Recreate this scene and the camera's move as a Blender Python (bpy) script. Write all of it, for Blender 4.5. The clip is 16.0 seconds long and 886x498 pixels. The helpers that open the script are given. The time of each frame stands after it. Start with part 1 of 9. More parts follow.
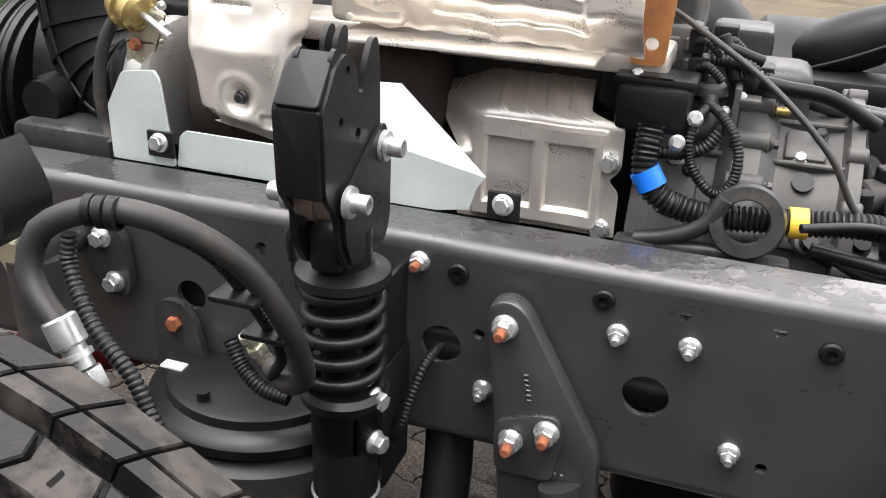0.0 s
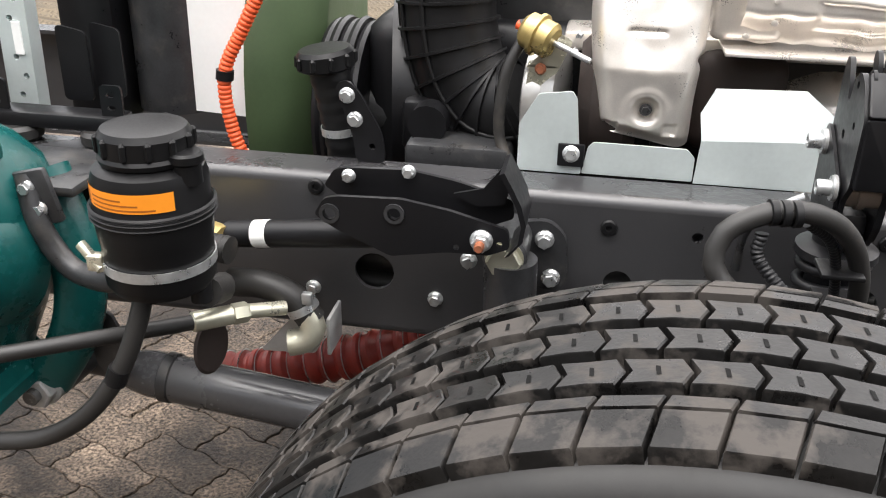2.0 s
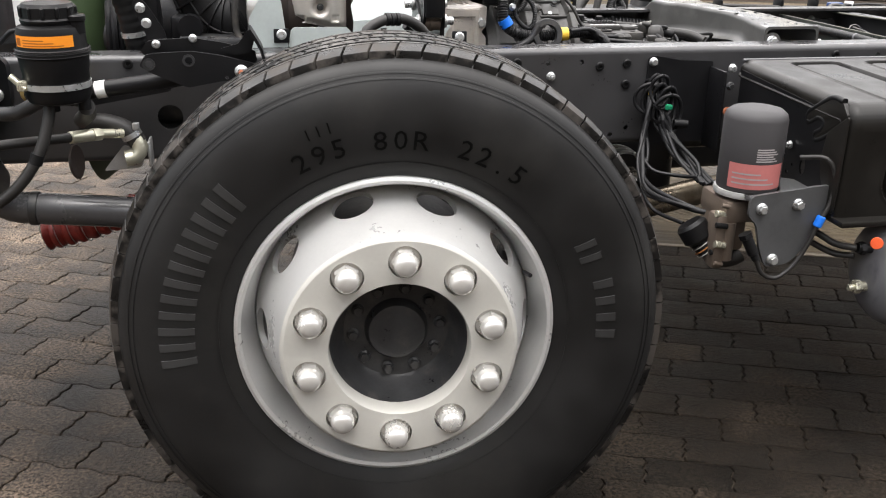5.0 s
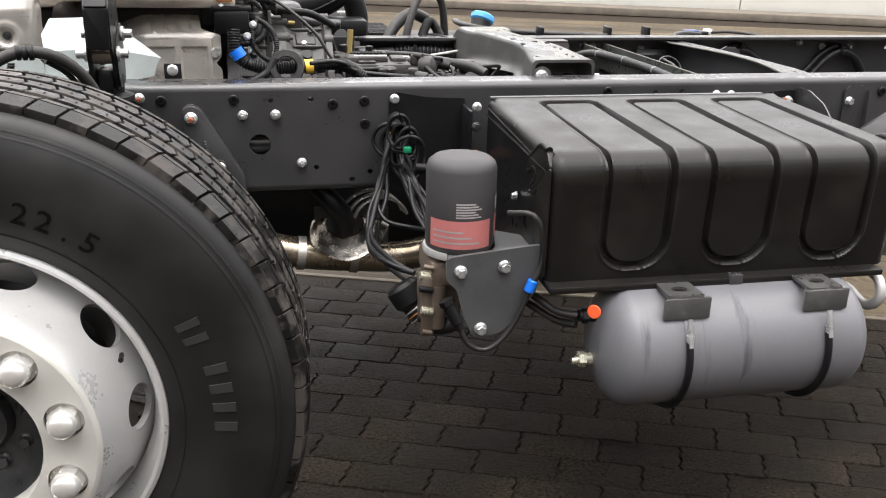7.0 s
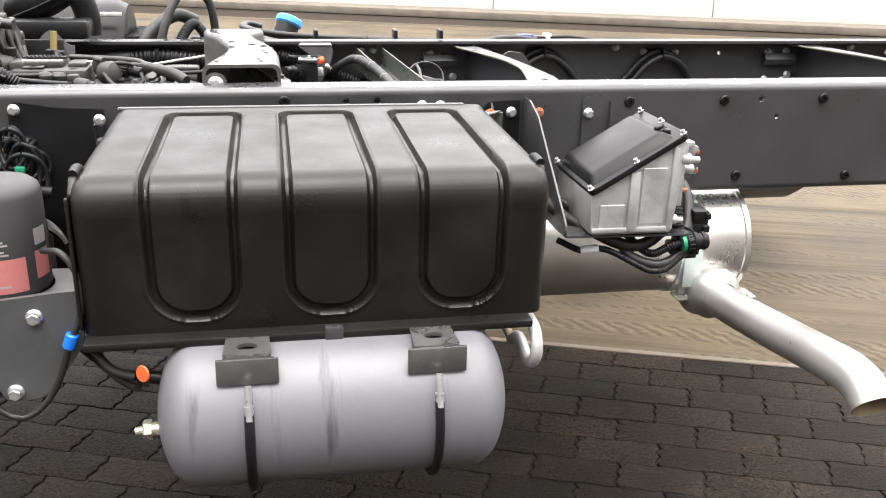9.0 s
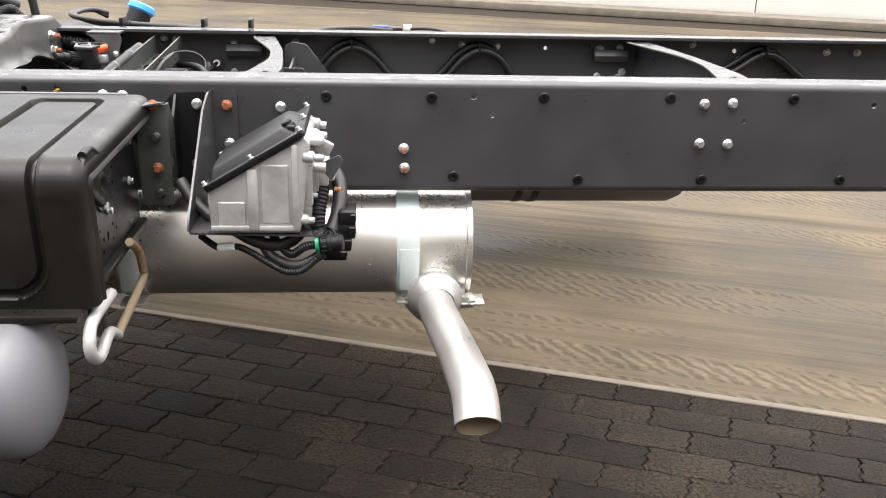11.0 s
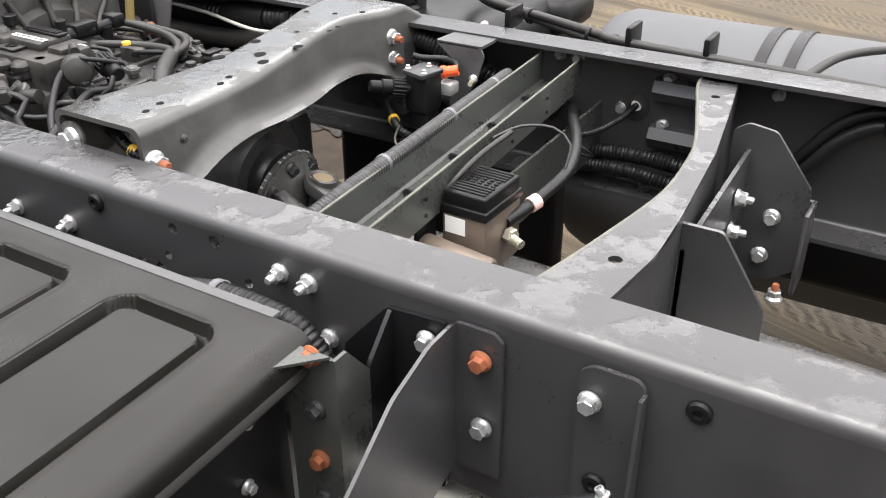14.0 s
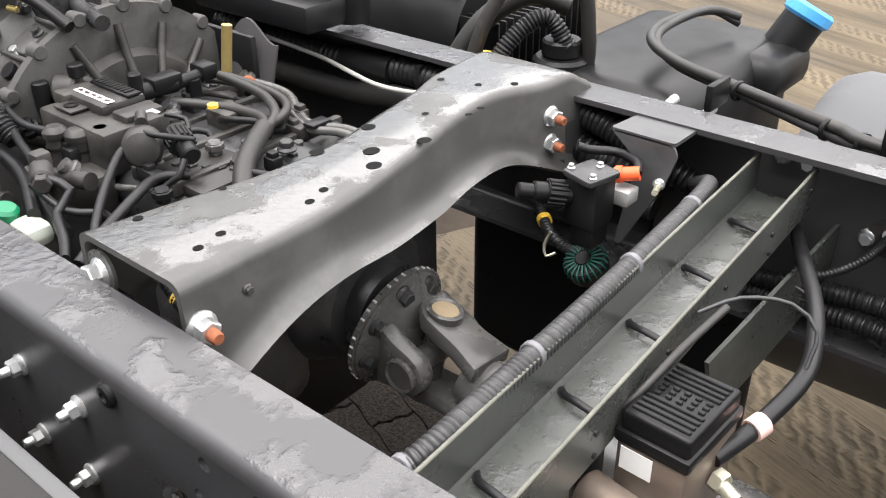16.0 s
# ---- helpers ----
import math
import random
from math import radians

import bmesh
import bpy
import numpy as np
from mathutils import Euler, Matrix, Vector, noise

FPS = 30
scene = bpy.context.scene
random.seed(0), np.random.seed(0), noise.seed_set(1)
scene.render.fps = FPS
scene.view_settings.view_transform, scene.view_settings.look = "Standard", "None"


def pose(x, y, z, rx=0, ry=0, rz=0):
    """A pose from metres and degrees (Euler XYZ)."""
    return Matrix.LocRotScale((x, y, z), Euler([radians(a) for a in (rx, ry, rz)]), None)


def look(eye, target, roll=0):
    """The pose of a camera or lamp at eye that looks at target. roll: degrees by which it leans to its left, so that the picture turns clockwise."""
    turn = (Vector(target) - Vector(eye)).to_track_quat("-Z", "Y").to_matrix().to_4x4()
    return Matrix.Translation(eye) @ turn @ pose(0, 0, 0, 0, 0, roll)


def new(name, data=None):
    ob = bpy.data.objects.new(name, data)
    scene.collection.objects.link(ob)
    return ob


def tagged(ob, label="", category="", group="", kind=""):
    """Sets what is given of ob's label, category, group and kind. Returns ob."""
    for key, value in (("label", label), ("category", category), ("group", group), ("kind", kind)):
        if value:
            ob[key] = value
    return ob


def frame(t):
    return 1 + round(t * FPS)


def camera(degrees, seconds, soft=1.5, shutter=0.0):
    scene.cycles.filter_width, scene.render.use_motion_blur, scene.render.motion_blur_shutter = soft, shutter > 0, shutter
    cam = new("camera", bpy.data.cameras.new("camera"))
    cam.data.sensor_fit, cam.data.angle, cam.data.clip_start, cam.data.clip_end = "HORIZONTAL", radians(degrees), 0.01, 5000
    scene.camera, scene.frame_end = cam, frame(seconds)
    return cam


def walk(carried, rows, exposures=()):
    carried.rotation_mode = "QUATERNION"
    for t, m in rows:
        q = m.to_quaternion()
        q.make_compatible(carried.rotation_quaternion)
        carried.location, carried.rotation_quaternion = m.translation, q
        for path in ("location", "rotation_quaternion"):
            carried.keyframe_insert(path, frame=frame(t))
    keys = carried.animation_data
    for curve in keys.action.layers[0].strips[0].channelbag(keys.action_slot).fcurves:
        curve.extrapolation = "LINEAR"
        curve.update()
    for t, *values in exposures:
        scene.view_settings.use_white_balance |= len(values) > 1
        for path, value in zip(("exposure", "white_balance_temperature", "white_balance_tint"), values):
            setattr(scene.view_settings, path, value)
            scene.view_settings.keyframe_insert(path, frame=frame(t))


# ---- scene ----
cam = camera(52.0, 16.0, soft=1.1)
PATH = [
    (0, (0.522, -0.839, 1.298), (-0.053, 0.888, 0.47), 2.1),
    (0.5, (0.409, -0.951, 1.319), (-0.013, 0.816, 0.482), 2.1),
    (1, (0.213, -0.975, 1.345), (-0.132, 0.804, 0.499), 1.7),
    (1.5, (0.024, -1.021, 1.358), (-0.28, 0.765, 0.511), 1.3),
    (2, (-0.13, -1.172, 1.364), (-0.436, 0.612, 0.512), 1.1),
    (2.5, (-0.255, -1.321, 1.361), (-0.544, 0.467, 0.513), 0.7),
    (3, (-0.338, -1.507, 1.341), (-0.507, 0.31, 0.522), 0.6),
    (3.5, (-0.367, -1.713, 1.33), (-0.284, 0.118, 0.53), 0.8),
    (4, (-0.338, -1.939, 1.312), (-0.062, -0.126, 0.513), 1.2),
    (4.2, (-0.325, -2.046, 1.282), (-0.022, -0.231, 0.498), 1.1),
    (6.3, (0.217, -2.279, 1.259), (0.625, -0.451, 0.559), 1.4),
    (6.5, (0.303, -2.208, 1.242), (0.708, -0.377, 0.546), 1.5),
    (7, (0.458, -2.078, 1.278), (0.855, -0.246, 0.582), 1.5),
    (7.5, (0.662, -2.034, 1.287), (1.04, -0.197, 0.593), 1.4),
    (8, (0.88, -2.01, 1.284), (1.237, -0.168, 0.592), 1.3),
    (8.5, (1.097, -1.906, 1.264), (1.449, -0.062, 0.576), 1.3),
    (9, (1.283, -1.905, 1.234), (1.639, -0.057, 0.558), 1.3),
    (9.5, (1.49, -2.053, 1.216), (1.852, -0.205, 0.542), 1.8),
    (9.7, (1.573, -2.082, 1.214), (1.937, -0.234, 0.539), 1.9),
    (11.8, (2.386, -1.683, 1.302), (2.241, 0.17, 0.563), 1.2),
    (12, (2.409, -1.584, 1.317), (2.169, 0.251, 0.559), 1.1),
    (12.5, (2.422, -1.366, 1.353), (1.963, 0.397, 0.529), 0.7),
    (13, (2.412, -1.087, 1.376), (1.737, 0.579, 0.499), 0.1),
    (13.5, (2.3, -0.862, 1.374), (1.46, 0.699, 0.447), -0.0),
    (14, (2.19, -0.64, 1.384), (1.297, 0.847, 0.388), -0.3),
    (14.5, (2.139, -0.504, 1.384), (1.196, 0.931, 0.358), -0.2),
    (15, (2.03, -0.389, 1.367), (1.01, 0.996, 0.346), -0.2),
    (15.5, (1.903, -0.33, 1.386), (0.83, 1.017, 0.37), -0.2),
    (16, (1.909, -0.276, 1.367), (0.796, 1.044, 0.358), -0.4),
]
walk(cam, [(t, look(eye, target, roll)) for t, eye, target, roll in PATH], exposures=[(0, 1.46), (0.6, 1.53), (1.5, 1.40), (2, 1.32), (3, 1.2), (4.2, 1.15), (7, 1.25), (7.5, 1.46), (8, 1.66), (8.7, 1.83), (9.7, 1.76), (12, 1.50), (13, 1.50), (14, 1.38), (15, 1.35), (16, 1.45)])

# ==== build ====
# ---- light ----
world = bpy.data.worlds.new("overcast_sky")
scene.world = world
world.use_nodes = True
wn, wl = world.node_tree.nodes, world.node_tree.links
sky = wn.new("ShaderNodeTexSky")
sky.sky_type, sky.sun_disc = "NISHITA", False
sky.sun_elevation, sky.sun_rotation = radians(76), radians(200)
sky.air_density, sky.dust_density, sky.ozone_density = 1.0, 4.0, 1.0
grey = wn.new("ShaderNodeHueSaturation")
grey.inputs["Saturation"].default_value = 0.22
wl.new(sky.outputs[0], grey.inputs["Color"])
wl.new(grey.outputs[0], wn["Background"].inputs["Color"])
wn["Background"].inputs["Strength"].default_value = 0.13
sun_data = bpy.data.lights.new("sun", "SUN")
sun_data.energy, sun_data.angle, sun_data.color = 2.9, radians(120), (1.0, 0.948, 0.918)
sun = new("sun", sun_data)
sun.rotation_euler = (radians(-14), 0, radians(-20))

# ---- materials ----


def mat(name, color, rough=0.5, metal=0.0, var=0.18, scale=9.0, fine=140.0, bump=0.12, rvar=0.12, stain=None, stain_scale=3.0,
        stain_at=(0.55, 0.7), stain_rough=None, dist=0.002, coat=0.0, wet=None, spec=0.5, runs=None):
    """A surface with variation at two scales, fine relief and, if asked for, stains of their own shape."""
    m = bpy.data.materials.new(name)
    m.use_nodes = True
    n, l = m.node_tree.nodes, m.node_tree.links
    b = n["Principled BSDF"]
    b.inputs["Metallic"].default_value = metal
    b.inputs["Coat Weight"].default_value = coat
    b.inputs["Specular IOR Level"].default_value = spec
    geo = n.new("ShaderNodeNewGeometry")
    big, small = n.new("ShaderNodeTexNoise"), n.new("ShaderNodeTexNoise")
    for t, s, d in ((big, scale, 5.0), (small, fine, 3.0)):
        t.inputs["Scale"].default_value, t.inputs["Detail"].default_value = s, d
        l.new(geo.outputs["Position"], t.inputs["Vector"])
    add = n.new("ShaderNodeMath")
    add.operation = "MULTIPLY_ADD"
    l.new(small.outputs["Fac"], add.inputs[0])
    add.inputs[1].default_value = 0.4
    l.new(big.outputs["Fac"], add.inputs[2])
    ramp = n.new("ShaderNodeMapRange")
    ramp.inputs["From Min"].default_value, ramp.inputs["From Max"].default_value = 0.45, 0.95
    l.new(add.outputs[0], ramp.inputs["Value"])
    mix = n.new("ShaderNodeMix")
    mix.data_type = "RGBA"
    mix.inputs["A"].default_value = (*[c * (1 - var) for c in color], 1)
    mix.inputs["B"].default_value = (*[min(1, c * (1 + var)) for c in color], 1)
    l.new(ramp.outputs[0], mix.inputs["Factor"])
    col = mix.outputs["Result"]
    r = n.new("ShaderNodeMapRange")
    r.inputs["To Min"].default_value, r.inputs["To Max"].default_value = max(0.03, rough - rvar), min(1, rough + rvar)
    l.new(ramp.outputs[0], r.inputs["Value"])
    rou = r.outputs[0]
    if stain:
        st = n.new("ShaderNodeTexNoise")
        st.inputs["Scale"].default_value, st.inputs["Detail"].default_value = stain_scale, 9.0
        st.inputs["Roughness"].default_value = 0.62
        if runs:
            pull = n.new("ShaderNodeMapping")
            pull.inputs["Scale"].default_value = runs
            l.new(geo.outputs["Position"], pull.inputs["Vector"])
            l.new(pull.outputs[0], st.inputs["Vector"])
        else:
            l.new(geo.outputs["Position"], st.inputs["Vector"])
        sr = n.new("ShaderNodeMapRange")
        sr.inputs["From Min"].default_value, sr.inputs["From Max"].default_value = stain_at
        l.new(st.outputs["Fac"], sr.inputs["Value"])
        m2 = n.new("ShaderNodeMix")
        m2.data_type = "RGBA"
        m2.inputs["B"].default_value = (*stain, 1)
        l.new(sr.outputs[0], m2.inputs["Factor"])
        l.new(col, m2.inputs["A"])
        col = m2.outputs["Result"]
        if stain_rough is not None:
            m3 = n.new("ShaderNodeMix")
            m3.inputs["B"].default_value = stain_rough
            l.new(sr.outputs[0], m3.inputs["Factor"])
            l.new(rou, m3.inputs["A"])
            rou = m3.outputs["Result"]
    film = None
    if wet:
        # rain water standing in films and drops on faces that look up
        wt = n.new("ShaderNodeTexNoise")
        wt.inputs["Scale"].default_value, wt.inputs["Detail"].default_value, wt.inputs["Roughness"].default_value = wet[0], 6.0, 0.6
        l.new(geo.outputs["Position"], wt.inputs["Vector"])
        wr = n.new("ShaderNodeMapRange")
        wr.inputs["From Min"].default_value, wr.inputs["From Max"].default_value = wet[1], wet[2]
        l.new(wt.outputs["Fac"], wr.inputs["Value"])
        sep = n.new("ShaderNodeSeparateXYZ")
        l.new(geo.outputs["Normal"], sep.inputs[0])
        ur = n.new("ShaderNodeMapRange")
        ur.inputs["From Min"].default_value, ur.inputs["From Max"].default_value = 0.75, 0.95
        l.new(sep.outputs["Z"], ur.inputs["Value"])
        mu = n.new("ShaderNodeMath")
        mu.operation = "MULTIPLY"
        l.new(wr.outputs[0], mu.inputs[0])
        l.new(ur.outputs[0], mu.inputs[1])
        film = mu.outputs[0]
        m4 = n.new("ShaderNodeMix")
        m4.inputs["B"].default_value = 0.16 if wet[3] > 0.5 else 0.24
        l.new(film, m4.inputs["Factor"])
        gloss = n.new("ShaderNodeMath")
        gloss.operation = "MULTIPLY"
        l.new(film, gloss.inputs[0])
        gloss.inputs[1].default_value = wet[3]
        l.new(gloss.outputs[0], b.inputs["Coat Weight"])
        b.inputs["Coat Roughness"].default_value, b.inputs["Coat IOR"].default_value = 0.12, 1.7
        l.new(rou, m4.inputs["A"])
        rou = m4.outputs["Result"]
        m5 = n.new("ShaderNodeMix")
        m5.data_type = "RGBA"
        m5.inputs["B"].default_value = (*[c * 0.9 for c in color], 1)
        l.new(film, m5.inputs["Factor"])
        l.new(col, m5.inputs["A"])
        col = m5.outputs["Result"]
    l.new(col, b.inputs["Base Color"])
    l.new(rou, b.inputs["Roughness"])
    if bump:
        bp = n.new("ShaderNodeBump")
        bp.inputs["Strength"].default_value, bp.inputs["Distance"].default_value = bump, dist
        l.new(add.outputs[0], bp.inputs["Height"])
        last = bp
        if film is not None:
            b2 = n.new("ShaderNodeBump")
            b2.inputs["Strength"].default_value, b2.inputs["Distance"].default_value = 0.8, 0.0022
            ripple = n.new("ShaderNodeTexNoise")
            ripple.inputs["Scale"].default_value, ripple.inputs["Detail"].default_value = 85.0, 3.0
            l.new(geo.outputs["Position"], ripple.inputs["Vector"])
            wav = n.new("ShaderNodeMath")
            wav.operation = "MULTIPLY"
            l.new(film, wav.inputs[0])
            l.new(ripple.outputs["Fac"], wav.inputs[1])
            l.new(wav.outputs[0], b2.inputs["Height"])
            l.new(bp.outputs[0], b2.inputs["Normal"])
            last = b2
        l.new(last.outputs[0], b.inputs["Normal"])
    return m


FRAME = mat("frame_paint", (0.0395, 0.039, 0.041), 0.37, var=0.12, bump=0.05, stain=(0.065, 0.064, 0.064), stain_scale=6, stain_at=(0.66, 0.8), wet=(12, 0.48, 0.54, 0.36), spec=0.72)
BLACK = mat("black_paint", (0.008, 0.008, 0.009), 0.38, var=0.2, bump=0.05, spec=0.32)
PLASTIC = mat("black_plastic", (0.008, 0.008, 0.0085), 0.40, var=0.2, spec=0.24, bump=0.08, fine=420, stain=(0.022, 0.021, 0.020), stain_scale=7, stain_at=(0.62, 0.82))
COVER = mat("box_cover_plastic", (0.0102, 0.0093, 0.0081), 0.36, var=0.15, bump=0.06, fine=350, stain=(0.021, 0.019, 0.0165), stain_scale=6, stain_at=(0.55, 0.8), stain_rough=0.48, spec=0.32)
RUBBER = mat("tyre_rubber", (0.0110, 0.0108, 0.0108), 0.50, spec=0.36, var=0.25, bump=0.1, fine=260, stain=(0.03, 0.029, 0.027), stain_scale=4, stain_at=(0.5, 0.8))
TREAD = mat("tread_rubber", (0.0075, 0.0072, 0.007), 0.34, var=0.5, scale=30, bump=0.2, fine=240, stain=(0.050, 0.044, 0.039), stain_scale=19, stain_at=(0.48, 0.58), stain_rough=0.62, spec=0.26)
HOSE = mat("rubber_hose", (0.020, 0.019, 0.018), 0.5, var=0.3, bump=0.12, fine=500, stain=(0.10, 0.085, 0.07), stain_scale=9, stain_at=(0.6, 0.85))
LOOM = mat("ribbed_loom", (0.010, 0.010, 0.011), 0.42, spec=0.35, var=0.2, bump=0.0)
SILVER = mat("silver_wheel_paint", (0.63, 0.63, 0.62), 0.34, metal=0.45, var=0.06, bump=0.03, stain=(0.50, 0.49, 0.47), stain_scale=5, stain_at=(0.62, 0.95))
RINGGREY = mat("wheel_face_paint", (0.54, 0.53, 0.49), 0.45, metal=0.2, var=0.06, bump=0.03)
CHROME = mat("nut_cap", (0.80, 0.79, 0.76), 0.22, metal=0.6, var=0.05, bump=0.0)
ZINC = mat("zinc_bolt", (0.53, 0.54, 0.54), 0.33, metal=0.75, var=0.2, scale=60, bump=0.1, stain=(0.42, 0.33, 0.25), stain_scale=40, stain_at=(0.62, 0.75))
RUST = mat("rust_bolt", (0.26, 0.085, 0.038), 0.75, metal=0.2, var=0.45, scale=90, bump=0.3)
GALV = mat("galvanised_sheet", (0.60, 0.66, 0.65), 0.42, metal=0.35, var=0.08, scale=14, bump=0.04, stain=(0.42, 0.40, 0.34), stain_scale=8, stain_at=(0.66, 0.85))
SHIELD = mat("heat_shield_steel", (0.84, 0.79, 0.73), 0.34, metal=0.66, var=0.12, scale=16, fine=500, bump=0.12, dist=0.001)
MUFFLER = mat("muffler_steel", (0.62, 0.60, 0.56), 0.34, metal=0.8, var=0.09, scale=5, bump=0.0)
PIPE = mat("aluminised_pipe", (0.56, 0.55, 0.53), 0.38, metal=0.75, var=0.08, bump=0.0)
CAST = mat("cast_aluminium", (0.44, 0.44, 0.435), 0.46, metal=0.45, var=0.14, scale=34, fine=420, bump=0.35, stain=(0.30, 0.295, 0.285), stain_scale=16, stain_at=(0.50, 0.72))
DUSTY = mat("dusty_black_casting", (0.024, 0.0228, 0.0212), 0.48, var=0.35, scale=24, fine=260, bump=0.3, stain=(0.068, 0.063, 0.056), stain_scale=16, stain_at=(0.50, 0.75), stain_rough=0.7)
IRON = mat("grey_painted_casting", (0.028, 0.0285, 0.030), 0.36, var=0.35, scale=26, fine=220, bump=0.35, stain=(0.065, 0.061, 0.056), stain_scale=22, stain_at=(0.54, 0.72))
TANK = mat("dull_tank_paint", (0.085, 0.087, 0.092), 0.6, var=0.1, scale=4, bump=0.04, stain=(0.12, 0.12, 0.12), stain_scale=3)
RESV = mat("grey_primer", (0.142, 0.142, 0.152), 0.42, var=0.08, scale=4, bump=0.04, stain=(0.070, 0.070, 0.078), stain_scale=4, stain_at=(0.58, 0.68), runs=(7, 1.2, 0.7))
TEAL = mat("teal_paint", (0.004, 0.072, 0.068), 0.28, var=0.22, scale=14, bump=0.45, fine=90, stain=(0.006, 0.045, 0.043), stain_scale=9, stain_at=(0.55, 0.8))
GREEN = mat("olive_shroud", (0.060, 0.095, 0.042), 0.55, var=0.15, bump=0.06)
WHITE = mat("white_plastic", (0.88, 0.88, 0.86), 0.45, var=0.04, bump=0.02)
LABEL_O = mat("orange_label", (0.90, 0.30, 0.02), 0.4, var=0.06, bump=0.0)
ORANGE = mat("orange_sleeve", (0.80, 0.11, 0.03), 0.45, var=0.15, bump=0.05)
RED = mat("red_hose", (0.235, 0.022, 0.014), 0.45, var=0.3, scale=20, bump=0.1)
PINK = mat("red_label", (0.50, 0.17, 0.16), 0.45, var=0.1, bump=0.0)
BLUE = mat("blue_tape", (0.01, 0.16, 0.72), 0.4, var=0.08, bump=0.02)
YELLOW = mat("yellow_tape", (0.85, 0.55, 0.06), 0.45, var=0.08, bump=0.02)
GREENC = mat("green_connector", (0.006, 0.20, 0.09), 0.4, var=0.08, bump=0.0)
TEALFIN = mat("dull_green_plastic", (0.006, 0.075, 0.055), 0.45, var=0.1, bump=0.0)
GOLD = mat("passivated_brass", (0.52, 0.40, 0.16), 0.35, metal=0.7, var=0.15, bump=0.05)
PALE = mat("plated_fitting", (0.62, 0.60, 0.48), 0.3, metal=0.7, var=0.1, bump=0.04)
ORUST = mat("orange_primer", (0.34, 0.14, 0.045), 0.6, var=0.3, scale=30, bump=0.15)
FILTER = mat("filter_can_paint", (0.040, 0.038, 0.040), 0.6, var=0.15, bump=0.1, fine=500)
INK = mat("label_ink", (0.05, 0.03, 0.03), 0.5, bump=0)
HANDLE = mat("scuffed_steel_rod", (0.52, 0.51, 0.50), 0.45, metal=0.4, var=0.15, stain=(0.35, 0.18, 0.08), stain_scale=9, stain_at=(0.62, 0.68))
RODRUST = mat("rusting_rod", (0.30, 0.235, 0.15), 0.55, metal=0.2, var=0.2, stain=(0.34, 0.13, 0.05), stain_scale=14, stain_at=(0.55, 0.62))
FOIL = mat("crumpled_foil", (0.42, 0.40, 0.37), 0.22, metal=1.0, var=0.25, scale=20, bump=0.1)
PALEDGE = mat("worn_edge", (0.115, 0.115, 0.095), 0.5, var=0.3, scale=30, bump=0.1)
GLOSSGREY = mat("glossy_grey_enamel", (0.060, 0.060, 0.063), 0.22, var=0.12, bump=0.03, stain=(0.085, 0.083, 0.08), stain_scale=10, stain_at=(0.58, 0.8), spec=0.6)
HOUSING = mat("dusty_grey_casting", (0.072, 0.071, 0.069), 0.46, var=0.22, scale=22, fine=300, bump=0.3, stain=(0.026, 0.024, 0.022), stain_scale=13, stain_at=(0.50, 0.68), spec=0.4)
SHEET = mat("bracket_paint", (0.070, 0.071, 0.073), 0.42, var=0.14, bump=0.05, stain=(0.05, 0.05, 0.052), stain_scale=12, stain_at=(0.55, 0.75), spec=0.5)
XGREY = mat("crossmember_paint", (0.060, 0.0595, 0.057), 0.40, var=0.14, bump=0.05, stain=(0.080, 0.079, 0.076), stain_scale=11, stain_at=(0.5, 0.62), wet=(9, 0.47, 0.52, 0.75), spec=0.55)
OLIVE = mat("crossmember_primer", (0.053, 0.057, 0.052), 0.33, var=0.12, bump=0.05, stain=(0.10, 0.10, 0.09), stain_scale=9, stain_at=(0.6, 0.8), wet=(13, 0.50, 0.60, 0.25), spec=0.6)
BUILD = mat("cream_cladding", (0.84, 0.82, 0.76), 0.6, var=0.03, scale=1.5, bump=0.0)
KERB = mat("kerb_concrete", (0.17, 0.145, 0.115), 0.85, var=0.25, scale=6, bump=0.3, fine=60)
BROWN = mat("bronze_cylinder", (0.20, 0.16, 0.13), 0.4, metal=0.5, var=0.15, bump=0.05)
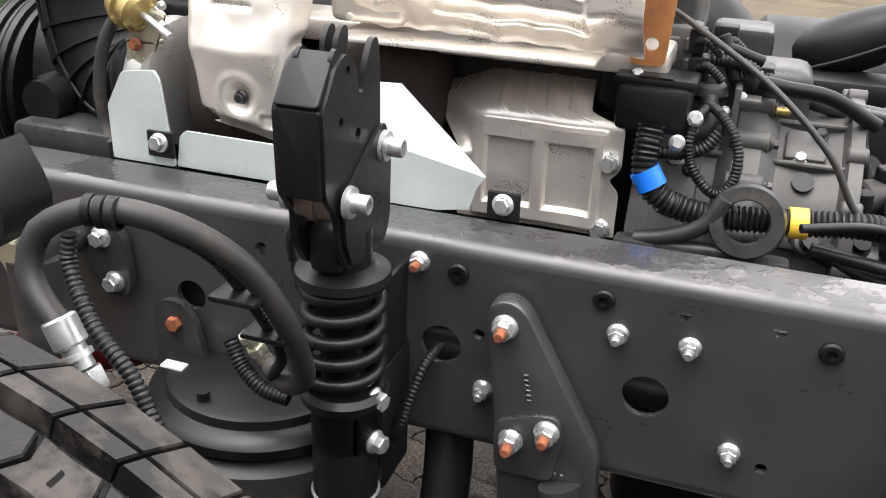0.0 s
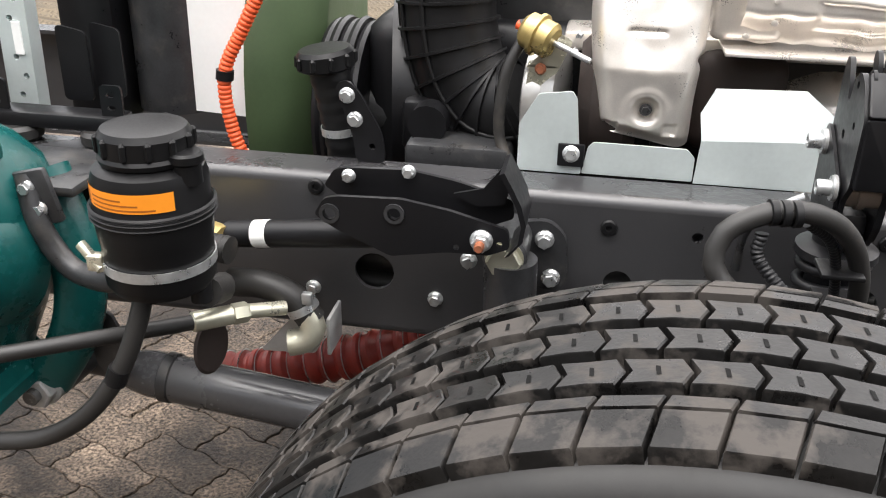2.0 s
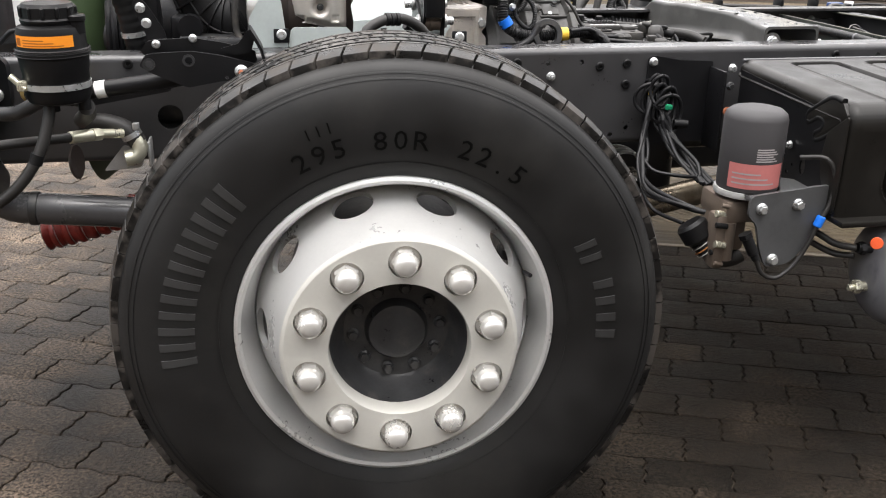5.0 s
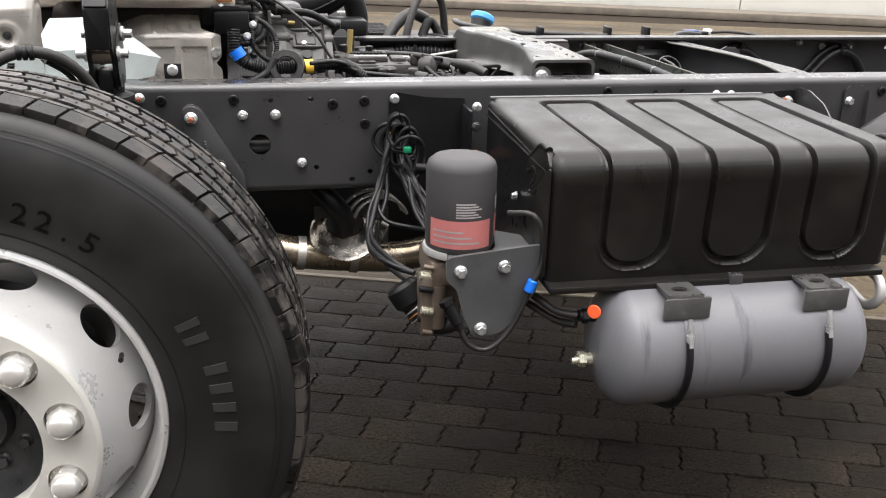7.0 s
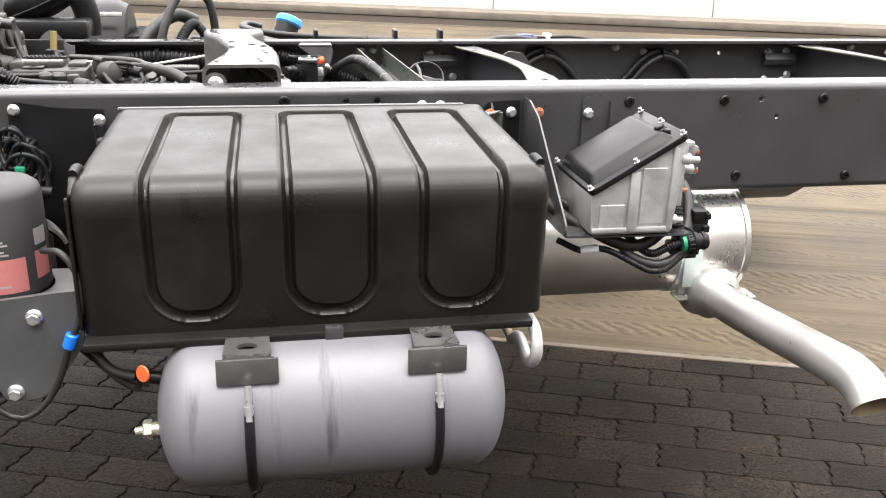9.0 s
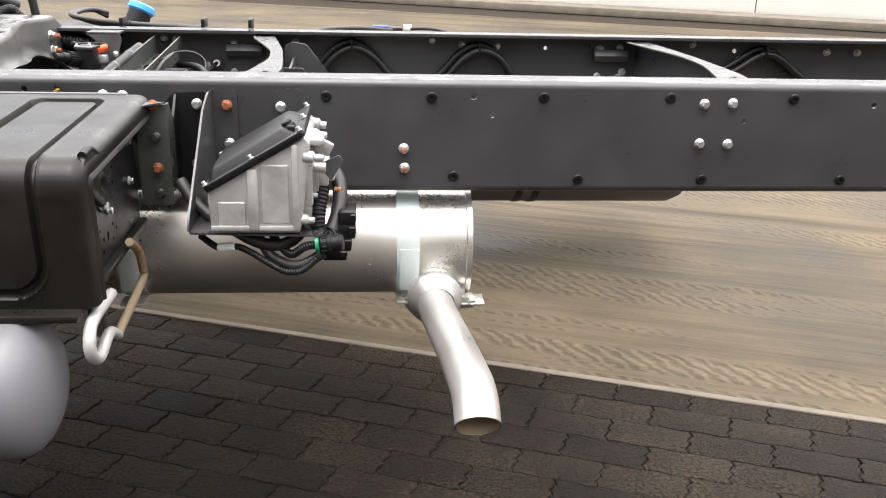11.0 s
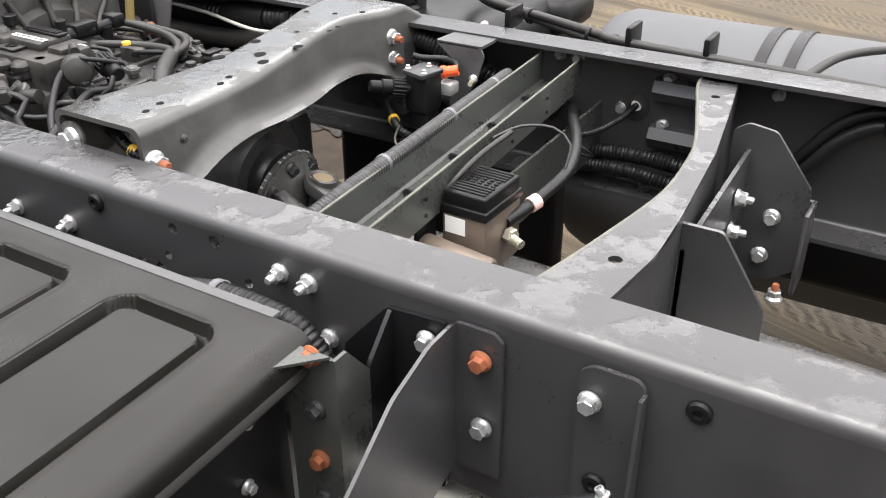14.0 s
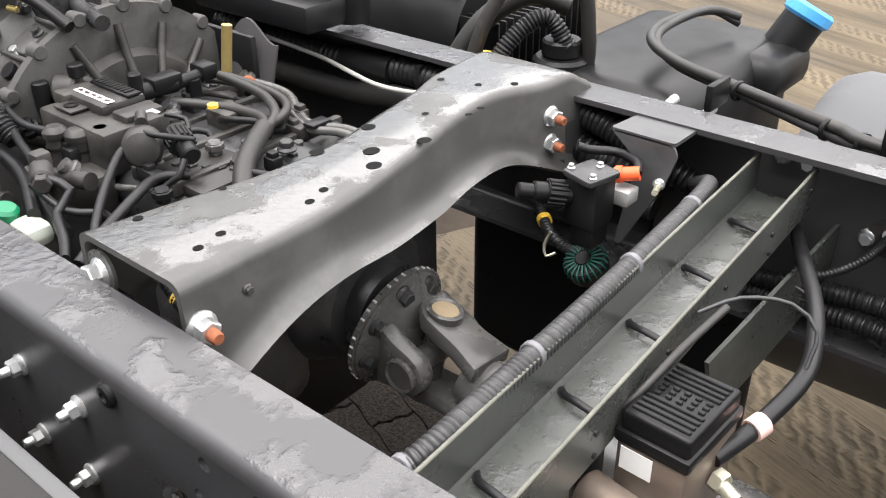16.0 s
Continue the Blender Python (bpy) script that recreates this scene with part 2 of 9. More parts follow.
def sand_material():
    """Wet sand with streaks along the road and ribbed tyre prints in some of its lanes."""
    m = mat("wet_sand", (0.13, 0.103, 0.068), 0.8, var=0.25, scale=1.2, fine=60, bump=0.6, dist=0.004, stain=(0.052, 0.042, 0.030), stain_scale=0.9, stain_at=(0.45, 0.65), stain_rough=0.5, spec=0.2)
    n, l = m.node_tree.nodes, m.node_tree.links
    b = n["Principled BSDF"]
    geo, rot = n.new("ShaderNodeNewGeometry"), n.new("ShaderNodeMapping")
    rot.inputs["Rotation"].default_value = (0, 0, radians(19))
    l.new(geo.outputs["Position"], rot.inputs["Vector"])
    stretch = n.new("ShaderNodeMapping")
    stretch.inputs["Scale"].default_value = (0.22, 4.2, 1)
    l.new(rot.outputs[0], stretch.inputs["Vector"])
    lane = n.new("ShaderNodeTexNoise")
    lane.inputs["Scale"].default_value, lane.inputs["Detail"].default_value, lane.inputs["Roughness"].default_value = 1.0, 6.0, 0.65
    l.new(stretch.outputs[0], lane.inputs["Vector"])
    streak = n.new("ShaderNodeMapRange")
    streak.inputs["From Min"].default_value, streak.inputs["From Max"].default_value = 0.36, 0.66
    streak.inputs["To Min"].default_value, streak.inputs["To Max"].default_value = 0.45, 1.35
    l.new(lane.outputs["Fac"], streak.inputs["Value"])
    ribs = n.new("ShaderNodeTexWave")
    ribs.bands_direction = "DIAGONAL"
    ribs.inputs["Scale"].default_value, ribs.inputs["Distortion"].default_value, ribs.inputs["Detail Scale"].default_value = 11.0, 4.0, 2.0
    l.new(rot.outputs[0], ribs.inputs["Vector"])
    band = n.new("ShaderNodeMapRange")
    band.inputs["From Min"].default_value, band.inputs["From Max"].default_value = 0.53, 0.56
    l.new(lane.outputs["Fac"], band.inputs["Value"])
    prints = n.new("ShaderNodeMath")
    prints.operation = "MULTIPLY"
    l.new(ribs.outputs["Fac"], prints.inputs[0])
    l.new(band.outputs[0], prints.inputs[1])
    dark = n.new("ShaderNodeMath")
    dark.operation = "MULTIPLY_ADD"
    l.new(prints.outputs[0], dark.inputs[0])
    dark.inputs[1].default_value = -0.5
    l.new(streak.outputs[0], dark.inputs[2])
    hsv = n.new("ShaderNodeHueSaturation")
    l.new(b.inputs["Base Color"].links[0].from_socket, hsv.inputs["Color"])
    l.new(dark.outputs[0], hsv.inputs["Value"])
    l.new(hsv.outputs[0], b.inputs["Base Color"])
    relief = n.new("ShaderNodeBump")
    relief.inputs["Strength"].default_value, relief.inputs["Distance"].default_value = 1.0, 0.010
    l.new(dark.outputs[0], relief.inputs["Height"])
    l.new(b.inputs["Normal"].links[0].from_socket, relief.inputs["Normal"])
    l.new(relief.outputs[0], b.inputs["Normal"])
    return m


DUST = sand_material()
BEDDING = mat("joint_sand", (0.040, 0.032, 0.025), 0.9, spec=0.1, var=0.4, scale=10, fine=200, bump=0.4)


def paver_material(name, color, wet_color, low, high, gloss=(0.22, 0.42)):
    m = mat(name, color, 0.72, var=0.32, scale=9, fine=130, bump=0.9, dist=0.004, stain=wet_color, stain_scale=3.2,
            stain_at=(0.32, 0.60), stain_rough=gloss[0], spec=gloss[1])
    n, l = m.node_tree.nodes, m.node_tree.links
    b = n["Principled BSDF"]
    src = b.inputs["Base Color"].links[0].from_socket
    info, geo = n.new("ShaderNodeObjectInfo"), n.new("ShaderNodeNewGeometry")
    s = n.new("ShaderNodeMath")
    s.operation = "ADD"
    l.new(info.outputs["Random"], s.inputs[0])
    l.new(geo.outputs["Random Per Island"], s.inputs[1])
    f = n.new("ShaderNodeMath")
    f.operation = "FRACT"
    l.new(s.outputs[0], f.inputs[0])
    r = n.new("ShaderNodeMapRange")
    r.inputs["To Min"].default_value, r.inputs["To Max"].default_value = low, high
    l.new(f.outputs[0], r.inputs["Value"])
    # coarse grit: pale grains and dark pores
    grit = n.new("ShaderNodeTexNoise")
    grit.inputs["Scale"].default_value, grit.inputs["Detail"].default_value, grit.inputs["Roughness"].default_value = 120.0, 5.0, 0.75
    l.new(geo.outputs["Position"], grit.inputs["Vector"])
    gr = n.new("ShaderNodeMapRange")
    gr.inputs["From Min"].default_value, gr.inputs["From Max"].default_value = 0.40, 0.62
    gr.inputs["To Min"].default_value, gr.inputs["To Max"].default_value = 0.12, 2.05
    l.new(grit.outputs["Fac"], gr.inputs["Value"])
    # the stones get paler towards the front of the truck, along a ragged line
    ragged_noise, place = n.new("ShaderNodeTexNoise"), n.new("ShaderNodeSeparateXYZ")
    ragged_noise.inputs["Scale"].default_value, ragged_noise.inputs["Detail"].default_value = 4.0, 5.0
    l.new(geo.outputs["Position"], ragged_noise.inputs["Vector"])
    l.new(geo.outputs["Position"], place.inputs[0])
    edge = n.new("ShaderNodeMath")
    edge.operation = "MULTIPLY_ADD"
    l.new(ragged_noise.outputs["Fac"], edge.inputs[0])
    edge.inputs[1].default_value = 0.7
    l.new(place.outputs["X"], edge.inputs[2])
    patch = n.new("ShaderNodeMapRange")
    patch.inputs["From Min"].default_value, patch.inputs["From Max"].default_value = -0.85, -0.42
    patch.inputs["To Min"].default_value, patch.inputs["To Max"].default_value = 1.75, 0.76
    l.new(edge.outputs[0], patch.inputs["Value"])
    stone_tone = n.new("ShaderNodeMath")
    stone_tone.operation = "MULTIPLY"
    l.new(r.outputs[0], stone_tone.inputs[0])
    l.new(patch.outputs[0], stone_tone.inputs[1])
    mul = n.new("ShaderNodeMath")
    mul.operation = "MULTIPLY"
    l.new(stone_tone.outputs[0], mul.inputs[0])
    l.new(gr.outputs[0], mul.inputs[1])
    hsv = n.new("ShaderNodeHueSaturation")
    l.new(src, hsv.inputs["Color"])
    l.new(mul.outputs[0], hsv.inputs["Value"])
    l.new(hsv.outputs[0], b.inputs["Base Color"])
    pit = n.new("ShaderNodeBump")
    pit.inputs["Strength"].default_value, pit.inputs["Distance"].default_value = 1.0, 0.006
    l.new(grit.outputs["Fac"], pit.inputs["Height"])
    l.new(b.inputs["Normal"].links[0].from_socket, pit.inputs["Normal"])
    l.new(pit.outputs[0], b.inputs["Normal"])
    return m


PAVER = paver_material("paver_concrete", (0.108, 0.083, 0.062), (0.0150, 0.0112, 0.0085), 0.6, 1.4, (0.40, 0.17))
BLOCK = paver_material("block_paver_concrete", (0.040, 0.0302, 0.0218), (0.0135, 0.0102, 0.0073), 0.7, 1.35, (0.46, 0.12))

# ---- mesh helpers ----


def XZ(y):
    """Local (u, v, w) to world (x, z, y + w)."""
    return Matrix(((1, 0, 0, 0), (0, 0, 1, y), (0, 1, 0, 0), (0, 0, 0, 1)))


def YZ(x):
    """Local (u, v, w) to world (y, z, x + w)."""
    return Matrix(((0, 0, 1, x), (1, 0, 0, 0), (0, 1, 0, 0), (0, 0, 0, 1)))


def XY(z):
    return Matrix.Translation((0, 0, z))


def axis(loc, way, spin=0.0):
    """A pose whose local z points along way."""
    return Matrix.Translation(loc) @ Vector(way).to_track_quat("Z", "Y").to_matrix().to_4x4() @ Matrix.Rotation(radians(spin), 4, "Z")


def join(*many):
    out = many[0]
    for b in many[1:]:
        me = bpy.data.meshes.new("t")
        b.to_mesh(me)
        out.from_mesh(me)
        bpy.data.meshes.remove(me)
        b.free()
    return out


def done(bm, m=None):
    if m is not None:
        bmesh.ops.transform(bm, matrix=m, verts=bm.verts)
    bmesh.ops.recalc_face_normals(bm, faces=bm.faces)
    return bm


def soften(bm, width, seg=2, angle=30):
    es = [e for e in bm.edges if len(e.link_faces) == 2 and e.calc_face_angle() > radians(angle)]
    bmesh.ops.bevel(bm, geom=es, offset=width, segments=seg, profile=0.5, affect="EDGES", clamp_overlap=True)
    return bm


def box(c, s, bevel=0.003, seg=2, m=None):
    bm = bmesh.new()
    bmesh.ops.create_cube(bm, size=1, matrix=Matrix.Translation(c) @ Matrix.Diagonal((*s, 1)))
    if bevel:
        soften(bm, min(bevel, min(s) * 0.45), seg)
    return done(bm, m)


def rounded(pts, r, n=4):
    """A polygon with rounded corners. r: one radius or one for each corner."""
    out, k = [], len(pts)
    rs = r if isinstance(r, (list, tuple)) else [r] * k
    for i, p in enumerate(pts):
        a, b, c = Vector(pts[i - 1]), Vector(p), Vector(pts[(i + 1) % k])
        q = min(rs[i], (a - b).length * 0.49, (c - b).length * 0.49)
        if q < 1e-5:
            out.append(tuple(b))
            continue
        s, e = b + (a - b).normalized() * q, b + (c - b).normalized() * q
        for j in range(n + 1):
            t = j / n
            out.append(tuple((1 - t) ** 2 * s + 2 * t * (1 - t) * b + t * t * e))
    return out


def ring(u, v, r, n=16, ry=None):
    return [(u + r * math.cos(2 * math.pi * i / n), v + (ry or r) * math.sin(2 * math.pi * i / n)) for i in range(n)]


def plate(outline, th, m, holes=(), bevel=0.0):
    """A sheet of that outline, th thick along local w, with real holes: rings of points."""
    bm = bmesh.new()
    if not holes:
        bm.faces.new([bm.verts.new((*p, 0)) for p in outline])
    else:
        for loop in (outline, *holes):
            vs = [bm.verts.new((*p, 0)) for p in loop]
            for i in range(len(vs)):
                bm.edges.new((vs[i - 1], vs[i]))
        bmesh.ops.triangle_fill(bm, use_beauty=True, use_dissolve=False, edges=bm.edges[:], normal=(0, 0, 1))
    got = bmesh.ops.extrude_face_region(bm, geom=bm.faces[:])
    bmesh.ops.translate(bm, vec=(0, 0, th), verts=[g for g in got["geom"] if isinstance(g, bmesh.types.BMVert)])
    if bevel and not holes:
        soften(bm, bevel, 2, 50)
    return done(bm, m)


def lathe(profile, m, seg=32, cap=True):
    """Turns (radius, height) round local z."""
    seg = max(seg, 12)
    bm = bmesh.new()
    rows = [[bm.verts.new((r * math.cos(2 * math.pi * i / seg), r * math.sin(2 * math.pi * i / seg), h)) for i in range(seg)] for r, h in profile]
    for a, b in zip(rows, rows[1:]):
        for i in range(seg):
            j = (i + 1) % seg
            bm.faces.new((a[i], a[j], b[j], b[i]))
    if cap:
        for row in (rows[0], rows[-1]):
            bm.faces.new(row)
    bmesh.ops.remove_doubles(bm, verts=bm.verts, dist=1e-6)
    return done(bm, m)


def rod(a, b, r, seg=20, r2=None, bevel=0.0):
    a, b = Vector(a), Vector(b)
    h = (b - a).length
    r2 = r if r2 is None else r2
    p = [(r, 0), (r2, h)] if not bevel else [(r - bevel, 0), (r, bevel), (r2, h - bevel), (r2 - bevel, h)]
    return lathe(p, axis(a, b - a), seg)


def curve_points(pts, step):
    pts = [Vector(p) for p in pts]
    if len(pts) == 2:
        n = max(1, int((pts[1] - pts[0]).length / step))
        return [pts[0].lerp(pts[1], i / n) for i in range(n + 1)]
    ext = [pts[0] * 2 - pts[1], *pts, pts[-1] * 2 - pts[-2]]
    out = []
    for i in range(1, len(ext) - 2):
        p0, p1, p2, p3 = ext[i - 1:i + 3]
        n = max(2, int((p2 - p1).length / step))
        for k in range(n):
            t = k / n
            out.append(0.5 * (2 * p1 + (p2 - p0) * t + (2 * p0 - 5 * p1 + 4 * p2 - p3) * t * t + (3 * p1 - p0 - 3 * p2 + p3) * t ** 3))
    out.append(pts[-1])
    return out


def tube(pts, r, seg=10, step=0.012, ribs=0.0, pitch=0.006, flat=1.0, caps=True):
    """A hose through the points. ribs: how deep its corrugation is; flat squeezes it across."""
    seg = max(seg, 12)
    if ribs:
        step = pitch / 4
    path = curve_points(pts, step)
    bm, rows, side, run = bmesh.new(), [], None, 0.0
    for i, p in enumerate(path):
        d = (path[min(i + 1, len(path) - 1)] - path[max(i - 1, 0)]).normalized()
        if side is None:
            side = d.orthogonal().normalized()
        side = (side - d * side.dot(d)).normalized()
        up = d.cross(side)
        if i:
            run += (p - path[i - 1]).length
        rr = r - (ribs * (0.5 - 0.5 * math.cos(2 * math.pi * run / pitch)) ** 2 if ribs else 0)
        rows.append([bm.verts.new(p + rr * (math.cos(2 * math.pi * k / seg) * side + flat * math.sin(2 * math.pi * k / seg) * up)) for k in range(seg)])
    for a, b in zip(rows, rows[1:]):
        for k in range(seg):
            j = (k + 1) % seg
            bm.faces.new((a[k], a[j], b[j], b[k]))
    if caps:
        bm.faces.new(rows[0])
        bm.faces.new(rows[-1])
    return done(bm)


def sweep(profile, a, b, m=None):
    """An open or closed profile [(p, q)] in the plane across a->b, given as thick closed outline in (y, z), along x."""
    bm = bmesh.new()
    f = [bm.verts.new((a, y, z)) for y, z in profile]
    g = [bm.verts.new((b, y, z)) for y, z in profile]
    for i in range(len(f)):
        bm.faces.new((f[i - 1], f[i], g[i], g[i - 1]))
    bm.faces.new(f)
    bm.faces.new(g)
    return done(bm, m)


def mesh_of(name, bm, *mats, smooth=35):
    me = bpy.data.meshes.new(name)
    bm.to_mesh(me)
    bm.free()
    for x in mats:
        me.materials.append(x)
    if smooth:
        me.polygons.foreach_set("use_smooth", [True] * len(me.polygons))
        me.set_sharp_from_angle(angle=radians(smooth))
    return me


def origin(ob):
    v = Vector((0, 0, 0))
    while ob:
        v, ob = v + ob.location, ob.parent
    return v


def thing(name, loc, label, category, group="", kind=""):
    ob = new(name)
    ob.location = loc
    ob.empty_display_size = 0.05
    return tagged(ob, label, category, group, kind)


def part(name, bm, material, parent, label="", local=False, smooth=35):
    """One mesh under a thing or a part; bm is in world places unless local."""
    if not local:
        bmesh.ops.translate(bm, vec=-origin(parent), verts=bm.verts)
    ob = new(name, mesh_of(name, bm, material, smooth=smooth))
    ob.parent = parent
    return tagged(ob, label)


def solo(name, bm, material, label, category, group="", kind="", smooth=35):
    """A thing of one mesh; its origin is at its base."""
    cs = [v.co for v in bm.verts]
    lo = [min(c[i] for c in cs) for i in range(3)]
    hi = [max(c[i] for c in cs) for i in range(3)]
    at = Vector(((lo[0] + hi[0]) / 2, (lo[1] + hi[1]) / 2, lo[2]))
    bmesh.ops.translate(bm, vec=-at, verts=bm.verts)
    ob = new(name, mesh_of(name, bm, material, smooth=smooth))
    ob.location = at
    return tagged(ob, label, category, group, kind)


def paint(bm, faces, index):
    for f in faces:
        f.material_index = index


def hexa(r, h0, h1, m=None, crown=0.15):
    """A hexagon prism with a chamfered top."""
    c = (h1 - h0) * crown
    bm = bmesh.new()
    rows = []
    for rr, h in ((r, h0), (r, h1 - c), (r * 0.88, h1)):
        rows.append([bm.verts.new((rr * math.cos(math.pi / 3 * i), rr * math.sin(math.pi / 3 * i), h)) for i in range(6)])
    for a, b in zip(rows, rows[1:]):
        for i in range(6):
            bm.faces.new((a[i], a[(i + 1) % 6], b[(i + 1) % 6], b[i]))
    bm.faces.new(rows[0])
    bm.faces.new(rows[-1])
    return done(bm, m)


def two(a, b):
    """Joins b into a with the second material."""
    n = len(a.faces)
    join(a, b)
    a.faces.ensure_lookup_table()
    paint(a, a.faces[n:], 1)
    return a


I4 = Matrix.Identity(4)


def fastener(kind):
    """A bolt along local z: flange, hexagon and, on nuts, the stud's end."""
    if kind == "plug":
        a = lathe([(0.0145, 0), (0.0145, 0.004), (0.012, 0.007), (0.0065, 0.0075), (0.0055, 0.003), (0.0005, 0.003)], I4, 14)
        return mesh_of("plug", a, PLASTIC)
    if kind == "cap":
        a = join(lathe([(0.014, 0), (0.014, 0.003), (0.0095, 0.004)], I4, 14), lathe([(0.009, 0.003), (0.009, 0.016), (0.008, 0.018), (0.0055, 0.018), (0.005, 0.011), (0.0005, 0.011)], I4, 14))
        return mesh_of("cap_screw", a, ZINC)
    flange = lathe([(0.0145, 0), (0.0145, 0.0025), (0.011, 0.006)], I4, 16)
    if kind in ("nut", "rust_nut"):
        a = join(flange, hexa(0.0112, 0.004, 0.0165, crown=0.12))
        b = lathe([(0.0062, 0.014), (0.0062, 0.025), (0.0048, 0.0275)], I4, 10)
        return mesh_of("flange_nut", two(a, b), ZINC, RUST if kind == "rust_nut" else ZINC)
    a = join(flange, hexa(0.0108, 0.004, 0.0155, crown=0.12))
    if kind == "bolt":
        return mesh_of("flange_bolt", a, ZINC)
    if kind == "rust":
        return mesh_of("rusty_bolt", a, RUST)
    return mesh_of("dark_bolt", a, IRON)


BOLTS = {k: fastener(k) for k in ("plug", "nut", "rust_nut", "bolt", "rust", "dark", "cap")}
NAMES = {"plug": "plug", "nut": "flange_nut", "rust_nut": "flange_nut", "bolt": "bolt", "rust": "bolt", "dark": "bolt", "cap": "cap_screw"}


def bolt(parent, kind, loc, way=(0, -1, 0), size=1.0, spin=None):
    ob = new(NAMES[kind], BOLTS[kind])
    ob.parent = parent
    spin = (loc[0] * 977 + loc[2] * 613) % 60 if spin is None else spin
    q = Vector(way).to_track_quat("Z", "Y") @ Matrix.Rotation(radians(spin), 3, "Z").to_quaternion()
    ob.matrix_basis = Matrix.LocRotScale(Vector(loc) - origin(parent), q, Vector((size * 0.82,) * 3))
    return ob

LETTER = mat("letter_and_hole_black", (0.003, 0.003, 0.003), 0.6, spec=0.1, var=0.1, bump=0.0)
SOOT = mat("burnt_casting", (0.028, 0.019, 0.016), 0.7, var=0.35, scale=30, bump=0.3)


# ---- ground ----
SLOPE = radians(-19.8)
EDGE = Vector((2.2, 0.533))


def ground():
    bm = bmesh.new()
    bmesh.ops.create_grid(bm, x_segments=8, y_segments=8, size=400)
    solo("ground", done(bm, XY(-0.008)), BEDDING, "dark wet bedding sand under the paving", "ground", kind="structure")
    d, n = Vector((math.cos(SLOPE), math.sin(SLOPE))), Vector((-math.sin(SLOPE), math.cos(SLOPE)))
    bm = bmesh.new()
    nu, nv = 150, 90
    rows = []
    for j in range(nv):
        v = 0.004 + (j / (nv - 1)) ** 1.6 * 9.2
        row = []
        for i in range(nu):
            u = -9 + 21 * i / (nu - 1)
            p = EDGE + d * u + n * v
            rut = 0.006 * noise.noise((p.x * 1.3, p.y * 5.0, 0)) + 0.004 * noise.noise((p.x * 6, p.y * 9, 3))
            row.append(bm.verts.new((p.x, p.y, -0.03 if p.x < 0.3 and p.y < 2.7 else -0.002 + rut * min(1, v * 3))))
        rows.append(row)
    for a, b in zip(rows, rows[1:]):
        for i in range(nu - 1):
            bm.faces.new((a[i], a[i + 1], b[i + 1], b[i]))
    solo("road", done(bm), DUST, "wet sandy yard road with tyre tracks", "road", kind="structure")
    e = [EDGE + d * u + n * v for u, v in ((-2.0, -0.02), (12, -0.02), (12, 0.004), (-2.0, 0.004))]
    solo("road_edging", plate([tuple(p) for p in e], 0.022, XY(-0.018), bevel=0.003), KERB, "low concrete edging between paving and sandy road", "edging", kind="structure")


ground()


def cladding():
    """The pale building beyond the road, on a low plinth."""
    a, b = Vector((-4.0, 14.2)), Vector((22.0, 3.6))
    d = (b - a).normalized()
    n = Vector((-d.y, d.x))
    L = (b - a).length
    m = Matrix(((d.x, n.x, 0, a.x), (d.y, n.y, 0, a.y), (0, 0, 1, 0), (0, 0, 0, 1)))
    wall = thing("wall_building", (a.x, a.y, 0), "cream-coloured ribbed cladding of a building across the yard", "wall", kind="structure")
    part("plinth", box((L / 2, -0.1, 0.05), (L, 0.5, 0.10), 0.01, m=m), KERB, wall)
    k = 0
    while k * 3.0 < L:
        part("panel", box((k * 3.0 + 1.5, 0.25, 1.36), (2.985, 0.12, 2.6), 0.006, m=m), BUILD, wall)
        k += 1


cladding()


def shade_wall():
    """A plain tall unseen wall, added behind the camera to block light from there."""
    w = thing("wall_shade", (1.0, -9.0, 0), "plain grey-brown wall added behind the camera to block light", "wall", kind="structure")
    part("wall", box((1.0, -9.15, 2.4), (40, 0.3, 4.8), 0.01), KERB, w)


shade_wall()


# ---- chassis frame ----
TOP, BOT = 0.905, 0.652


def web_holes(rows):
    return [ring(x, z, r, 18 if r > 0.012 else 12) for x, z, r in rows]


def rail(name, y0, inward, holes, label):
    """A channel rail along x: a web with real holes and two bent flanges."""
    t, R, W = 0.008, 0.016, 0.075
    out = thing(name, (2.2, y0, BOT), label, "frame rail")
    s = inward
    web = plate([(-1.75, BOT + R), (6.6, BOT + R), (6.6, TOP - R), (-1.75, TOP - R)], t * s, XZ(y0), holes=web_holes(holes))
    bms = [web]
    for zc, sg in ((TOP, -1), (BOT, 1)):
        outer = [(y0, zc + sg * R)] + [(y0 + s * (R - R * math.cos(a)), zc + sg * (R - R * math.sin(a))) for a in [radians(15 * i) for i in range(1, 7)]] + [(y0 + s * W, zc)]
        inner = [(y0 + s * W, zc + sg * t)] + [(y0 + s * (R - (R - t) * math.cos(a)), zc + sg * (R - (R - t) * math.sin(a))) for a in [radians(15 * i) for i in range(6, 0, -1)]] + [(y0 + s * t, zc + sg * R)]
        bms.append(sweep(outer + inner, -1.75, 6.6))
    part("rail", join(*bms), FRAME, out)
    return out


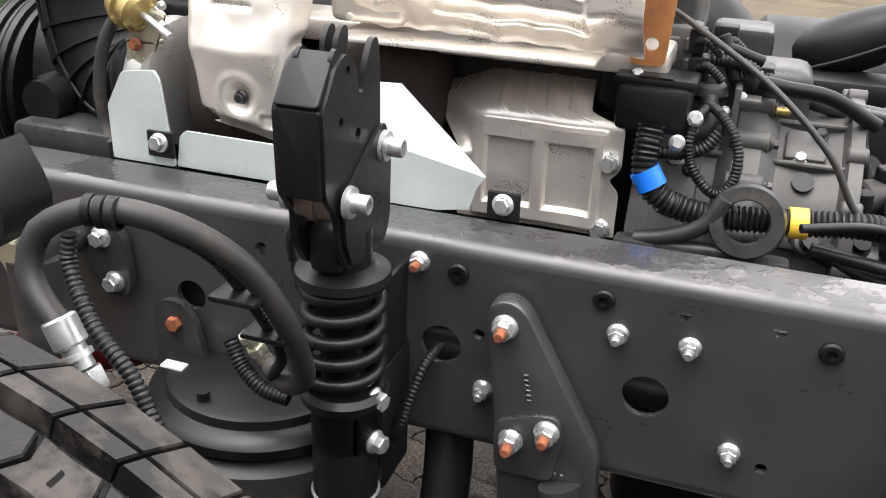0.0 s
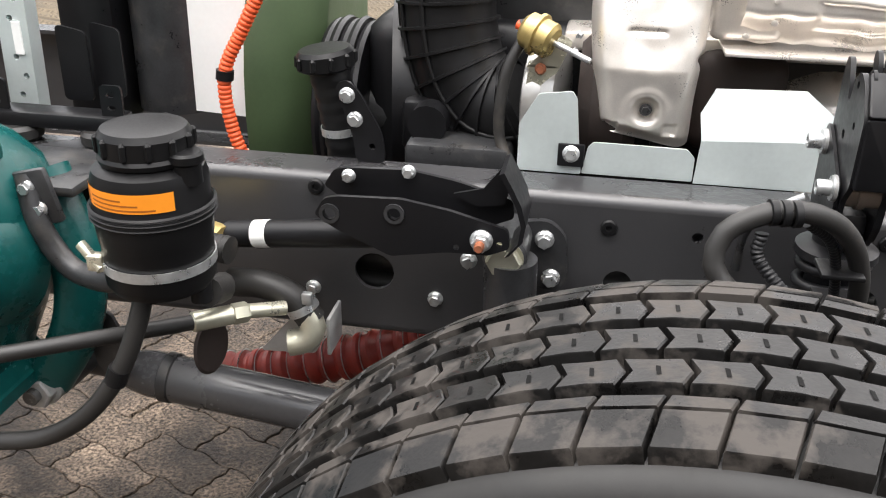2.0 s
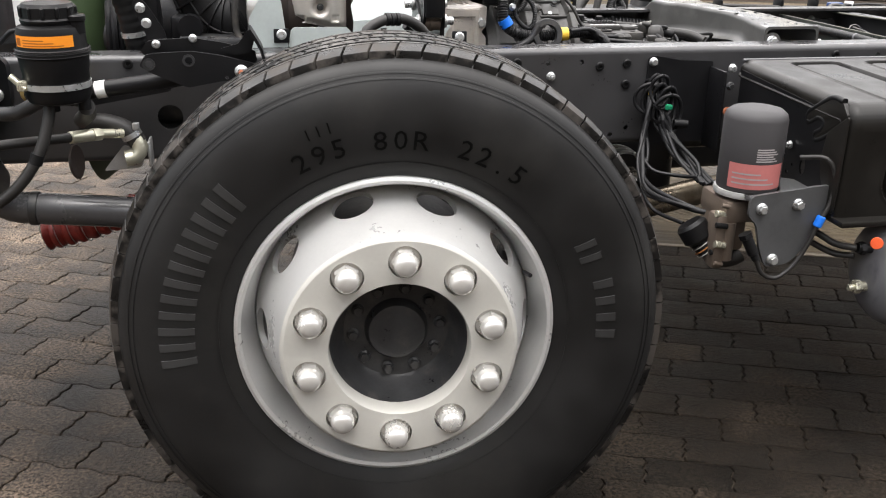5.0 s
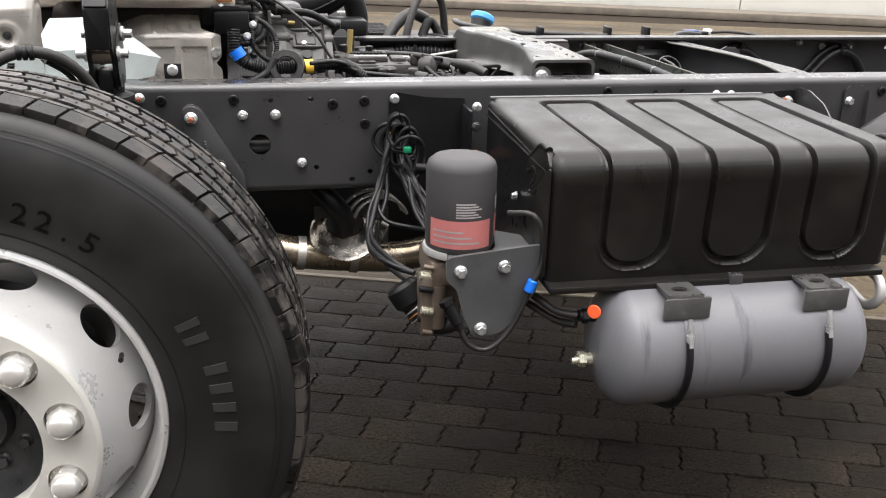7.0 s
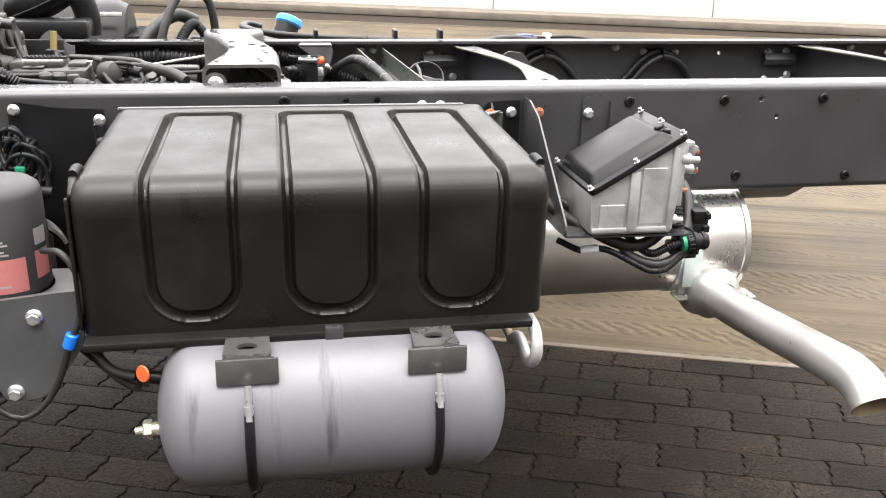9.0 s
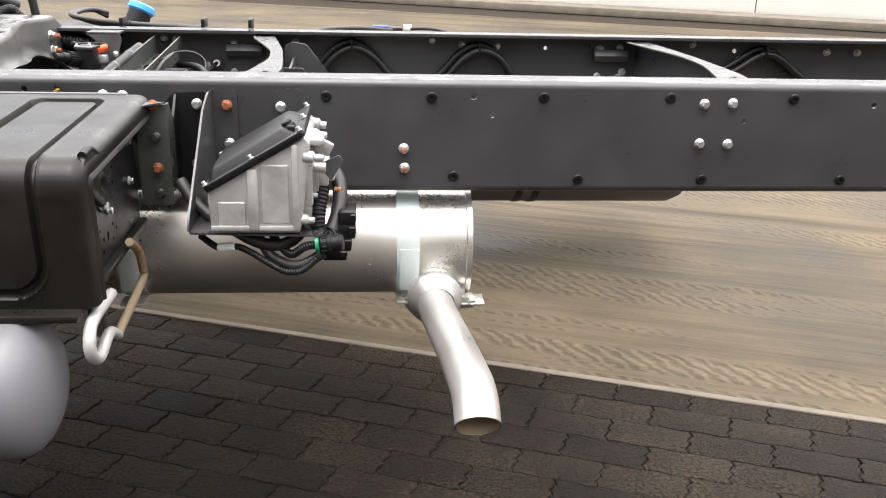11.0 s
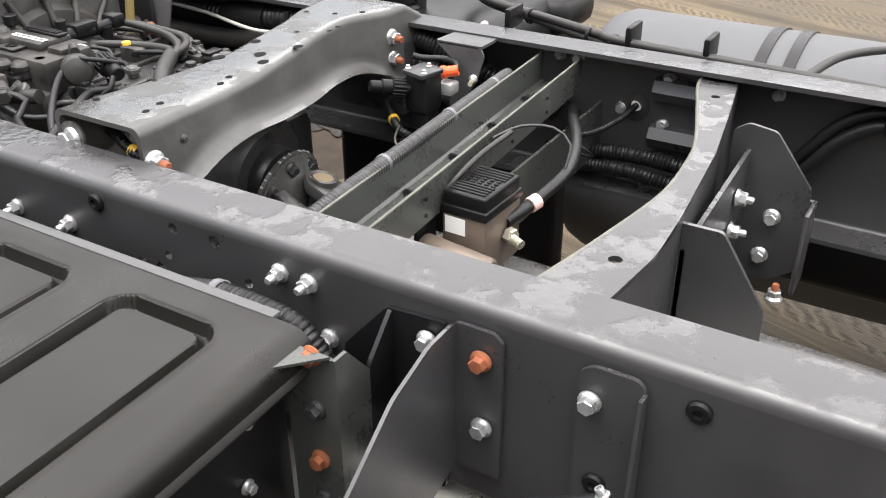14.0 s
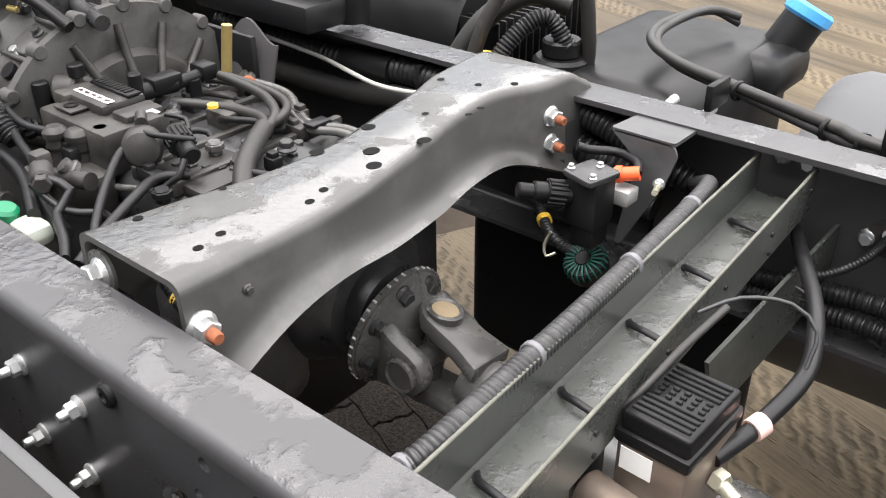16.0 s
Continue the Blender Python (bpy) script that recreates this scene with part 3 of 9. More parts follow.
NEAR_HOLES = [(0.501, 0.868, .006), (0.591, 0.87, .0065), (0.288, 0.801, .007), (0.021, 0.856, .008), (0.60, 0.709, .0065), (0.726, 0.695, .0065), (0.683, 0.678, .0065),
              (0.473, 0.766, .025), (0.244, 0.778, .024), (0.806, 0.79, .03), (2.385, 0.871, .008), (2.428, 0.829, .006), (1.436, 0.876, .007), (1.501, 0.876, .008), (1.421, 0.835, .006), (1.547, 0.835, .0065),
              (1.392, 0.792, .03), (-0.434, 0.757, .03), (3.0, 0.82, .006), (3.3, 0.86, .007), (3.7, 0.83, .007), (-0.08, 0.775, .02), (-1.02, 0.80, .03)]
near = rail("frame_rail", 0.0, 1, NEAR_HOLES, "dark grey painted steel channel frame rail, wet on top")
for x, z in ((0.262, .871), (0.419, .871), (0.64, .858), (0.713, .864), (0.714, .811), (-0.099, .861), (-0.518, .886), (1.308, .878), (2.065, .868), (2.293, .868), (2.54, .87), (2.825, .872), (3.109, .873), (3.4, .872), (3.75, .872),
             (2.06, .69), (2.345, .691), (2.63, .684), (2.918, .685), (3.25, .685), (3.6, .685)):
    bolt(near, "plug", (x, 0, z))
for k, x, z in (("rust_nut", 0.217, .877), ("nut", 0.437, .835), ("nut", 0.51, .835), ("nut", 0.566, .721), ("bolt", -0.341, .722), ("bolt", -0.529, .721), ("nut", 0.296, .732), ("nut", 1.246, .832), ("nut", 1.14, .828), ("nut", 1.147, .744),
                ("nut", 1.234, .742), ("nut", 1.597, .865), ("nut", 1.637, .864), ("rust_nut", 2.233, .753), ("rust_nut", 2.235, .709), ("bolt", 2.904, .859), ("bolt", 2.969, .861), ("bolt", 2.903, .769), ("bolt", 2.969, .768), ("rust_nut", 1.66, .80),
                ("bolt", 3.5, .86), ("bolt", 3.56, .86), ("bolt", 3.5, .77), ("bolt", 3.56, .77)):
    bolt(near, k, (x, 0, z))
FAR_HOLES = [(1.70, 0.80, .022), (2.7, .86, .006), (3.3, .86, .007), (1.0, .8, .012), (0.8, .84, .008)]
far = rail("frame_rail", 0.85, -1, FAR_HOLES, "dark grey painted steel channel frame rail behind the crossmembers")
for x, z in ((1.551, .872), (1.586, .87), (1.757, .861), (1.753, .774), (1.937, .865), (2.350, .878), (2.442, .865), (2.549, .863), (2.87, .862), (2.934, .864), (3.163, .878), (2.441, .731), (2.544, .731), (2.868, .775), (2.934, .772), (1.675, .793), (1.83, .79),
             (3.6, .86), (3.7, .86), (4.0, .86)):
    bolt(far, "bolt", (x, 0.842, z))


# ---- front wheel ----
SCUFF = mat("scuffed_raised_rubber", (0.030, 0.030, 0.030), 0.5, var=0.2, bump=0.05)
WHEEL = Vector((0.007, -0.722, 0.51))
OUT = Matrix.Rotation(radians(90), 4, "X")  # local z of a lathe becomes the wheel's outward side


def bent_text(words, size, radius, at, out):
    """Raised letters bent round the wheel's axis; at: degrees clockwise from the top, seen from outside."""
    c = bpy.data.curves.new("letters", "FONT")
    c.body, c.size, c.extrude, c.align_x = words, size, 0.0012, "CENTER"
    c.resolution_u = 2
    ob = bpy.data.objects.new("letters", c)
    me = bpy.data.meshes.new_from_object(ob)
    bm = bmesh.new()
    bm.from_mesh(me)
    bpy.data.objects.remove(ob)
    bpy.data.curves.remove(c)
    bpy.data.meshes.remove(me)
    for v in bm.verts:
        a, r = v.co.x / radius + radians(at), radius + v.co.y
        v.co = Vector((r * math.sin(a), -(out(r) + v.co.z + 0.0005), r * math.cos(a)))
    return done(bm)


SIDE = [(0.288, -0.012), (0.297, -0.002), (0.308, 0.006), (0.325, 0.014), (0.35, 0.0225), (0.38, 0.029), (0.41, 0.031), (0.44, 0.0285), (0.465, 0.021), (0.482, 0.012), (0.49, 0.008), (0.496, 0.0), (0.5, -0.006)]


def side_out(r):
    for (r0, o0), (r1, o1) in zip(SIDE, SIDE[1:]):
        if r0 <= r <= r1:
            return o0 + (o1 - o0) * (r - r0) / (r1 - r0)
    return 0.0


def tyre(w):
    width = 0.262
    inner = [(r, -width - o) for r, o in reversed(SIDE)]
    prof = SIDE + [(0.503, -0.02), (0.505, -width / 2), (0.503, -width + 0.02)] + inner
    # fine moulded rings on the sidewall
    body = lathe(prof, OUT, 128, cap=False)
    t = part("tyre", body, RUBBER, w, "black rubber tyre with raised sidewall lettering", local=True)
    for r in (0.322, 0.469, 0.478):
        part("moulded_ring", lathe([(r, side_out(r) - .001), (r, side_out(r) + .0016), (r + .003, side_out(r + .003) + .0016), (r + .003, side_out(r) - .001)], OUT, 128, cap=False), RUBBER, t, local=True)
    bm = bmesh.new()

    def block(poly, r0, r1, taper=0.0015):
        cu, cv = sum(p[0] for p in poly) / len(poly), sum(p[1] for p in poly) / len(poly)
        rings = []
        for rr, sh in ((r0, 1.0), (r1 - 0.0015, 0.985), (r1, 0.93)):
            row = []
            for u, v in poly:
                a, o = (cu + (u - cu) * sh) / 0.52, cv + (v - cv) * sh
                drop = 6.0 * max(0, abs(o + width / 2) - 0.085) ** 2
                r = rr - (drop if rr > 0.507 else 0)
                row.append(bm.verts.new((r * math.sin(a), -o, r * math.cos(a))))
            rings.append(row)
        k = len(poly)
        for a, b in zip(rings, rings[1:]):
            for i in range(k):
                bm.faces.new((a[i], a[(i + 1) % k], b[(i + 1) % k], b[i]))
        bm.faces.new(rings[-1])

    n = 71
    pitch = 2 * math.pi * 0.52 / n
    g = 0.0022
    c = -width / 2
    for i in range(n):
        u = i * pitch
        for sgn in (1, -1):
            # shoulder rib: slanted narrow cuts and a thin groove along it
            lean = 0.014 * sgn
            for v0, v1, l0, l1 in ((0.126, 0.0945, 0, 0.6), (0.0925, 0.079, 0.63, 1)):
                block([(u + g / 2 + lean * l0, c + sgn * v0), (u + pitch - g / 2 + lean * l0, c + sgn * v0), (u + pitch - g / 2 + lean * l1, c + sgn * v1), (u + g / 2 + lean * l1, c + sgn * v1)], 0.49, 0.522)
        for k, off in ((0.048, 0.55), (0.0, 0.15), (-0.048, 0.8)):
            hw, o2, e = 0.0175, pitch * off, 0.007
            gap = 0.0017
            block([(u + o2 + gap, c + k - hw), (u + o2 + pitch / 2, c + k - hw + .0015), (u + o2 + pitch - gap, c + k - hw), (u + o2 + pitch - gap + e, c + k), (u + o2 + pitch - gap, c + k + hw), (u + o2 + pitch / 2, c + k + hw - .0015), (u + o2 + gap, c + k + hw), (u + o2 + gap + e, c + k)], 0.5, 0.5225)
    part("tread", done(bm), TREAD, t, "worn wet tread blocks with brown dust", local=True)
    for words, size, radius, at in (("295", 0.05, 0.350, -21), ("80R", 0.05, 0.350, 1), ("22.5", 0.05, 0.350, 27), ("111", 0.028, 0.397, -19)):
        step = math.degrees(size * 0.66 / radius)
        for i, ch in enumerate(words):
            part("letter", bent_text(ch, size, radius, at + step * (i - (len(words) - 1) / 2), side_out), LETTER, t, local=True)
    # thin slits in the middle of the blocks
    slits = bmesh.new()
    for i in range(n):
        for k, off in ((0.048, 0.55), (0.0, 0.15), (-0.048, 0.8)):
            a = (i * pitch + pitch * (off + .57)) / 0.52
            for da, o in ((0, 0),):
                q = []
                for du, dv in ((-.0012, -.006), (.0022, -.005), (.0032, .006), (-.0002, .006)):
                    aa = a + du / 0.52
                    q.append(slits.verts.new((0.5229 * math.sin(aa), -(c + k + dv), 0.5229 * math.cos(aa))))
                slits.faces.new(q)
    tagged(part("slit", done(slits), LETTER, t, local=True), kind="stuff")
    for a0, a1, r0, r1 in ((-97, -44, .362, .424), (62, 70, .36, .40), (74, 94, .372, .408)):
        k = max(2, int((a1 - a0) / 4.4))
        for i in range(k):
            bars = bmesh.new()
            a = radians(a0 + (a1 - a0) * (i + .5) / k)
            ww = radians((a1 - a0) / k * .24)
            grid = []
            for jj in range(7):
                rr = r0 + (r1 - r0) * jj / 6
                grid.append([bars.verts.new((rr * math.sin(a + da), -(side_out(rr) + lift), rr * math.cos(a + da))) for da, lift in ((-ww, -.001), (-ww * .94, .0016), (ww * .94, .0016), (ww, -.001))])
            for ra, rb in zip(grid, grid[1:]):
                for jj in range(3):
                    bars.faces.new((ra[jj], ra[jj + 1], rb[jj + 1], rb[jj]))
            part("moulded_bar", done(bars), SCUFF, t, local=True)


def rim(w):
    lip = [(0.262, -0.12), (0.266, -0.06), (0.272, -0.04), (0.278, -0.012), (0.284, 0.002), (0.290, 0.005), (0.296, 0.002), (0.298, -0.004), (0.294, -0.012), (0.288, -0.014), (0.284, -0.02), (0.27, -0.09), (0.25, -0.18)]
    r = part("rim", lathe(lip, OUT, 96, cap=False), SILVER, w, "silver painted steel wheel rim", local=True)
    # dished disc with ten hand holes
    disc = [(0.264, -0.085), (0.258, -0.06), (0.250, -0.035), (0.240, -0.008), (0.230, 0.018), (0.222, 0.045), (0.217, 0.068), (0.212, 0.079), (0.205, 0.083)]
    ln = [0.0]
    for a, b in zip(disc, disc[1:]):
        ln.append(ln[-1] + math.hypot(b[0] - a[0], b[1] - a[1]))

    def on(th, s):
        s = max(0, min(ln[-1], s))
        for i in range(len(disc) - 1):
            if s <= ln[i + 1]:
                f = (s - ln[i]) / (ln[i + 1] - ln[i])
                rr, o = disc[i][0] + f * (disc[i + 1][0] - disc[i][0]), disc[i][1] + f * (disc[i + 1][1] - disc[i][1])
                return (rr * math.sin(th), -o, rr * math.cos(th))

    bm = bmesh.new()
    half = math.pi / 10
    S = ln[-1]
    cs, ra, rs = S * 0.31, 0.158, S * 0.20
    for k in range(10):
        t0 = k * 2 * half + half
        rows = []
        N = 32
        for f in (0.0, 0.03, 0.25, 0.6, 1.0):
            row = []
            for i in range(N):
                a = 2 * math.pi * i / N
                c, s = math.cos(a), math.sin(a)
                e = (ra * c, rs * s)
                q = max(abs(c), abs(s))
                sq = (half * c / q, (S - cs) * s / q if s > 0 else cs * s / q)
                row.append((t0 + e[0] + f * (sq[0] - e[0]), cs + e[1] + f * (sq[1] - e[1])))
            rows.append(row)
        vr = [[bm.verts.new(on(*p)) for p in row] for row in rows]
        # the hole's turned-in lip
        lipr = []
        for th, s in rows[0]:
            x, y, z = on(th, s)
            rr = math.hypot(x, z)
            lipr.append(bm.verts.new((x * (1 - 0.010 / rr), y + 0.006, z * (1 - 0.010 / rr))))
        for a, b in zip([lipr] + vr, vr):
            for i in range(N):
                bm.faces.new((a[i], a[(i + 1) % N], b[(i + 1) % N], b[i]))
    bmesh.ops.remove_doubles(bm, verts=bm.verts, dist=0.0006)
    part("disc", done(bm), SILVER, w, local=True)
    face = plate(ring(0, 0, 0.205, 72), -0.006, OUT @ XY(0.0845), holes=[ring(0.1675 * math.sin(2 * math.pi * i / 10 + radians(3)), 0.1675 * math.cos(2 * math.pi * i / 10 + radians(3)), 0.0295, 24) for i in range(10)] + [ring(0, 0, 0.128, 64)])
    edge = lathe([(0.205, 0.0785), (0.205, 0.0845), (0.2085, 0.083), (0.212, 0.079)], OUT, 72, cap=False)
    bore = lathe([(0.128, 0.0845), (0.1255, 0.080), (0.1255, 0.045), (0.132, 0.04)], OUT, 64, cap=False)
    ringp = part("nut_ring", join(face, edge, bore), RINGGREY, w, "pale grey wheel nut ring", local=True)
    part("recess", lathe([(0.205, 0.058), (0.13, 0.058)], OUT, 64, cap=False), RINGGREY, ringp, local=True)
    nut = mesh_of("nut_cap", join(hexa(0.0235, -0.012, 0.012, crown=0.02), lathe([(0.0215, 0.010), (0.0205, 0.022), (0.0165, 0.0285), (0.008, 0.031), (0.0005, 0.0315)], I4, 20), lathe([(0.0285, -0.012), (0.0285, -0.008), (0.024, -0.006)], I4, 20)), CHROME, smooth=50)
    for i in range(10):
        a = 2 * math.pi * i / 10 + radians(3)
        ob = new("wheel_nut", nut)
        ob.parent = ringp
        ob.matrix_basis = axis((0.1675 * math.sin(a), -0.083, 0.1675 * math.cos(a)), (0, -1, 0), 17 * i)
    hub = part("hub", lathe([(0.1255, 0.045), (0.122, 0.03), (0.112, 0.012), (0.104, -0.006), (0.098, -0.012), (0.060, -0.014), (0.058, -0.004), (0.052, 0.006), (0.040, 0.009), (0.0005, 0.009)], OUT, 48, cap=False), IRON, w, "dark grey greasy hub with round cap", local=True)
    for i in range(10):
        a = 2 * math.pi * i / 10 + 0.2
        ob = new("bolt", BOLTS["dark"])
        ob.parent = hub
        ob.matrix_basis = axis((0.082 * math.sin(a), 0.013, 0.082 * math.cos(a)), (0, -1, 0), 11 * i) @ Matrix.Scale(0.85, 4)
    part("brake_drum", lathe([(0.0, -0.09), (0.19, -0.09), (0.205, -0.10), (0.205, -0.27), (0.0, -0.27)], OUT, 48, cap=False), BLACK, w, "black brake drum", local=True)
    part("valve", rod((0.235, -0.004, 0.11), (0.24, -0.035, 0.115), 0.004, 8), BLACK, w, local=True)


wheel = thing("truck_wheel", WHEEL, "truck wheel with worn rubber tyre on a silver ten-nut steel rim", "wheel")
tyre(wheel)
rim(wheel)
wheel.rotation_euler = (radians(-1.5), 0, radians(-4))


# ---- battery box, air reservoir, air dryer ----


def battery_cover():
    """The ribbed plastic cover: a hull with rounded shoulders, three sunk panels with raised borders."""
    x0, x1, yb, yf, zt, zb = 0.985, 1.714, -0.094, -0.578, 0.870, 0.624
    t = thing("battery_box", ((x0 + x1) / 2, (yb + yf) / 2, zb), "matt black ribbed plastic battery box cover bolted beside the frame", "battery box")
    # section over the top and down the front, as arc length
    sec = [(yb, zt + .015), (yb - .012, zt + .013)] + [(yf + 0.055 - 0.052 * math.sin(radians(a)), zt - 0.052 + 0.055 * math.cos(radians(a))) for a in range(0, 91, 9)] + [(yf + 0.012, zb)]
    ln = [0.0]
    for a, b in zip(sec, sec[1:]):
        ln.append(ln[-1] + math.hypot(b[0] - a[0], b[1] - a[1]))
    L = ln[-1]

    def on(s):
        s = max(0.0, min(L, s))
        for i in range(len(sec) - 1):
            if s <= ln[i + 1] + 1e-9:
                f = (s - ln[i]) / (ln[i + 1] - ln[i])
                a, b = Vector(sec[i]), Vector(sec[i + 1])
                d = (b - a).normalized()
                return a + (b - a) * f, Vector((d.y, -d.x))
    nx, ns = 300, 270
    panels = [(1.095, 1.215), (1.303, 1.425), (1.512, 1.632)]
    bm = bmesh.new()
    grid = []
    fold = ln[7]
    for j in range(ns + 1):
        s = L * j / ns
        p, n = on(s)
        row = []
        for i in range(nx + 1):
            x = x0 + .024 + (x1 - x0 - .048) * i / nx
            h = 0.0
            for a, b in panels:
                # panels end in an arc at the foot
                k = 0.98 + 0.02 * min(1, s / fold)
                c, hw = (a + b) / 2, (b - a) / 2 * k
                dx = abs(x - c)
                e0, e1 = 0.05, L - 0.031
                dd = hw - dx
                r = 0.05
                if s > e1 - r and dx > hw - r:
                    q = math.hypot(s - (e1 - r), dx - (hw - r))
                    dd = min(dd, r - q)
                rb = 0.018
                if s < e0 + rb and dx > hw - rb:
                    dd = min(dd, rb - math.hypot(e0 + rb - s, dx - (hw - rb)))
                dd = min(dd, s - e0, e1 - s)
                # a raised welt round each panel, the panel itself a little sunk
                if dd > -0.02:
                    w = math.exp(-((dd + 0.0125) / 0.003) ** 2) * 0.0024
                    g = -0.013 * math.exp(-((dd + 0.003) / 0.0062) ** 4)
                    pan = -0.002 * max(0, min(1, dd / 0.008))
                    h = h + w + g + pan
            swell = 0.003 * math.exp(-((s - fold) / 0.03) ** 2) * (1 if h > -0.004 else 0.4)
            h += swell
            row.append(bm.verts.new((x, p.x + n.x * h, p.y + n.y * h)))
        grid.append(row)
    for a, b in zip(grid, grid[1:]):
        for i in range(nx):
            bm.faces.new((a[i], a[i + 1], b[i + 1], b[i]))
    # each end rolls over, drops and finishes in a thin bead
    for col, sg in ((0, -1), (nx, 1)):
        roll = [(0.024 * math.sin(radians(a)), -0.024 * (1 - math.cos(radians(a)))) for a in (15, 30, 45, 60, 75, 90)]
        roll += [(.0235, -.032), (.0265, -.036), (.028, -.039), (.0265, -.042), (.022, -.043), (.0, -.044)]
        rows = []
        for q in range(ns + 1):
            pq, nq = on(L * q / ns)
            base = grid[q][col].co
            rows.append([grid[q][col]] + [bm.verts.new((base.x + sg * dx, base.y + nq.x * dh, base.z + nq.y * dh)) for dx, dh in roll])
        for a, b in zip(rows, rows[1:]):
            for i in range(len(a) - 1):
                bm.faces.new((a[i], a[i + 1], b[i + 1], b[i]))
    part("cover", done(bm), COVER, t, smooth=30)
    part("lower_rim", box(((x0 + x1) / 2 - .012, (yf + yb) / 2 - .008, zb - 0.006), (x1 - x0 - 0.026, yb - yf + 0.02, 0.014), 0.004), COVER, t)
    part("back_rim", box(((x0 + x1) / 2 - .02, yb + .005, zt + .0135), (x1 - x0 - .05, .014, .007), .003), SHEET, t, "thin strip along the back edge, paler than the cover")
    part("clip", box((1.364, yf - 0.012, zb - 0.004), (0.03, 0.016, 0.026), 0.004), FRAME, t)
    # rubber straps on the ends
    for x in (x0 - 0.003, x1 + 0.003):
        hook = [(-.494, .874), (-.444, .845), (-.412, .822), (-.408, .806), (-.424, .802), (-.453, .818), (-.476, .816), (-.469, .797), (-.449, .785), (-.447, .770), (-.470, .776), (-.541, .824), (-.556, .846), (-.534, .870)]
        inner = x - .018 if x > 1.3 else x
        k = part("strap_catch", plate(rounded(hook, .006), .012, YZ(inner), bevel=.0035), COVER, t, "black moulded hook catch")
        part("catch_rim", tube([(inner + .006, y, z) for y, z in ((-.53, .872), (-.49, .872), (-.444, .845), (-.414, .824), (-.411, .808), (-.424, .804), (-.453, .820), (-.476, .817), (-.470, .798), (-.450, .786), (-.449, .773), (-.470, .776), (-.541, .822))], .0075, 10, step=.006), PLASTIC, k, "thick rolled rim")
        part("end_lip", plate(rounded([(-.565, .85), (-.50, .80), (-.490, .735), (-.500, .70), (-.545, .634), (-.563, .632), (-.566, .70)], .01), .005, YZ(inner - .003), bevel=.0015), COVER, t, "turned-in end of the cover")
        bolt(t, "bolt", (x - .040, -.372, .738) if x > 1.3 else (x - .004, -.372, .738), (1, 0, 0) if x > 1.3 else (-1, 0, 0), .8)
    # perforated end plates with bent flanges on the frame side
    for x, s in ((x0 + 0.002, -1), (x1 - 0.043, 1)):
        hs = [ring(-0.272 - 0.0235 * i - .002 * k, 0.783 - 0.0145 * (2 * k + i), 0.0042, 8) for k in range(5) for i in (0, 1)]
        hs += [ring(-0.423, 0.700, 0.011, 14, .019), ring(-0.337, 0.670, 0.006, 12, .010), ring(-0.431, 0.640, 0.006, 12, .011), ring(-.452, .628, .009, 10), ring(-0.373, 0.650, 0.005, 10), ring(-.365, .672, .005, 10), ring(-.383, .694, .004, 10)]
        e = part("end_plate", plate([(-0.10, 0.60), (-0.10, 0.862), (-0.50, 0.84), (-0.545, 0.80), (-0.545, 0.62), (-0.30, 0.60)], 0.004 * s, YZ(x), holes=hs), BLACK, t, "perforated dark grey end plate")
        part("bent_flange", plate(rounded([(x, 0.60), (x + s * 0.0, 0.868), (x - s * 0.06, 0.868), (x - s * 0.06, 0.60)], 0.006) if s < 0 else rounded([(1.685, 0.655), (1.685, 0.868), (1.745, 0.868), (1.745, 0.655)], 0.004), 0.004, XZ(-0.104)), OLIVE, t)
    part("corner_cap", plate([(1.672, -.105), (1.745, -.105), (1.70, -.155), (1.668, -.13)], .003, XY(.870)), OLIVE, t, "grey-green folded corner")
    part("bent_flange", plate([(-.104, .655), (-.104, .868), (-.085, .868), (-.03, .80), (-.03, .655)], .004, YZ(1.745)), OLIVE, t)
    for k, x, z in (("bolt", 0.957, .865), ("rust", 0.957, .755), ("dark", .957, .82), ("rust", 1.722, .866), ("rust", 1.722, .735), ("dark", 1.722, .80), ("dark", 1.722, .68)):
        bolt(t, k, (x, -0.098 if x < 1 else -.104, z), size=0.95)
    for y, z in ((-.167, .726), (-.328, .716), (-.351, .733), (-.16, .805)):
        bolt(t, "bolt", (x1 - .038, y, z), (1, 0, 0), 0.75)
    # dark brackets between the box and the frame
    part("mounting_bracket", join(plate(rounded([(.77, .655), (.77, .875), (.785, .885), (.86, .872), (.95, .868), (.95, .655)], .006), .008, XZ(-.009)), box((.946, -.05, .75), (.008, .085, .21), .003)), BLACK, t, "black mounting bracket on the frame")
    part("mounting_bracket", join(plate(rounded([(1.685, .657), (1.685, .806), (1.742, .872), (1.812, .876), (1.812, .657)], .006), .006, XZ(-.007)), plate(rounded([(-.007, .657), (-.007, .874), (-.05, .83), (-.05, .657)], .006), .005, YZ(1.745))), BLACK, t, "black folded bracket on the frame")
    for k, x, z in (("bolt", 0.782, .869), ("bolt", 1.792, .85), ("bolt", 1.785, .72)):
        bolt(t, k, (x, -0.009, z))
    lb = part("lower_bracket", plate([(-0.28, 0.612), (-0.42, 0.612), (-0.40, 0.575), (-0.372, 0.445), (-0.352, 0.443), (-0.32, 0.47), (-.31, .53)], 0.006, YZ(1.64)), BLACK, t)
    for y, z in ((-.347, .529), (-.348, .461), (-.39, .48)):
        bolt(lb, "bolt", (1.647, y, z), (1, 0, 0), .75)
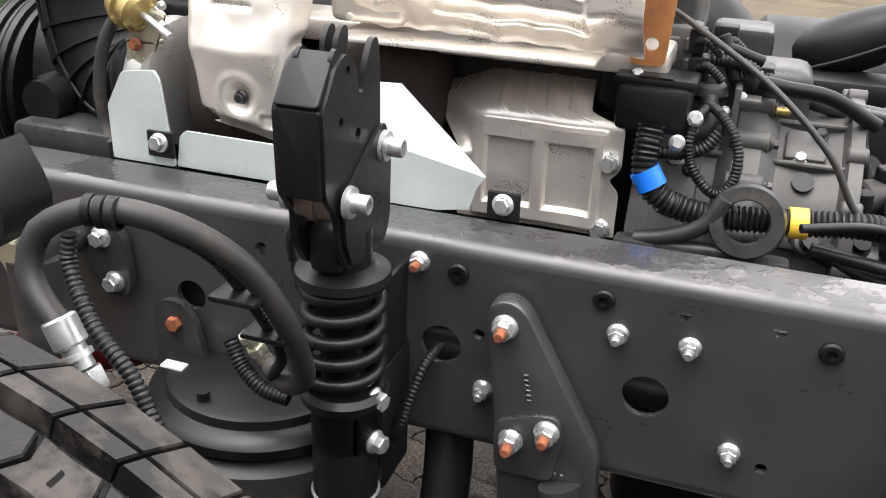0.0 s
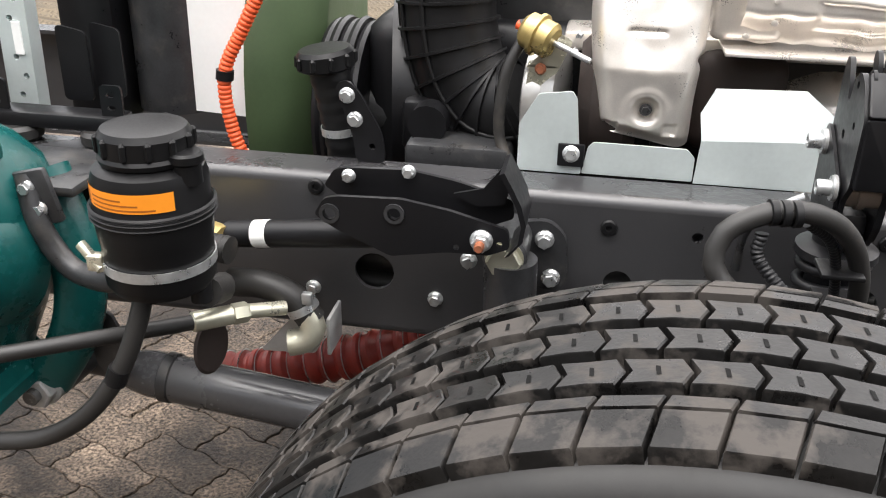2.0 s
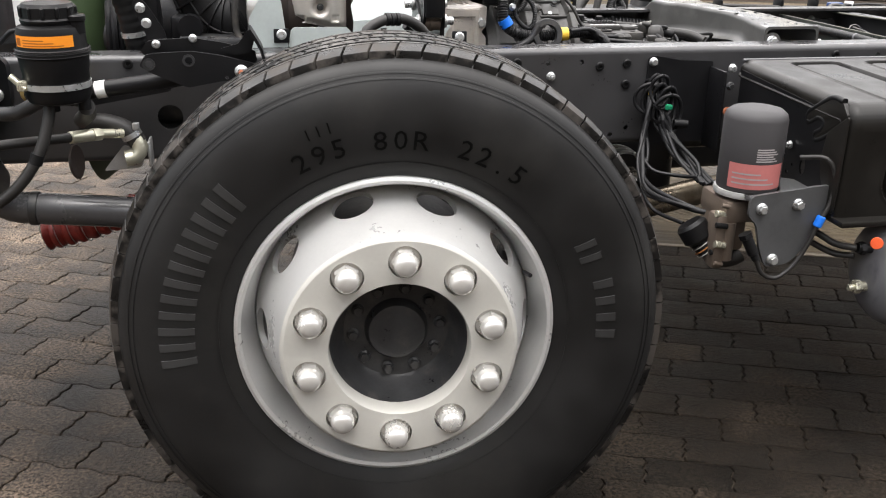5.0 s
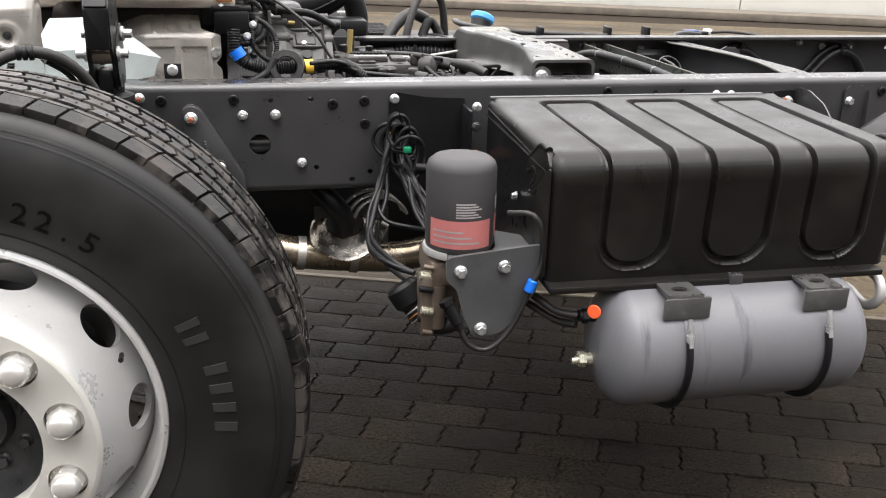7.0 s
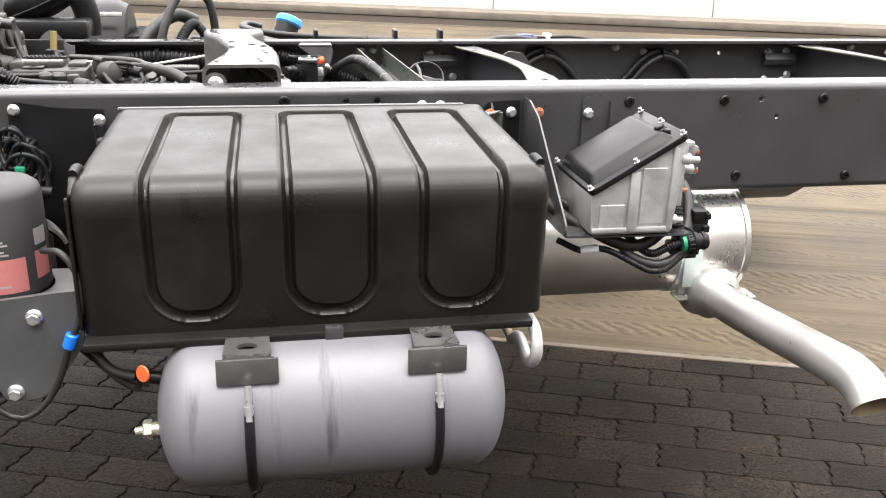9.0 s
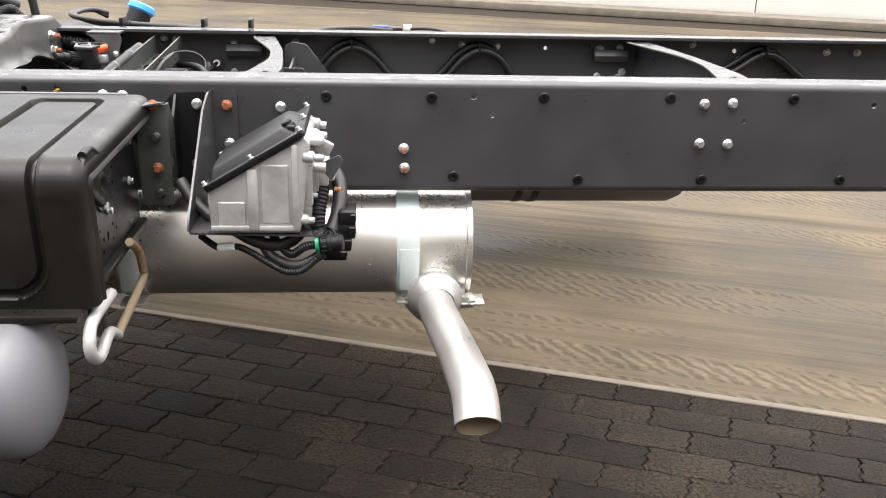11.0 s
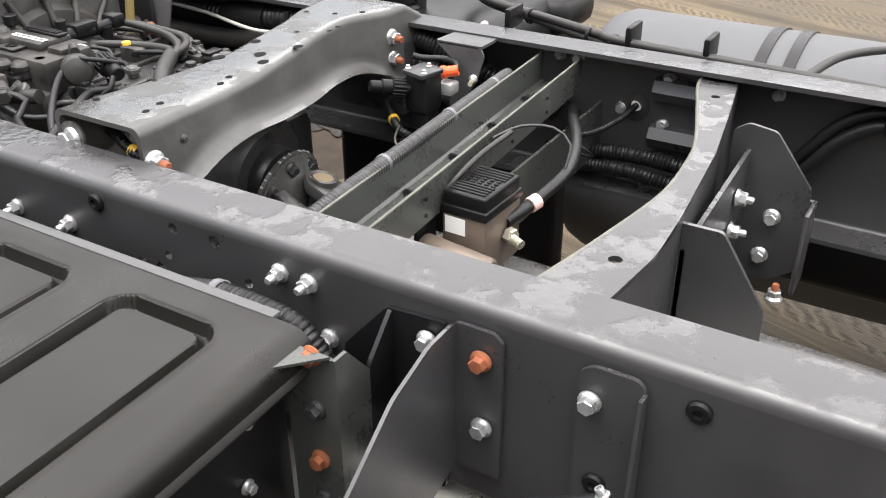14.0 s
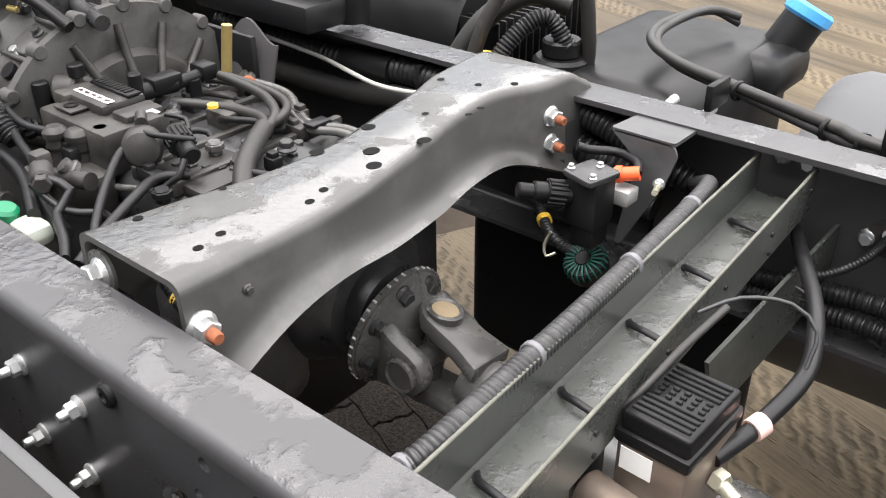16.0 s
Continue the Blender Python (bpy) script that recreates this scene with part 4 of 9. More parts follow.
    # scuffed grab loop under the box
    part("step_loop", tube([(1.70, -0.43, 0.512), (1.70, -0.478, 0.538), (1.70, -0.54, 0.525), (1.70, -0.575, 0.540), (1.70, -0.588, 0.565), (1.70, -0.575, 0.592), (1.70, -0.54, 0.600), (1.70, -.44, .598)], 0.0105, 12), HANDLE, t, "bent steel rod loop with rust")
    part("rusty_rod", tube([(1.70, -.292, .641), (1.70, -.235, .60), (1.70, -.212, .55), (1.70, -.225, .535), (1.70, -.43, .512)], 0.0085, 10), RODRUST, t, "scuffed bent steel rod")
    return t


battery_cover()


def box_leads():
    """Corrugated battery leads that leave the rail's hole and pass behind the box."""
    t = thing("battery_leads", (1.5, -0.05, 0.75), "black corrugated battery leads behind the box", "wiring")
    part("lead", tube([(1.38, .03, .79), (1.41, -.015, .80), (1.459, -.034, .822), (1.522, -.045, .843), (1.56, -.05, .852), (1.623, -.055, .855), (1.668, -.056, .846), (1.70, -.054, .80), (1.70, -.05, .72)], .0135, 12, ribs=.0022, pitch=.007), LOOM, t)
    part("lead", tube([(1.395, .03, .785), (1.42, -.025, .778), (1.47, -.04, .80), (1.56, -.068, .833), (1.64, -.073, .835), (1.69, -.06, .77)], .0115, 12, ribs=.0022, pitch=.007), LOOM, t)
    part("lead", tube([(1.40, .03, .795), (1.415, -.02, .80), (1.44, -.04, .76), (1.46, -.05, .70)], .009, 10), LOOM, t)
    part("clip", lathe([(.0138, -.006), (.0155, -.005), (.0155, .005), (.0138, .006)], axis((1.551, -.049, .8505), (1, -.13, .2)), 16, cap=False), RESV, t, "grey cable clip")


box_leads()


def reservoir():
    xa, xb, y, z, R = 1.085, 1.645, -0.575, 0.492, 0.122
    t = thing("air_reservoir", ((xa + xb) / 2, y, z - R), "grey primed cylindrical air tank strapped under the battery box", "air tank")
    prof = [(0.0, 0)] + [(R * math.sin(a), 0.062 - 0.062 * math.cos(a)) for a in [radians(9 * i) for i in range(1, 11)]]
    L = xb - xa
    prof += [(R, 0.14), (R + .0008, 0.1405), (R + .0008, 0.15), (R, 0.151), (R, L - 0.14)] + [(r, L - h) for r, h in reversed(prof)]
    part("tank", lathe(prof, axis((xa, y, z), (1, 0, 0)), 64), RESV, t)
    for x in (1.23, 1.517):
        b = part("hanger", plate(rounded([(x - .036, y - .088), (x + .036, y - .088), (x + .03, y + .05), (x - .03, y + .05)], 0.006), 0.006, XY(0.617), holes=[ring(x, y - 0.052, 0.016, 18, 0.011)]), XGREY, t, "grey steel hanger with a hole")
        part("lip", box((x, y - 0.091, 0.600), (0.092, 0.007, 0.042), 0.002), XGREY, b)
        pts = [(x, y - (R + 0.0055) * math.cos(a), z - (R + 0.0055) * math.sin(a)) for a in [radians(q) for q in range(-24, 181, 12)]]
        pts += [(x, y + 0.10, 0.6)]
        part("strap", tube(pts, 0.0085, 10, flat=.8), BLACK, t, "black rubber-coated strap")
        part("tensioner", join(rod((x, y - .108, .585), (x, y - .125, .535), 0.005, 10), lathe([(0.0075, 0), (0.0075, 0.014), (0.005, .016)], axis((x, y - .116, .556), (0, -.2, -1)), 6)), ZINC, t)
    part("drain_valve", join(rod((xa + .012, y, z - .03), (xa - 0.02, y, z - .03), 0.012, 12), hexa(0.016, 0, 0.014, axis((xa - .012, y, z - .03), (-1, 0, 0))), rod((xa - .02, y, z - .03), (xa - .038, y, z - .032), .007, 10)), PALE, t, "plated brass drain valve")
    p = part("port", join(rod((xa + .012, y + .01, z + .055), (xa - .028, y + .01, z + .06), 0.011, 12), hexa(0.015, 0, 0.012, axis((xa - .01, y + .01, z + .058), (-1, 0, 0)))), PLASTIC, t)
    part("pull_ring", lathe([(0.0, 0), (0.012, 0), (0.0135, .002), (0.012, .004), (0, .004)], axis((xa - .012, y - .03, z + .085), (-.8, -1, .2)), 18), ORANGE, p, "orange plastic disc")
    part("air_line", tube([(xa - .03, y + .01, z + .06), (xa - .07, y + .03, z + .065), (xa - .11, y + .08, z + .085), (xa - .2, y + .2, z + .1)], 0.0075, 8), HOSE, t)
    part("air_line", tube([(xa - .03, y + .012, z + .04), (xa - .06, y + .05, z + .035), (xa - .12, y + .11, z + .06), (xa - .22, y + .22, z + .08)], 0.007, 8), HOSE, t)


reservoir()


def air_dryer():
    x, y = 0.848, -0.43
    t = thing("air_dryer", (x, y, 0.48), "air dryer with dark spin-on canister and grey cast bracket", "air dryer")
    R, zb, zt = 0.0685, 0.658, 0.84
    can = lathe([(R - .008, zb), (R - .002, zb + .004), (R, zb + .012), (R, zt - .02), (R - .004, zt - .008), (R - .014, zt), (R - .03, zt + .004), (0.0005, zt + .004)], axis((x, y, 0), (0, 0, 1)), 56)
    c = part("canister", can, FILTER, t, "matt dark grey canister")

    def wrap(a0, a1, z0, z1, lift=0.0006):
        bm = bmesh.new()
        n = max(2, int((a1 - a0) / 4))
        lo, hi = [], []
        for i in range(n + 1):
            a = radians(a0 + (a1 - a0) * i / n)
            p = (x + (R + lift) * math.sin(a), y - (R + lift) * math.cos(a))
            lo.append(bm.verts.new((*p, z0)))
            hi.append(bm.verts.new((*p, z1)))
        for i in range(n):
            bm.faces.new((lo[i], lo[i + 1], hi[i + 1], hi[i]))
        return done(bm)

    lab = part("label", wrap(-68, 42, zb + .016, zb + .072), PINK, c, "faded red label band")
    part("label", wrap(56, 84, zb + .03, zb + .076), PINK, c)
    for i in range(6):
        part("print_bar", wrap(-20, 22 - 5 * (i % 3), zb + .078 + .0052 * i, zb + .081 + .0052 * i), mat("print_grey", (0.35, 0.33, 0.33), .5) if i == 0 and "print_grey" not in bpy.data.materials else bpy.data.materials["print_grey"], c)
    for i in range(3):
        part("print_bar", wrap(-60, 20 - 14 * i, zb + .026 + .011 * i, zb + .0295 + .011 * i, .0012), bpy.data.materials["print_grey"], c)
    part("print_bar", wrap(58, 82, zb + .085, zb + .112), bpy.data.materials["print_grey"], c)
    part("clamp_ring", lathe([(R - .004, zb - .008), (R + .004, zb - .008), (R + .005, zb), (R + .003, zb + .005), (R - .004, zb + .005)], axis((x, y, 0), (0, 0, 1)), 56), CAST, t)
    # cast valve body below
    body = join(box((x - .01, y + .02, 0.615), (0.115, 0.13, 0.055), .012), box((x - .03, y + .03, 0.56), (0.07, 0.10, 0.10), .014), rod((x - .05, y - .03, .59), (x - .05, y - .03, .50), .018, 12), box((x - .07, y - .02, .545), (.03, .05, .13), .01))
    b = part("valve_body", body, BROWN, t, "dirty cast metal valve body")
    for i in range(7):
        part("casting_boss", rod((x - .080 - .004 * (i % 3), y - .046 + .012 * (i % 2), .635 - .023 * i), (x - .06, y - .046 + .012 * (i % 2), .63 - .023 * i), 0.005 + .0035 * (i * 5 % 3) / 2, 10, bevel=.001), (BROWN, PALE, PLASTIC)[i % 3], b)
    # grey bracket plate, bolted with three bolts
    pl = [(0.799, 0.674), (0.95, 0.690), (0.985, 0.692), (0.978, 0.60), (0.932, 0.535), (0.905, 0.512), (0.855, 0.508), (0.836, 0.55), (0.82, 0.61), (.799, .628)]
    plates = plate(rounded(pl, 0.012), 0.009, XZ(-0.540))
    top = plate(rounded([(.81, -.535), (.98, -.535), (.985, -.40), (.93, -.36), (.81, -.36)], .01), .008, XY(.655))
    p = part("bracket", join(plates, top), SHEET, t, "grey painted bracket plate")
    for k, xx, zz in (("bolt", 0.911, .652), ("bolt", 0.869, .526), ("rust_nut", 0.826, .646)):
        bolt(p, "bolt" if k != "rust_nut" else "bolt", (xx, -0.540, zz), size=1.1)
    # pressure line with a blue tag
    part("air_line", tube([(0.925, -0.50, 0.745), (0.962, -0.54, 0.752), (0.984, -0.55, 0.712), (0.98, -0.552, 0.655), (0.962, -0.552, 0.615), (0.94, -0.551, 0.553), (0.913, -0.55, 0.508), (0.878, -0.549, 0.484), (0.845, -0.547, 0.497), (0.828, -0.545, 0.53)], 0.0052, 8), HOSE, t)
    part("tag", rod((0.966, -0.552, 0.626), (0.957, -0.552, 0.602), 0.010, 10, bevel=.002), BLUE, t, "blue tag on the line")
    part("fitting", join(rod((0.804, -0.53, 0.582), (0.824, -0.54, 0.540), .0125, 14, bevel=.002), rod((0.820, -0.538, 0.549), (0.830, -0.543, 0.528), .009, 12), hexa(0.016, 0, .012, axis((0.802, -.529, .586), (.4, -.2, -.85)))), PLASTIC, t)
    # silencer with its ringed collar
    part("silencer", join(rod((0.735, -0.40, 0.57), (0.76, -0.415, 0.53), 0.036, 20, bevel=.008), rod((0.76, -0.415, 0.53), (0.778, -0.43, 0.507), 0.026, 20)), PLASTIC, t)
    for i in range(3):
        a = Vector((0.764, -0.418, 0.524)) + Vector((.0055, -.004, -.007)) * i
        part("collar", rod(a, a + Vector((.0016, -.0012, -.002)), 0.0285, 20), CHROME if i % 2 == 0 else ORUST, t)
    part("hose", tube([(0.78, -0.43, 0.505), (0.80, -0.44, 0.49), (0.83, -0.44, 0.49), (0.85, -0.44, 0.50)], 0.018, 10), HOSE, t)


air_dryer()


# ---- crossmembers ----


GREASY = mat("greasy_grey_casting", (0.072, 0.071, 0.069), 0.25, var=0.25, scale=18, bump=0.15, stain=(0.085, 0.080, 0.072), stain_scale=14, stain_at=(0.55, 0.75))
CONDUIT = mat("grey_conduit", (0.030, 0.030, 0.031), 0.45, var=0.15, bump=0.0)


def smoothstep(a, b, x):
    t = max(0.0, min(1.0, (x - a) / (b - a)))
    return t * t * (3 - 2 * t)


def between(rows, y):
    """A value read smoothly between rows of (place, value)."""
    k = 0
    while k < len(rows) - 2 and y > rows[k + 1][0]:
        k += 1
    (a, p), (b, q) = rows[k], rows[k + 1]
    before, after = rows[max(k - 1, 0)], rows[min(k + 2, len(rows) - 1)]
    m0 = (q - before[1]) / (b - before[0]) * (b - a)
    m1 = (after[1] - p) / (after[0] - a) * (b - a)
    t = max(0.0, min(1.0, (y - a) / (b - a)))
    return (2 * t ** 3 - 3 * t * t + 1) * p + (t ** 3 - 2 * t * t + t) * m0 + (3 * t * t - 2 * t ** 3) * q + (t ** 3 - t * t) * m1


ARCH_RIGHT = ((.085, 1.303), (.30, 1.300), (.43, 1.276), (.53, 1.251), (.62, 1.238), (.66, 1.243), (.71, 1.262), (.80, 1.268))
ARCH_LEFT = ((.085, 1.140), (.18, 1.156), (.28, 1.176), (.38, 1.182), (.47, 1.164), (.56, 1.146), (.65, 1.117), (.72, 1.106), (.80, 1.100))
ARCH_FOOT = ((.085, .806), (.13, .836), (.20, .866), (.27, .876), (.36, .868), (.46, .860), (.54, .858), (.62, .850), (.68, .832), (.80, .775))


def arch_top(y):
    return 0.9415 + 0.004 * smoothstep(.2, .45, y) - 0.004 * smoothstep(.6, .7, y) - 0.028 * smoothstep(.76, .83, y)


def arched_crossmember():
    """A pressed hat section that swings sideways between the rails; its foot edges flare out."""
    t = thing("crossmember", (1.21, 0.44, 0.70), "grey pressed steel arched crossmember, wet on top", "crossmember")
    n = 64
    th = 0.007
    bm = bmesh.new()
    outer, inner = [], []
    for j in range(n + 1):
        y = 0.085 + 0.735 * j / n
        xr, xl, zt = between(ARCH_RIGHT, y), between(ARCH_LEFT, y), arch_top(y)
        zb = between(ARCH_FOOT, y)
        w, x, R = (xr - xl) / 2, (xr + xl) / 2, 0.014
        half = [(-w - 0.026, zb), (-w - 0.019, zb + .0035), (-w - .0115, zb + 0.009), (-w - .006, zb + .018), (-w - .003, zb + .03), (-w, zt - R)]
        half += [(-w + R - R * math.cos(a), zt - R + R * math.sin(a)) for a in [radians(q) for q in (18, 36, 54, 72, 90)]]
        prof = half + [(-q, z) for q, z in reversed(half)]
        outer.append([bm.verts.new((x + u, y, z)) for u, z in prof])
        inner.append([bm.verts.new((x + u - math.copysign(th, u), y, z - (th if z > zb + 0.03 else th * .6))) for u, z in prof])
    k = len(outer[0])
    for a, b in zip(outer, outer[1:]):
        for i in range(k - 1):
            bm.faces.new((a[i], a[i + 1], b[i + 1], b[i]))
    for a, b in zip(inner, inner[1:]):
        for i in range(k - 1):
            bm.faces.new((a[i], b[i], b[i + 1], a[i + 1]))
    for o, q in ((outer[0], inner[0]), (outer[-1], inner[-1])):
        for i in range(k - 1):
            bm.faces.new((o[i], o[i + 1], q[i + 1], q[i]))
    for i in (0, k - 1):
        for j in range(n):
            bm.faces.new((outer[j][i], outer[j + 1][i], inner[j + 1][i], inner[j][i]))
    part("arch", done(bm), XGREY, t)
    # flat matt black discs paint the dark insides of the punched holes
    hole = mesh_of("hole_disc", lathe([(0.0, 0.0), (0.0055, 0.0)], I4, 14, cap=False), LETTER)
    for hx, y, s in ((1.168, .135, 1.1), (1.256, .168, 1.1), (1.262, .137, 1.1), (1.193, .353, 1.9), (1.240, .393, 2.1), (1.190, .440, 1.9), (1.268, .452, 1.9), (1.268, .368, 1.9), (1.274, .267, 1.1), (1.266, .294, 1.1), (1.259, .546, 1.1), (1.257, .572, 1.1),
                     (1.15, .622, 1.1), (1.20, .64, 1.1), (1.232, .678, 1.2), (1.215, .515, 1.0), (1.18, .23, .9)):
        ob = new("hole_disc", hole)
        ob.parent = t
        ob.matrix_basis = Matrix.LocRotScale(Vector((hx, y, arch_top(y) + .0006)) - origin(t), None, Vector((s * .78, s * .92, 1)))
    bolt(t, "rust_nut", (1.304, 0.10, 0.892), (1, -0.1, 0), 1.35)
    bolt(t, "bolt", (1.166, 0.088, 0.900), (0, -1, 0.1), 1.45)
    bolt(t, "dark", (1.305, 0.155, 0.905), (1, -0.1, 0), .5)
    for z in (.890, .850):
        bolt(t, "rust_nut", (1.262, 0.722, z), (1, -.2, 0), 1.3)
    bolt(t, "dark", (1.262, 0.745, .812), (1, -.2, 0), 1.0)
    part("washer", lathe([(.012, 0), (.025, 0), (.025, .004), (.012, .004)], axis((1.166, .089, .900), (0, -1, .1)), 20, cap=False), GREASY, t)
    for q in (1.16, 1.27):
        part("foot", box((q, 0.062, 0.80), (0.07, 0.09, 0.15), 0.01), IRON, t)
    part("foot", box((1.19, 0.79, 0.80), (0.16, 0.08, 0.15), 0.01), IRON, t)
    for i in range(3):
        part("yellow_clip", rod((1.243 + .005 * i, 0.118, 0.8895), (1.2465 + .005 * i, 0.118, 0.8885), 0.0095, 12), YELLOW, t, "yellow ring on a cable")
    part("cable", tube([(1.15, 0.16, 0.885), (1.20, 0.135, 0.892), (1.235, 0.12, 0.890), (1.275, 0.12, 0.88), (1.29, .2, .85)], 0.0085, 8, ribs=.0015), LOOM, t)


arched_crossmember()


def trough_crossmember():
    t = thing("crossmember", (1.59, 0.43, 0.79), "grey-green primed channel crossmember open at the top", "crossmember")
    b, c, z0 = 0.004, 0.056, 0.827
    bm = bmesh.new()
    ends = []
    for y, xl, xr in ((.030, 1.572, 1.649), (.802, 1.531, 1.609)):
        sec = [(xl, 0), (xl, c), (xl + b, c), (xl + b, b + .004), (xl + b + .004, b), (xr - b - .004, b), (xr - b, b + .004), (xr - b, c), (xr, c), (xr, 0)]
        ends.append([bm.verts.new((u, y, z0 + v)) for u, v in sec])
    f, g = ends
    for i in range(len(f)):
        bm.faces.new((f[i - 1], f[i], g[i], g[i - 1]))
    bm.faces.new(f)
    bm.faces.new(g)
    a = 0.039
    part("channel", done(bm), OLIVE, t)
    for x0, x1 in ((1.572 + b / 2, 1.531 + b / 2), (1.649 - b / 2, 1.609 - b / 2)):
        part("worn_lip", tube([(x0, .031, z0 + c), (x1, .801, z0 + c)], .0021, 8), PALEDGE, t, "pale worn sheet edge")
    for i in range(5):
        y = 0.15 + 0.135 * i
        x = 1.6105 - 0.0525 * (y - .03)
        part("tie_slot", tube([(x - .030, y + .012, .832), (x - .018, y, .838), (x + .012, y - .004, .838), (x + .026, y - .012, .832)], 0.0038, 6, flat=.6), BLACK, t, "black cable tie through a slot")
        # solid black pieces paint the dark of the slots and rivet holes
        part("slot", box((x - a - .0008, y + .05, .855), (.003, .012, .02), .001), BLACK, t)
        for v in (0.843, 0.867):
            part("rivet_hole_dot", rod((x + a - .001, y + .08, v), (x + a + .0012, y + .08, v), .003, 8), BLACK, t)
    # deep end brackets
    part("end_bracket", plate([(0.50, 0.70), (0.838, 0.70), (0.838, 0.80), (0.46, 0.80)], 0.005, YZ(1.635)), OLIVE, t)
    # corrugated hose clipped to its side
    part("conduit", tube([(1.47, 0.02, 0.80), (1.51, 0.06, 0.838), (1.55, 0.10, 0.868), (1.556, 0.18, 0.878), (1.545, 0.42, 0.880), (1.526, 0.62, 0.874), (1.505, 0.72, 0.86), (1.46, 0.79, 0.82)], 0.0118, 12, ribs=0.0018, pitch=0.006), CONDUIT, t, "grey-black corrugated conduit")
    for y, x, z in ((0.10, 1.55, .868), (.27, 1.552, .880), (.46, 1.542, .880), (.63, 1.525, .873)):
        part("strap", lathe([(0.0112, -.004), (0.0128, -.003), (0.0128, .003), (0.0112, .004)], axis((x, y, z), (0, 1, 0)), 16, cap=False), RESV, t, "pale cable strap")


trough_crossmember()


def bowed_crossmember(dx, name="crossmember"):
    t = thing(name, (1.9 + dx, 0.43, 0.69), "grey pressed channel crossmember with flared ends", "crossmember", "channel crossmembers")
    left = [(1.86, .078), (1.885, .20), (1.908, .345), (1.906, .45), (1.895, .529), (1.857, .66), (1.828, .76), (1.822, .84)]
    right = [(1.875, .84), (1.887, .76), (1.908, .64), (1.93, .50), (1.948, .30), (1.953, .20), (1.94, .078)]
    pts = rounded([(x + dx, y) for x, y in left + right], 0.02, 2)
    top = plate(pts, 0.007, XY(0.884), holes=[ring(1.918 + dx, 0.17, 0.008, 10), ring(1.868 + dx, 0.71, 0.007, 10)])
    low = plate(pts, 0.007, XY(0.694))
    web = bmesh.new()
    rows = [[web.verts.new((x + dx + o, y, z)) for x, y in right] for o, z in ((0, 0.70), (0, 0.888), (-0.007, 0.888), (-0.007, 0.70))]
    for q in range(4):
        r0, r1 = rows[q], rows[(q + 1) % 4]
        for i in range(len(right) - 1):
            web.faces.new((r0[i], r0[i + 1], r1[i + 1], r1[i]))
    part("channel", join(top, low, done(web)), FRAME, t)
    part("cut_edge", tube([(x + dx - .001, y, .8885) for x, y in left], .0032, 8), PALEDGE, t, "pale worn cut edge")
    # half-round pressed lugs on the far rail
    for z in (0.842, 0.757):
        part("pressed_lug", join(sweep([(0.842, z + .02), (0.822, z + .018), (0.812, z), (0.822, z - .018), (0.842, z - .02)], 1.735 + dx, 1.84 + dx)), FRAME, t)
    for k, x, z in (("bolt", 1.757, .861), ("bolt", 1.753, .774), ("bolt", 1.83, .79)):
        bolt(t, k, (x + dx, 0.838, z), (0, -1, 0))
    return t


bowed_crossmember(0.0)
bowed_crossmember(1.115)


def gussets():
    t = thing("support_bracket", (1.98, 0.47, 0.66), "dark grey bolted support bracket with two cut-corner plates", "bracket")
    for y, pts, hs in ((0.61, [(1.925, 0.66), (1.925, 0.885), (1.945, 0.898), (1.985, 0.892), (2.045, 0.815), (2.045, 0.685), (2.01, 0.66)], []),
                       (0.315, [(1.935, 0.64), (1.935, 0.875), (1.995, 0.875), (2.055, 0.785), (2.06, 0.64)], [])):
        part("side_plate", plate(rounded(pts, 0.006), 0.006, XZ(y)), FRAME, t)
    part("back_plate", plate([(0.315, 0.70), (0.61, 0.70), (0.61, 0.86), (0.315, 0.84)], 0.006, YZ(1.948)), FRAME, t)
    part("angle", join(box((2.015, 0.627, 0.73), (0.075, 0.008, 0.13), 0.002), box((2.05, 0.60, 0.73), (0.007, 0.06, 0.13), 0.002)), FRAME, t)
    part("angle", join(box((2.02, 0.308, 0.675), (0.07, 0.008, 0.07), 0.002)), BLACK, t)
    for k, p, w in (("bolt", (1.999, 0.607, .765), (0, -1, 0)), ("bolt", (1.992, 0.607, .70), (0, -1, 0)), ("nut", (1.956, 0.55, .81), (1, 0, 0)), ("nut", (1.956, 0.535, .765), (1, 0, 0)), ("rust_nut", (2.03, 0.56, .66), (0, 0, 1)), ("rust_nut", (2.02, 0.304, .68), (0, -1, 0))):
        bolt(t, k, p, w, 1.1)
    v = thing("control_linkage", (2.07, 0.35, 0.55), "rusty steel linkage arm with a bolted clamp", "linkage")
    part("arm", tube([(2.02, 0.40, 0.60), (2.08, 0.33, 0.62), (2.2, 0.30, 0.60)], 0.018, 12), ORUST, v)
    part("clamp", join(box((2.075, 0.33, 0.625), (0.05, 0.05, 0.07), 0.01), rod((2.05, 0.30, .66), (2.05, .30, .59), .009, 10)), PALE, v)


gussets()


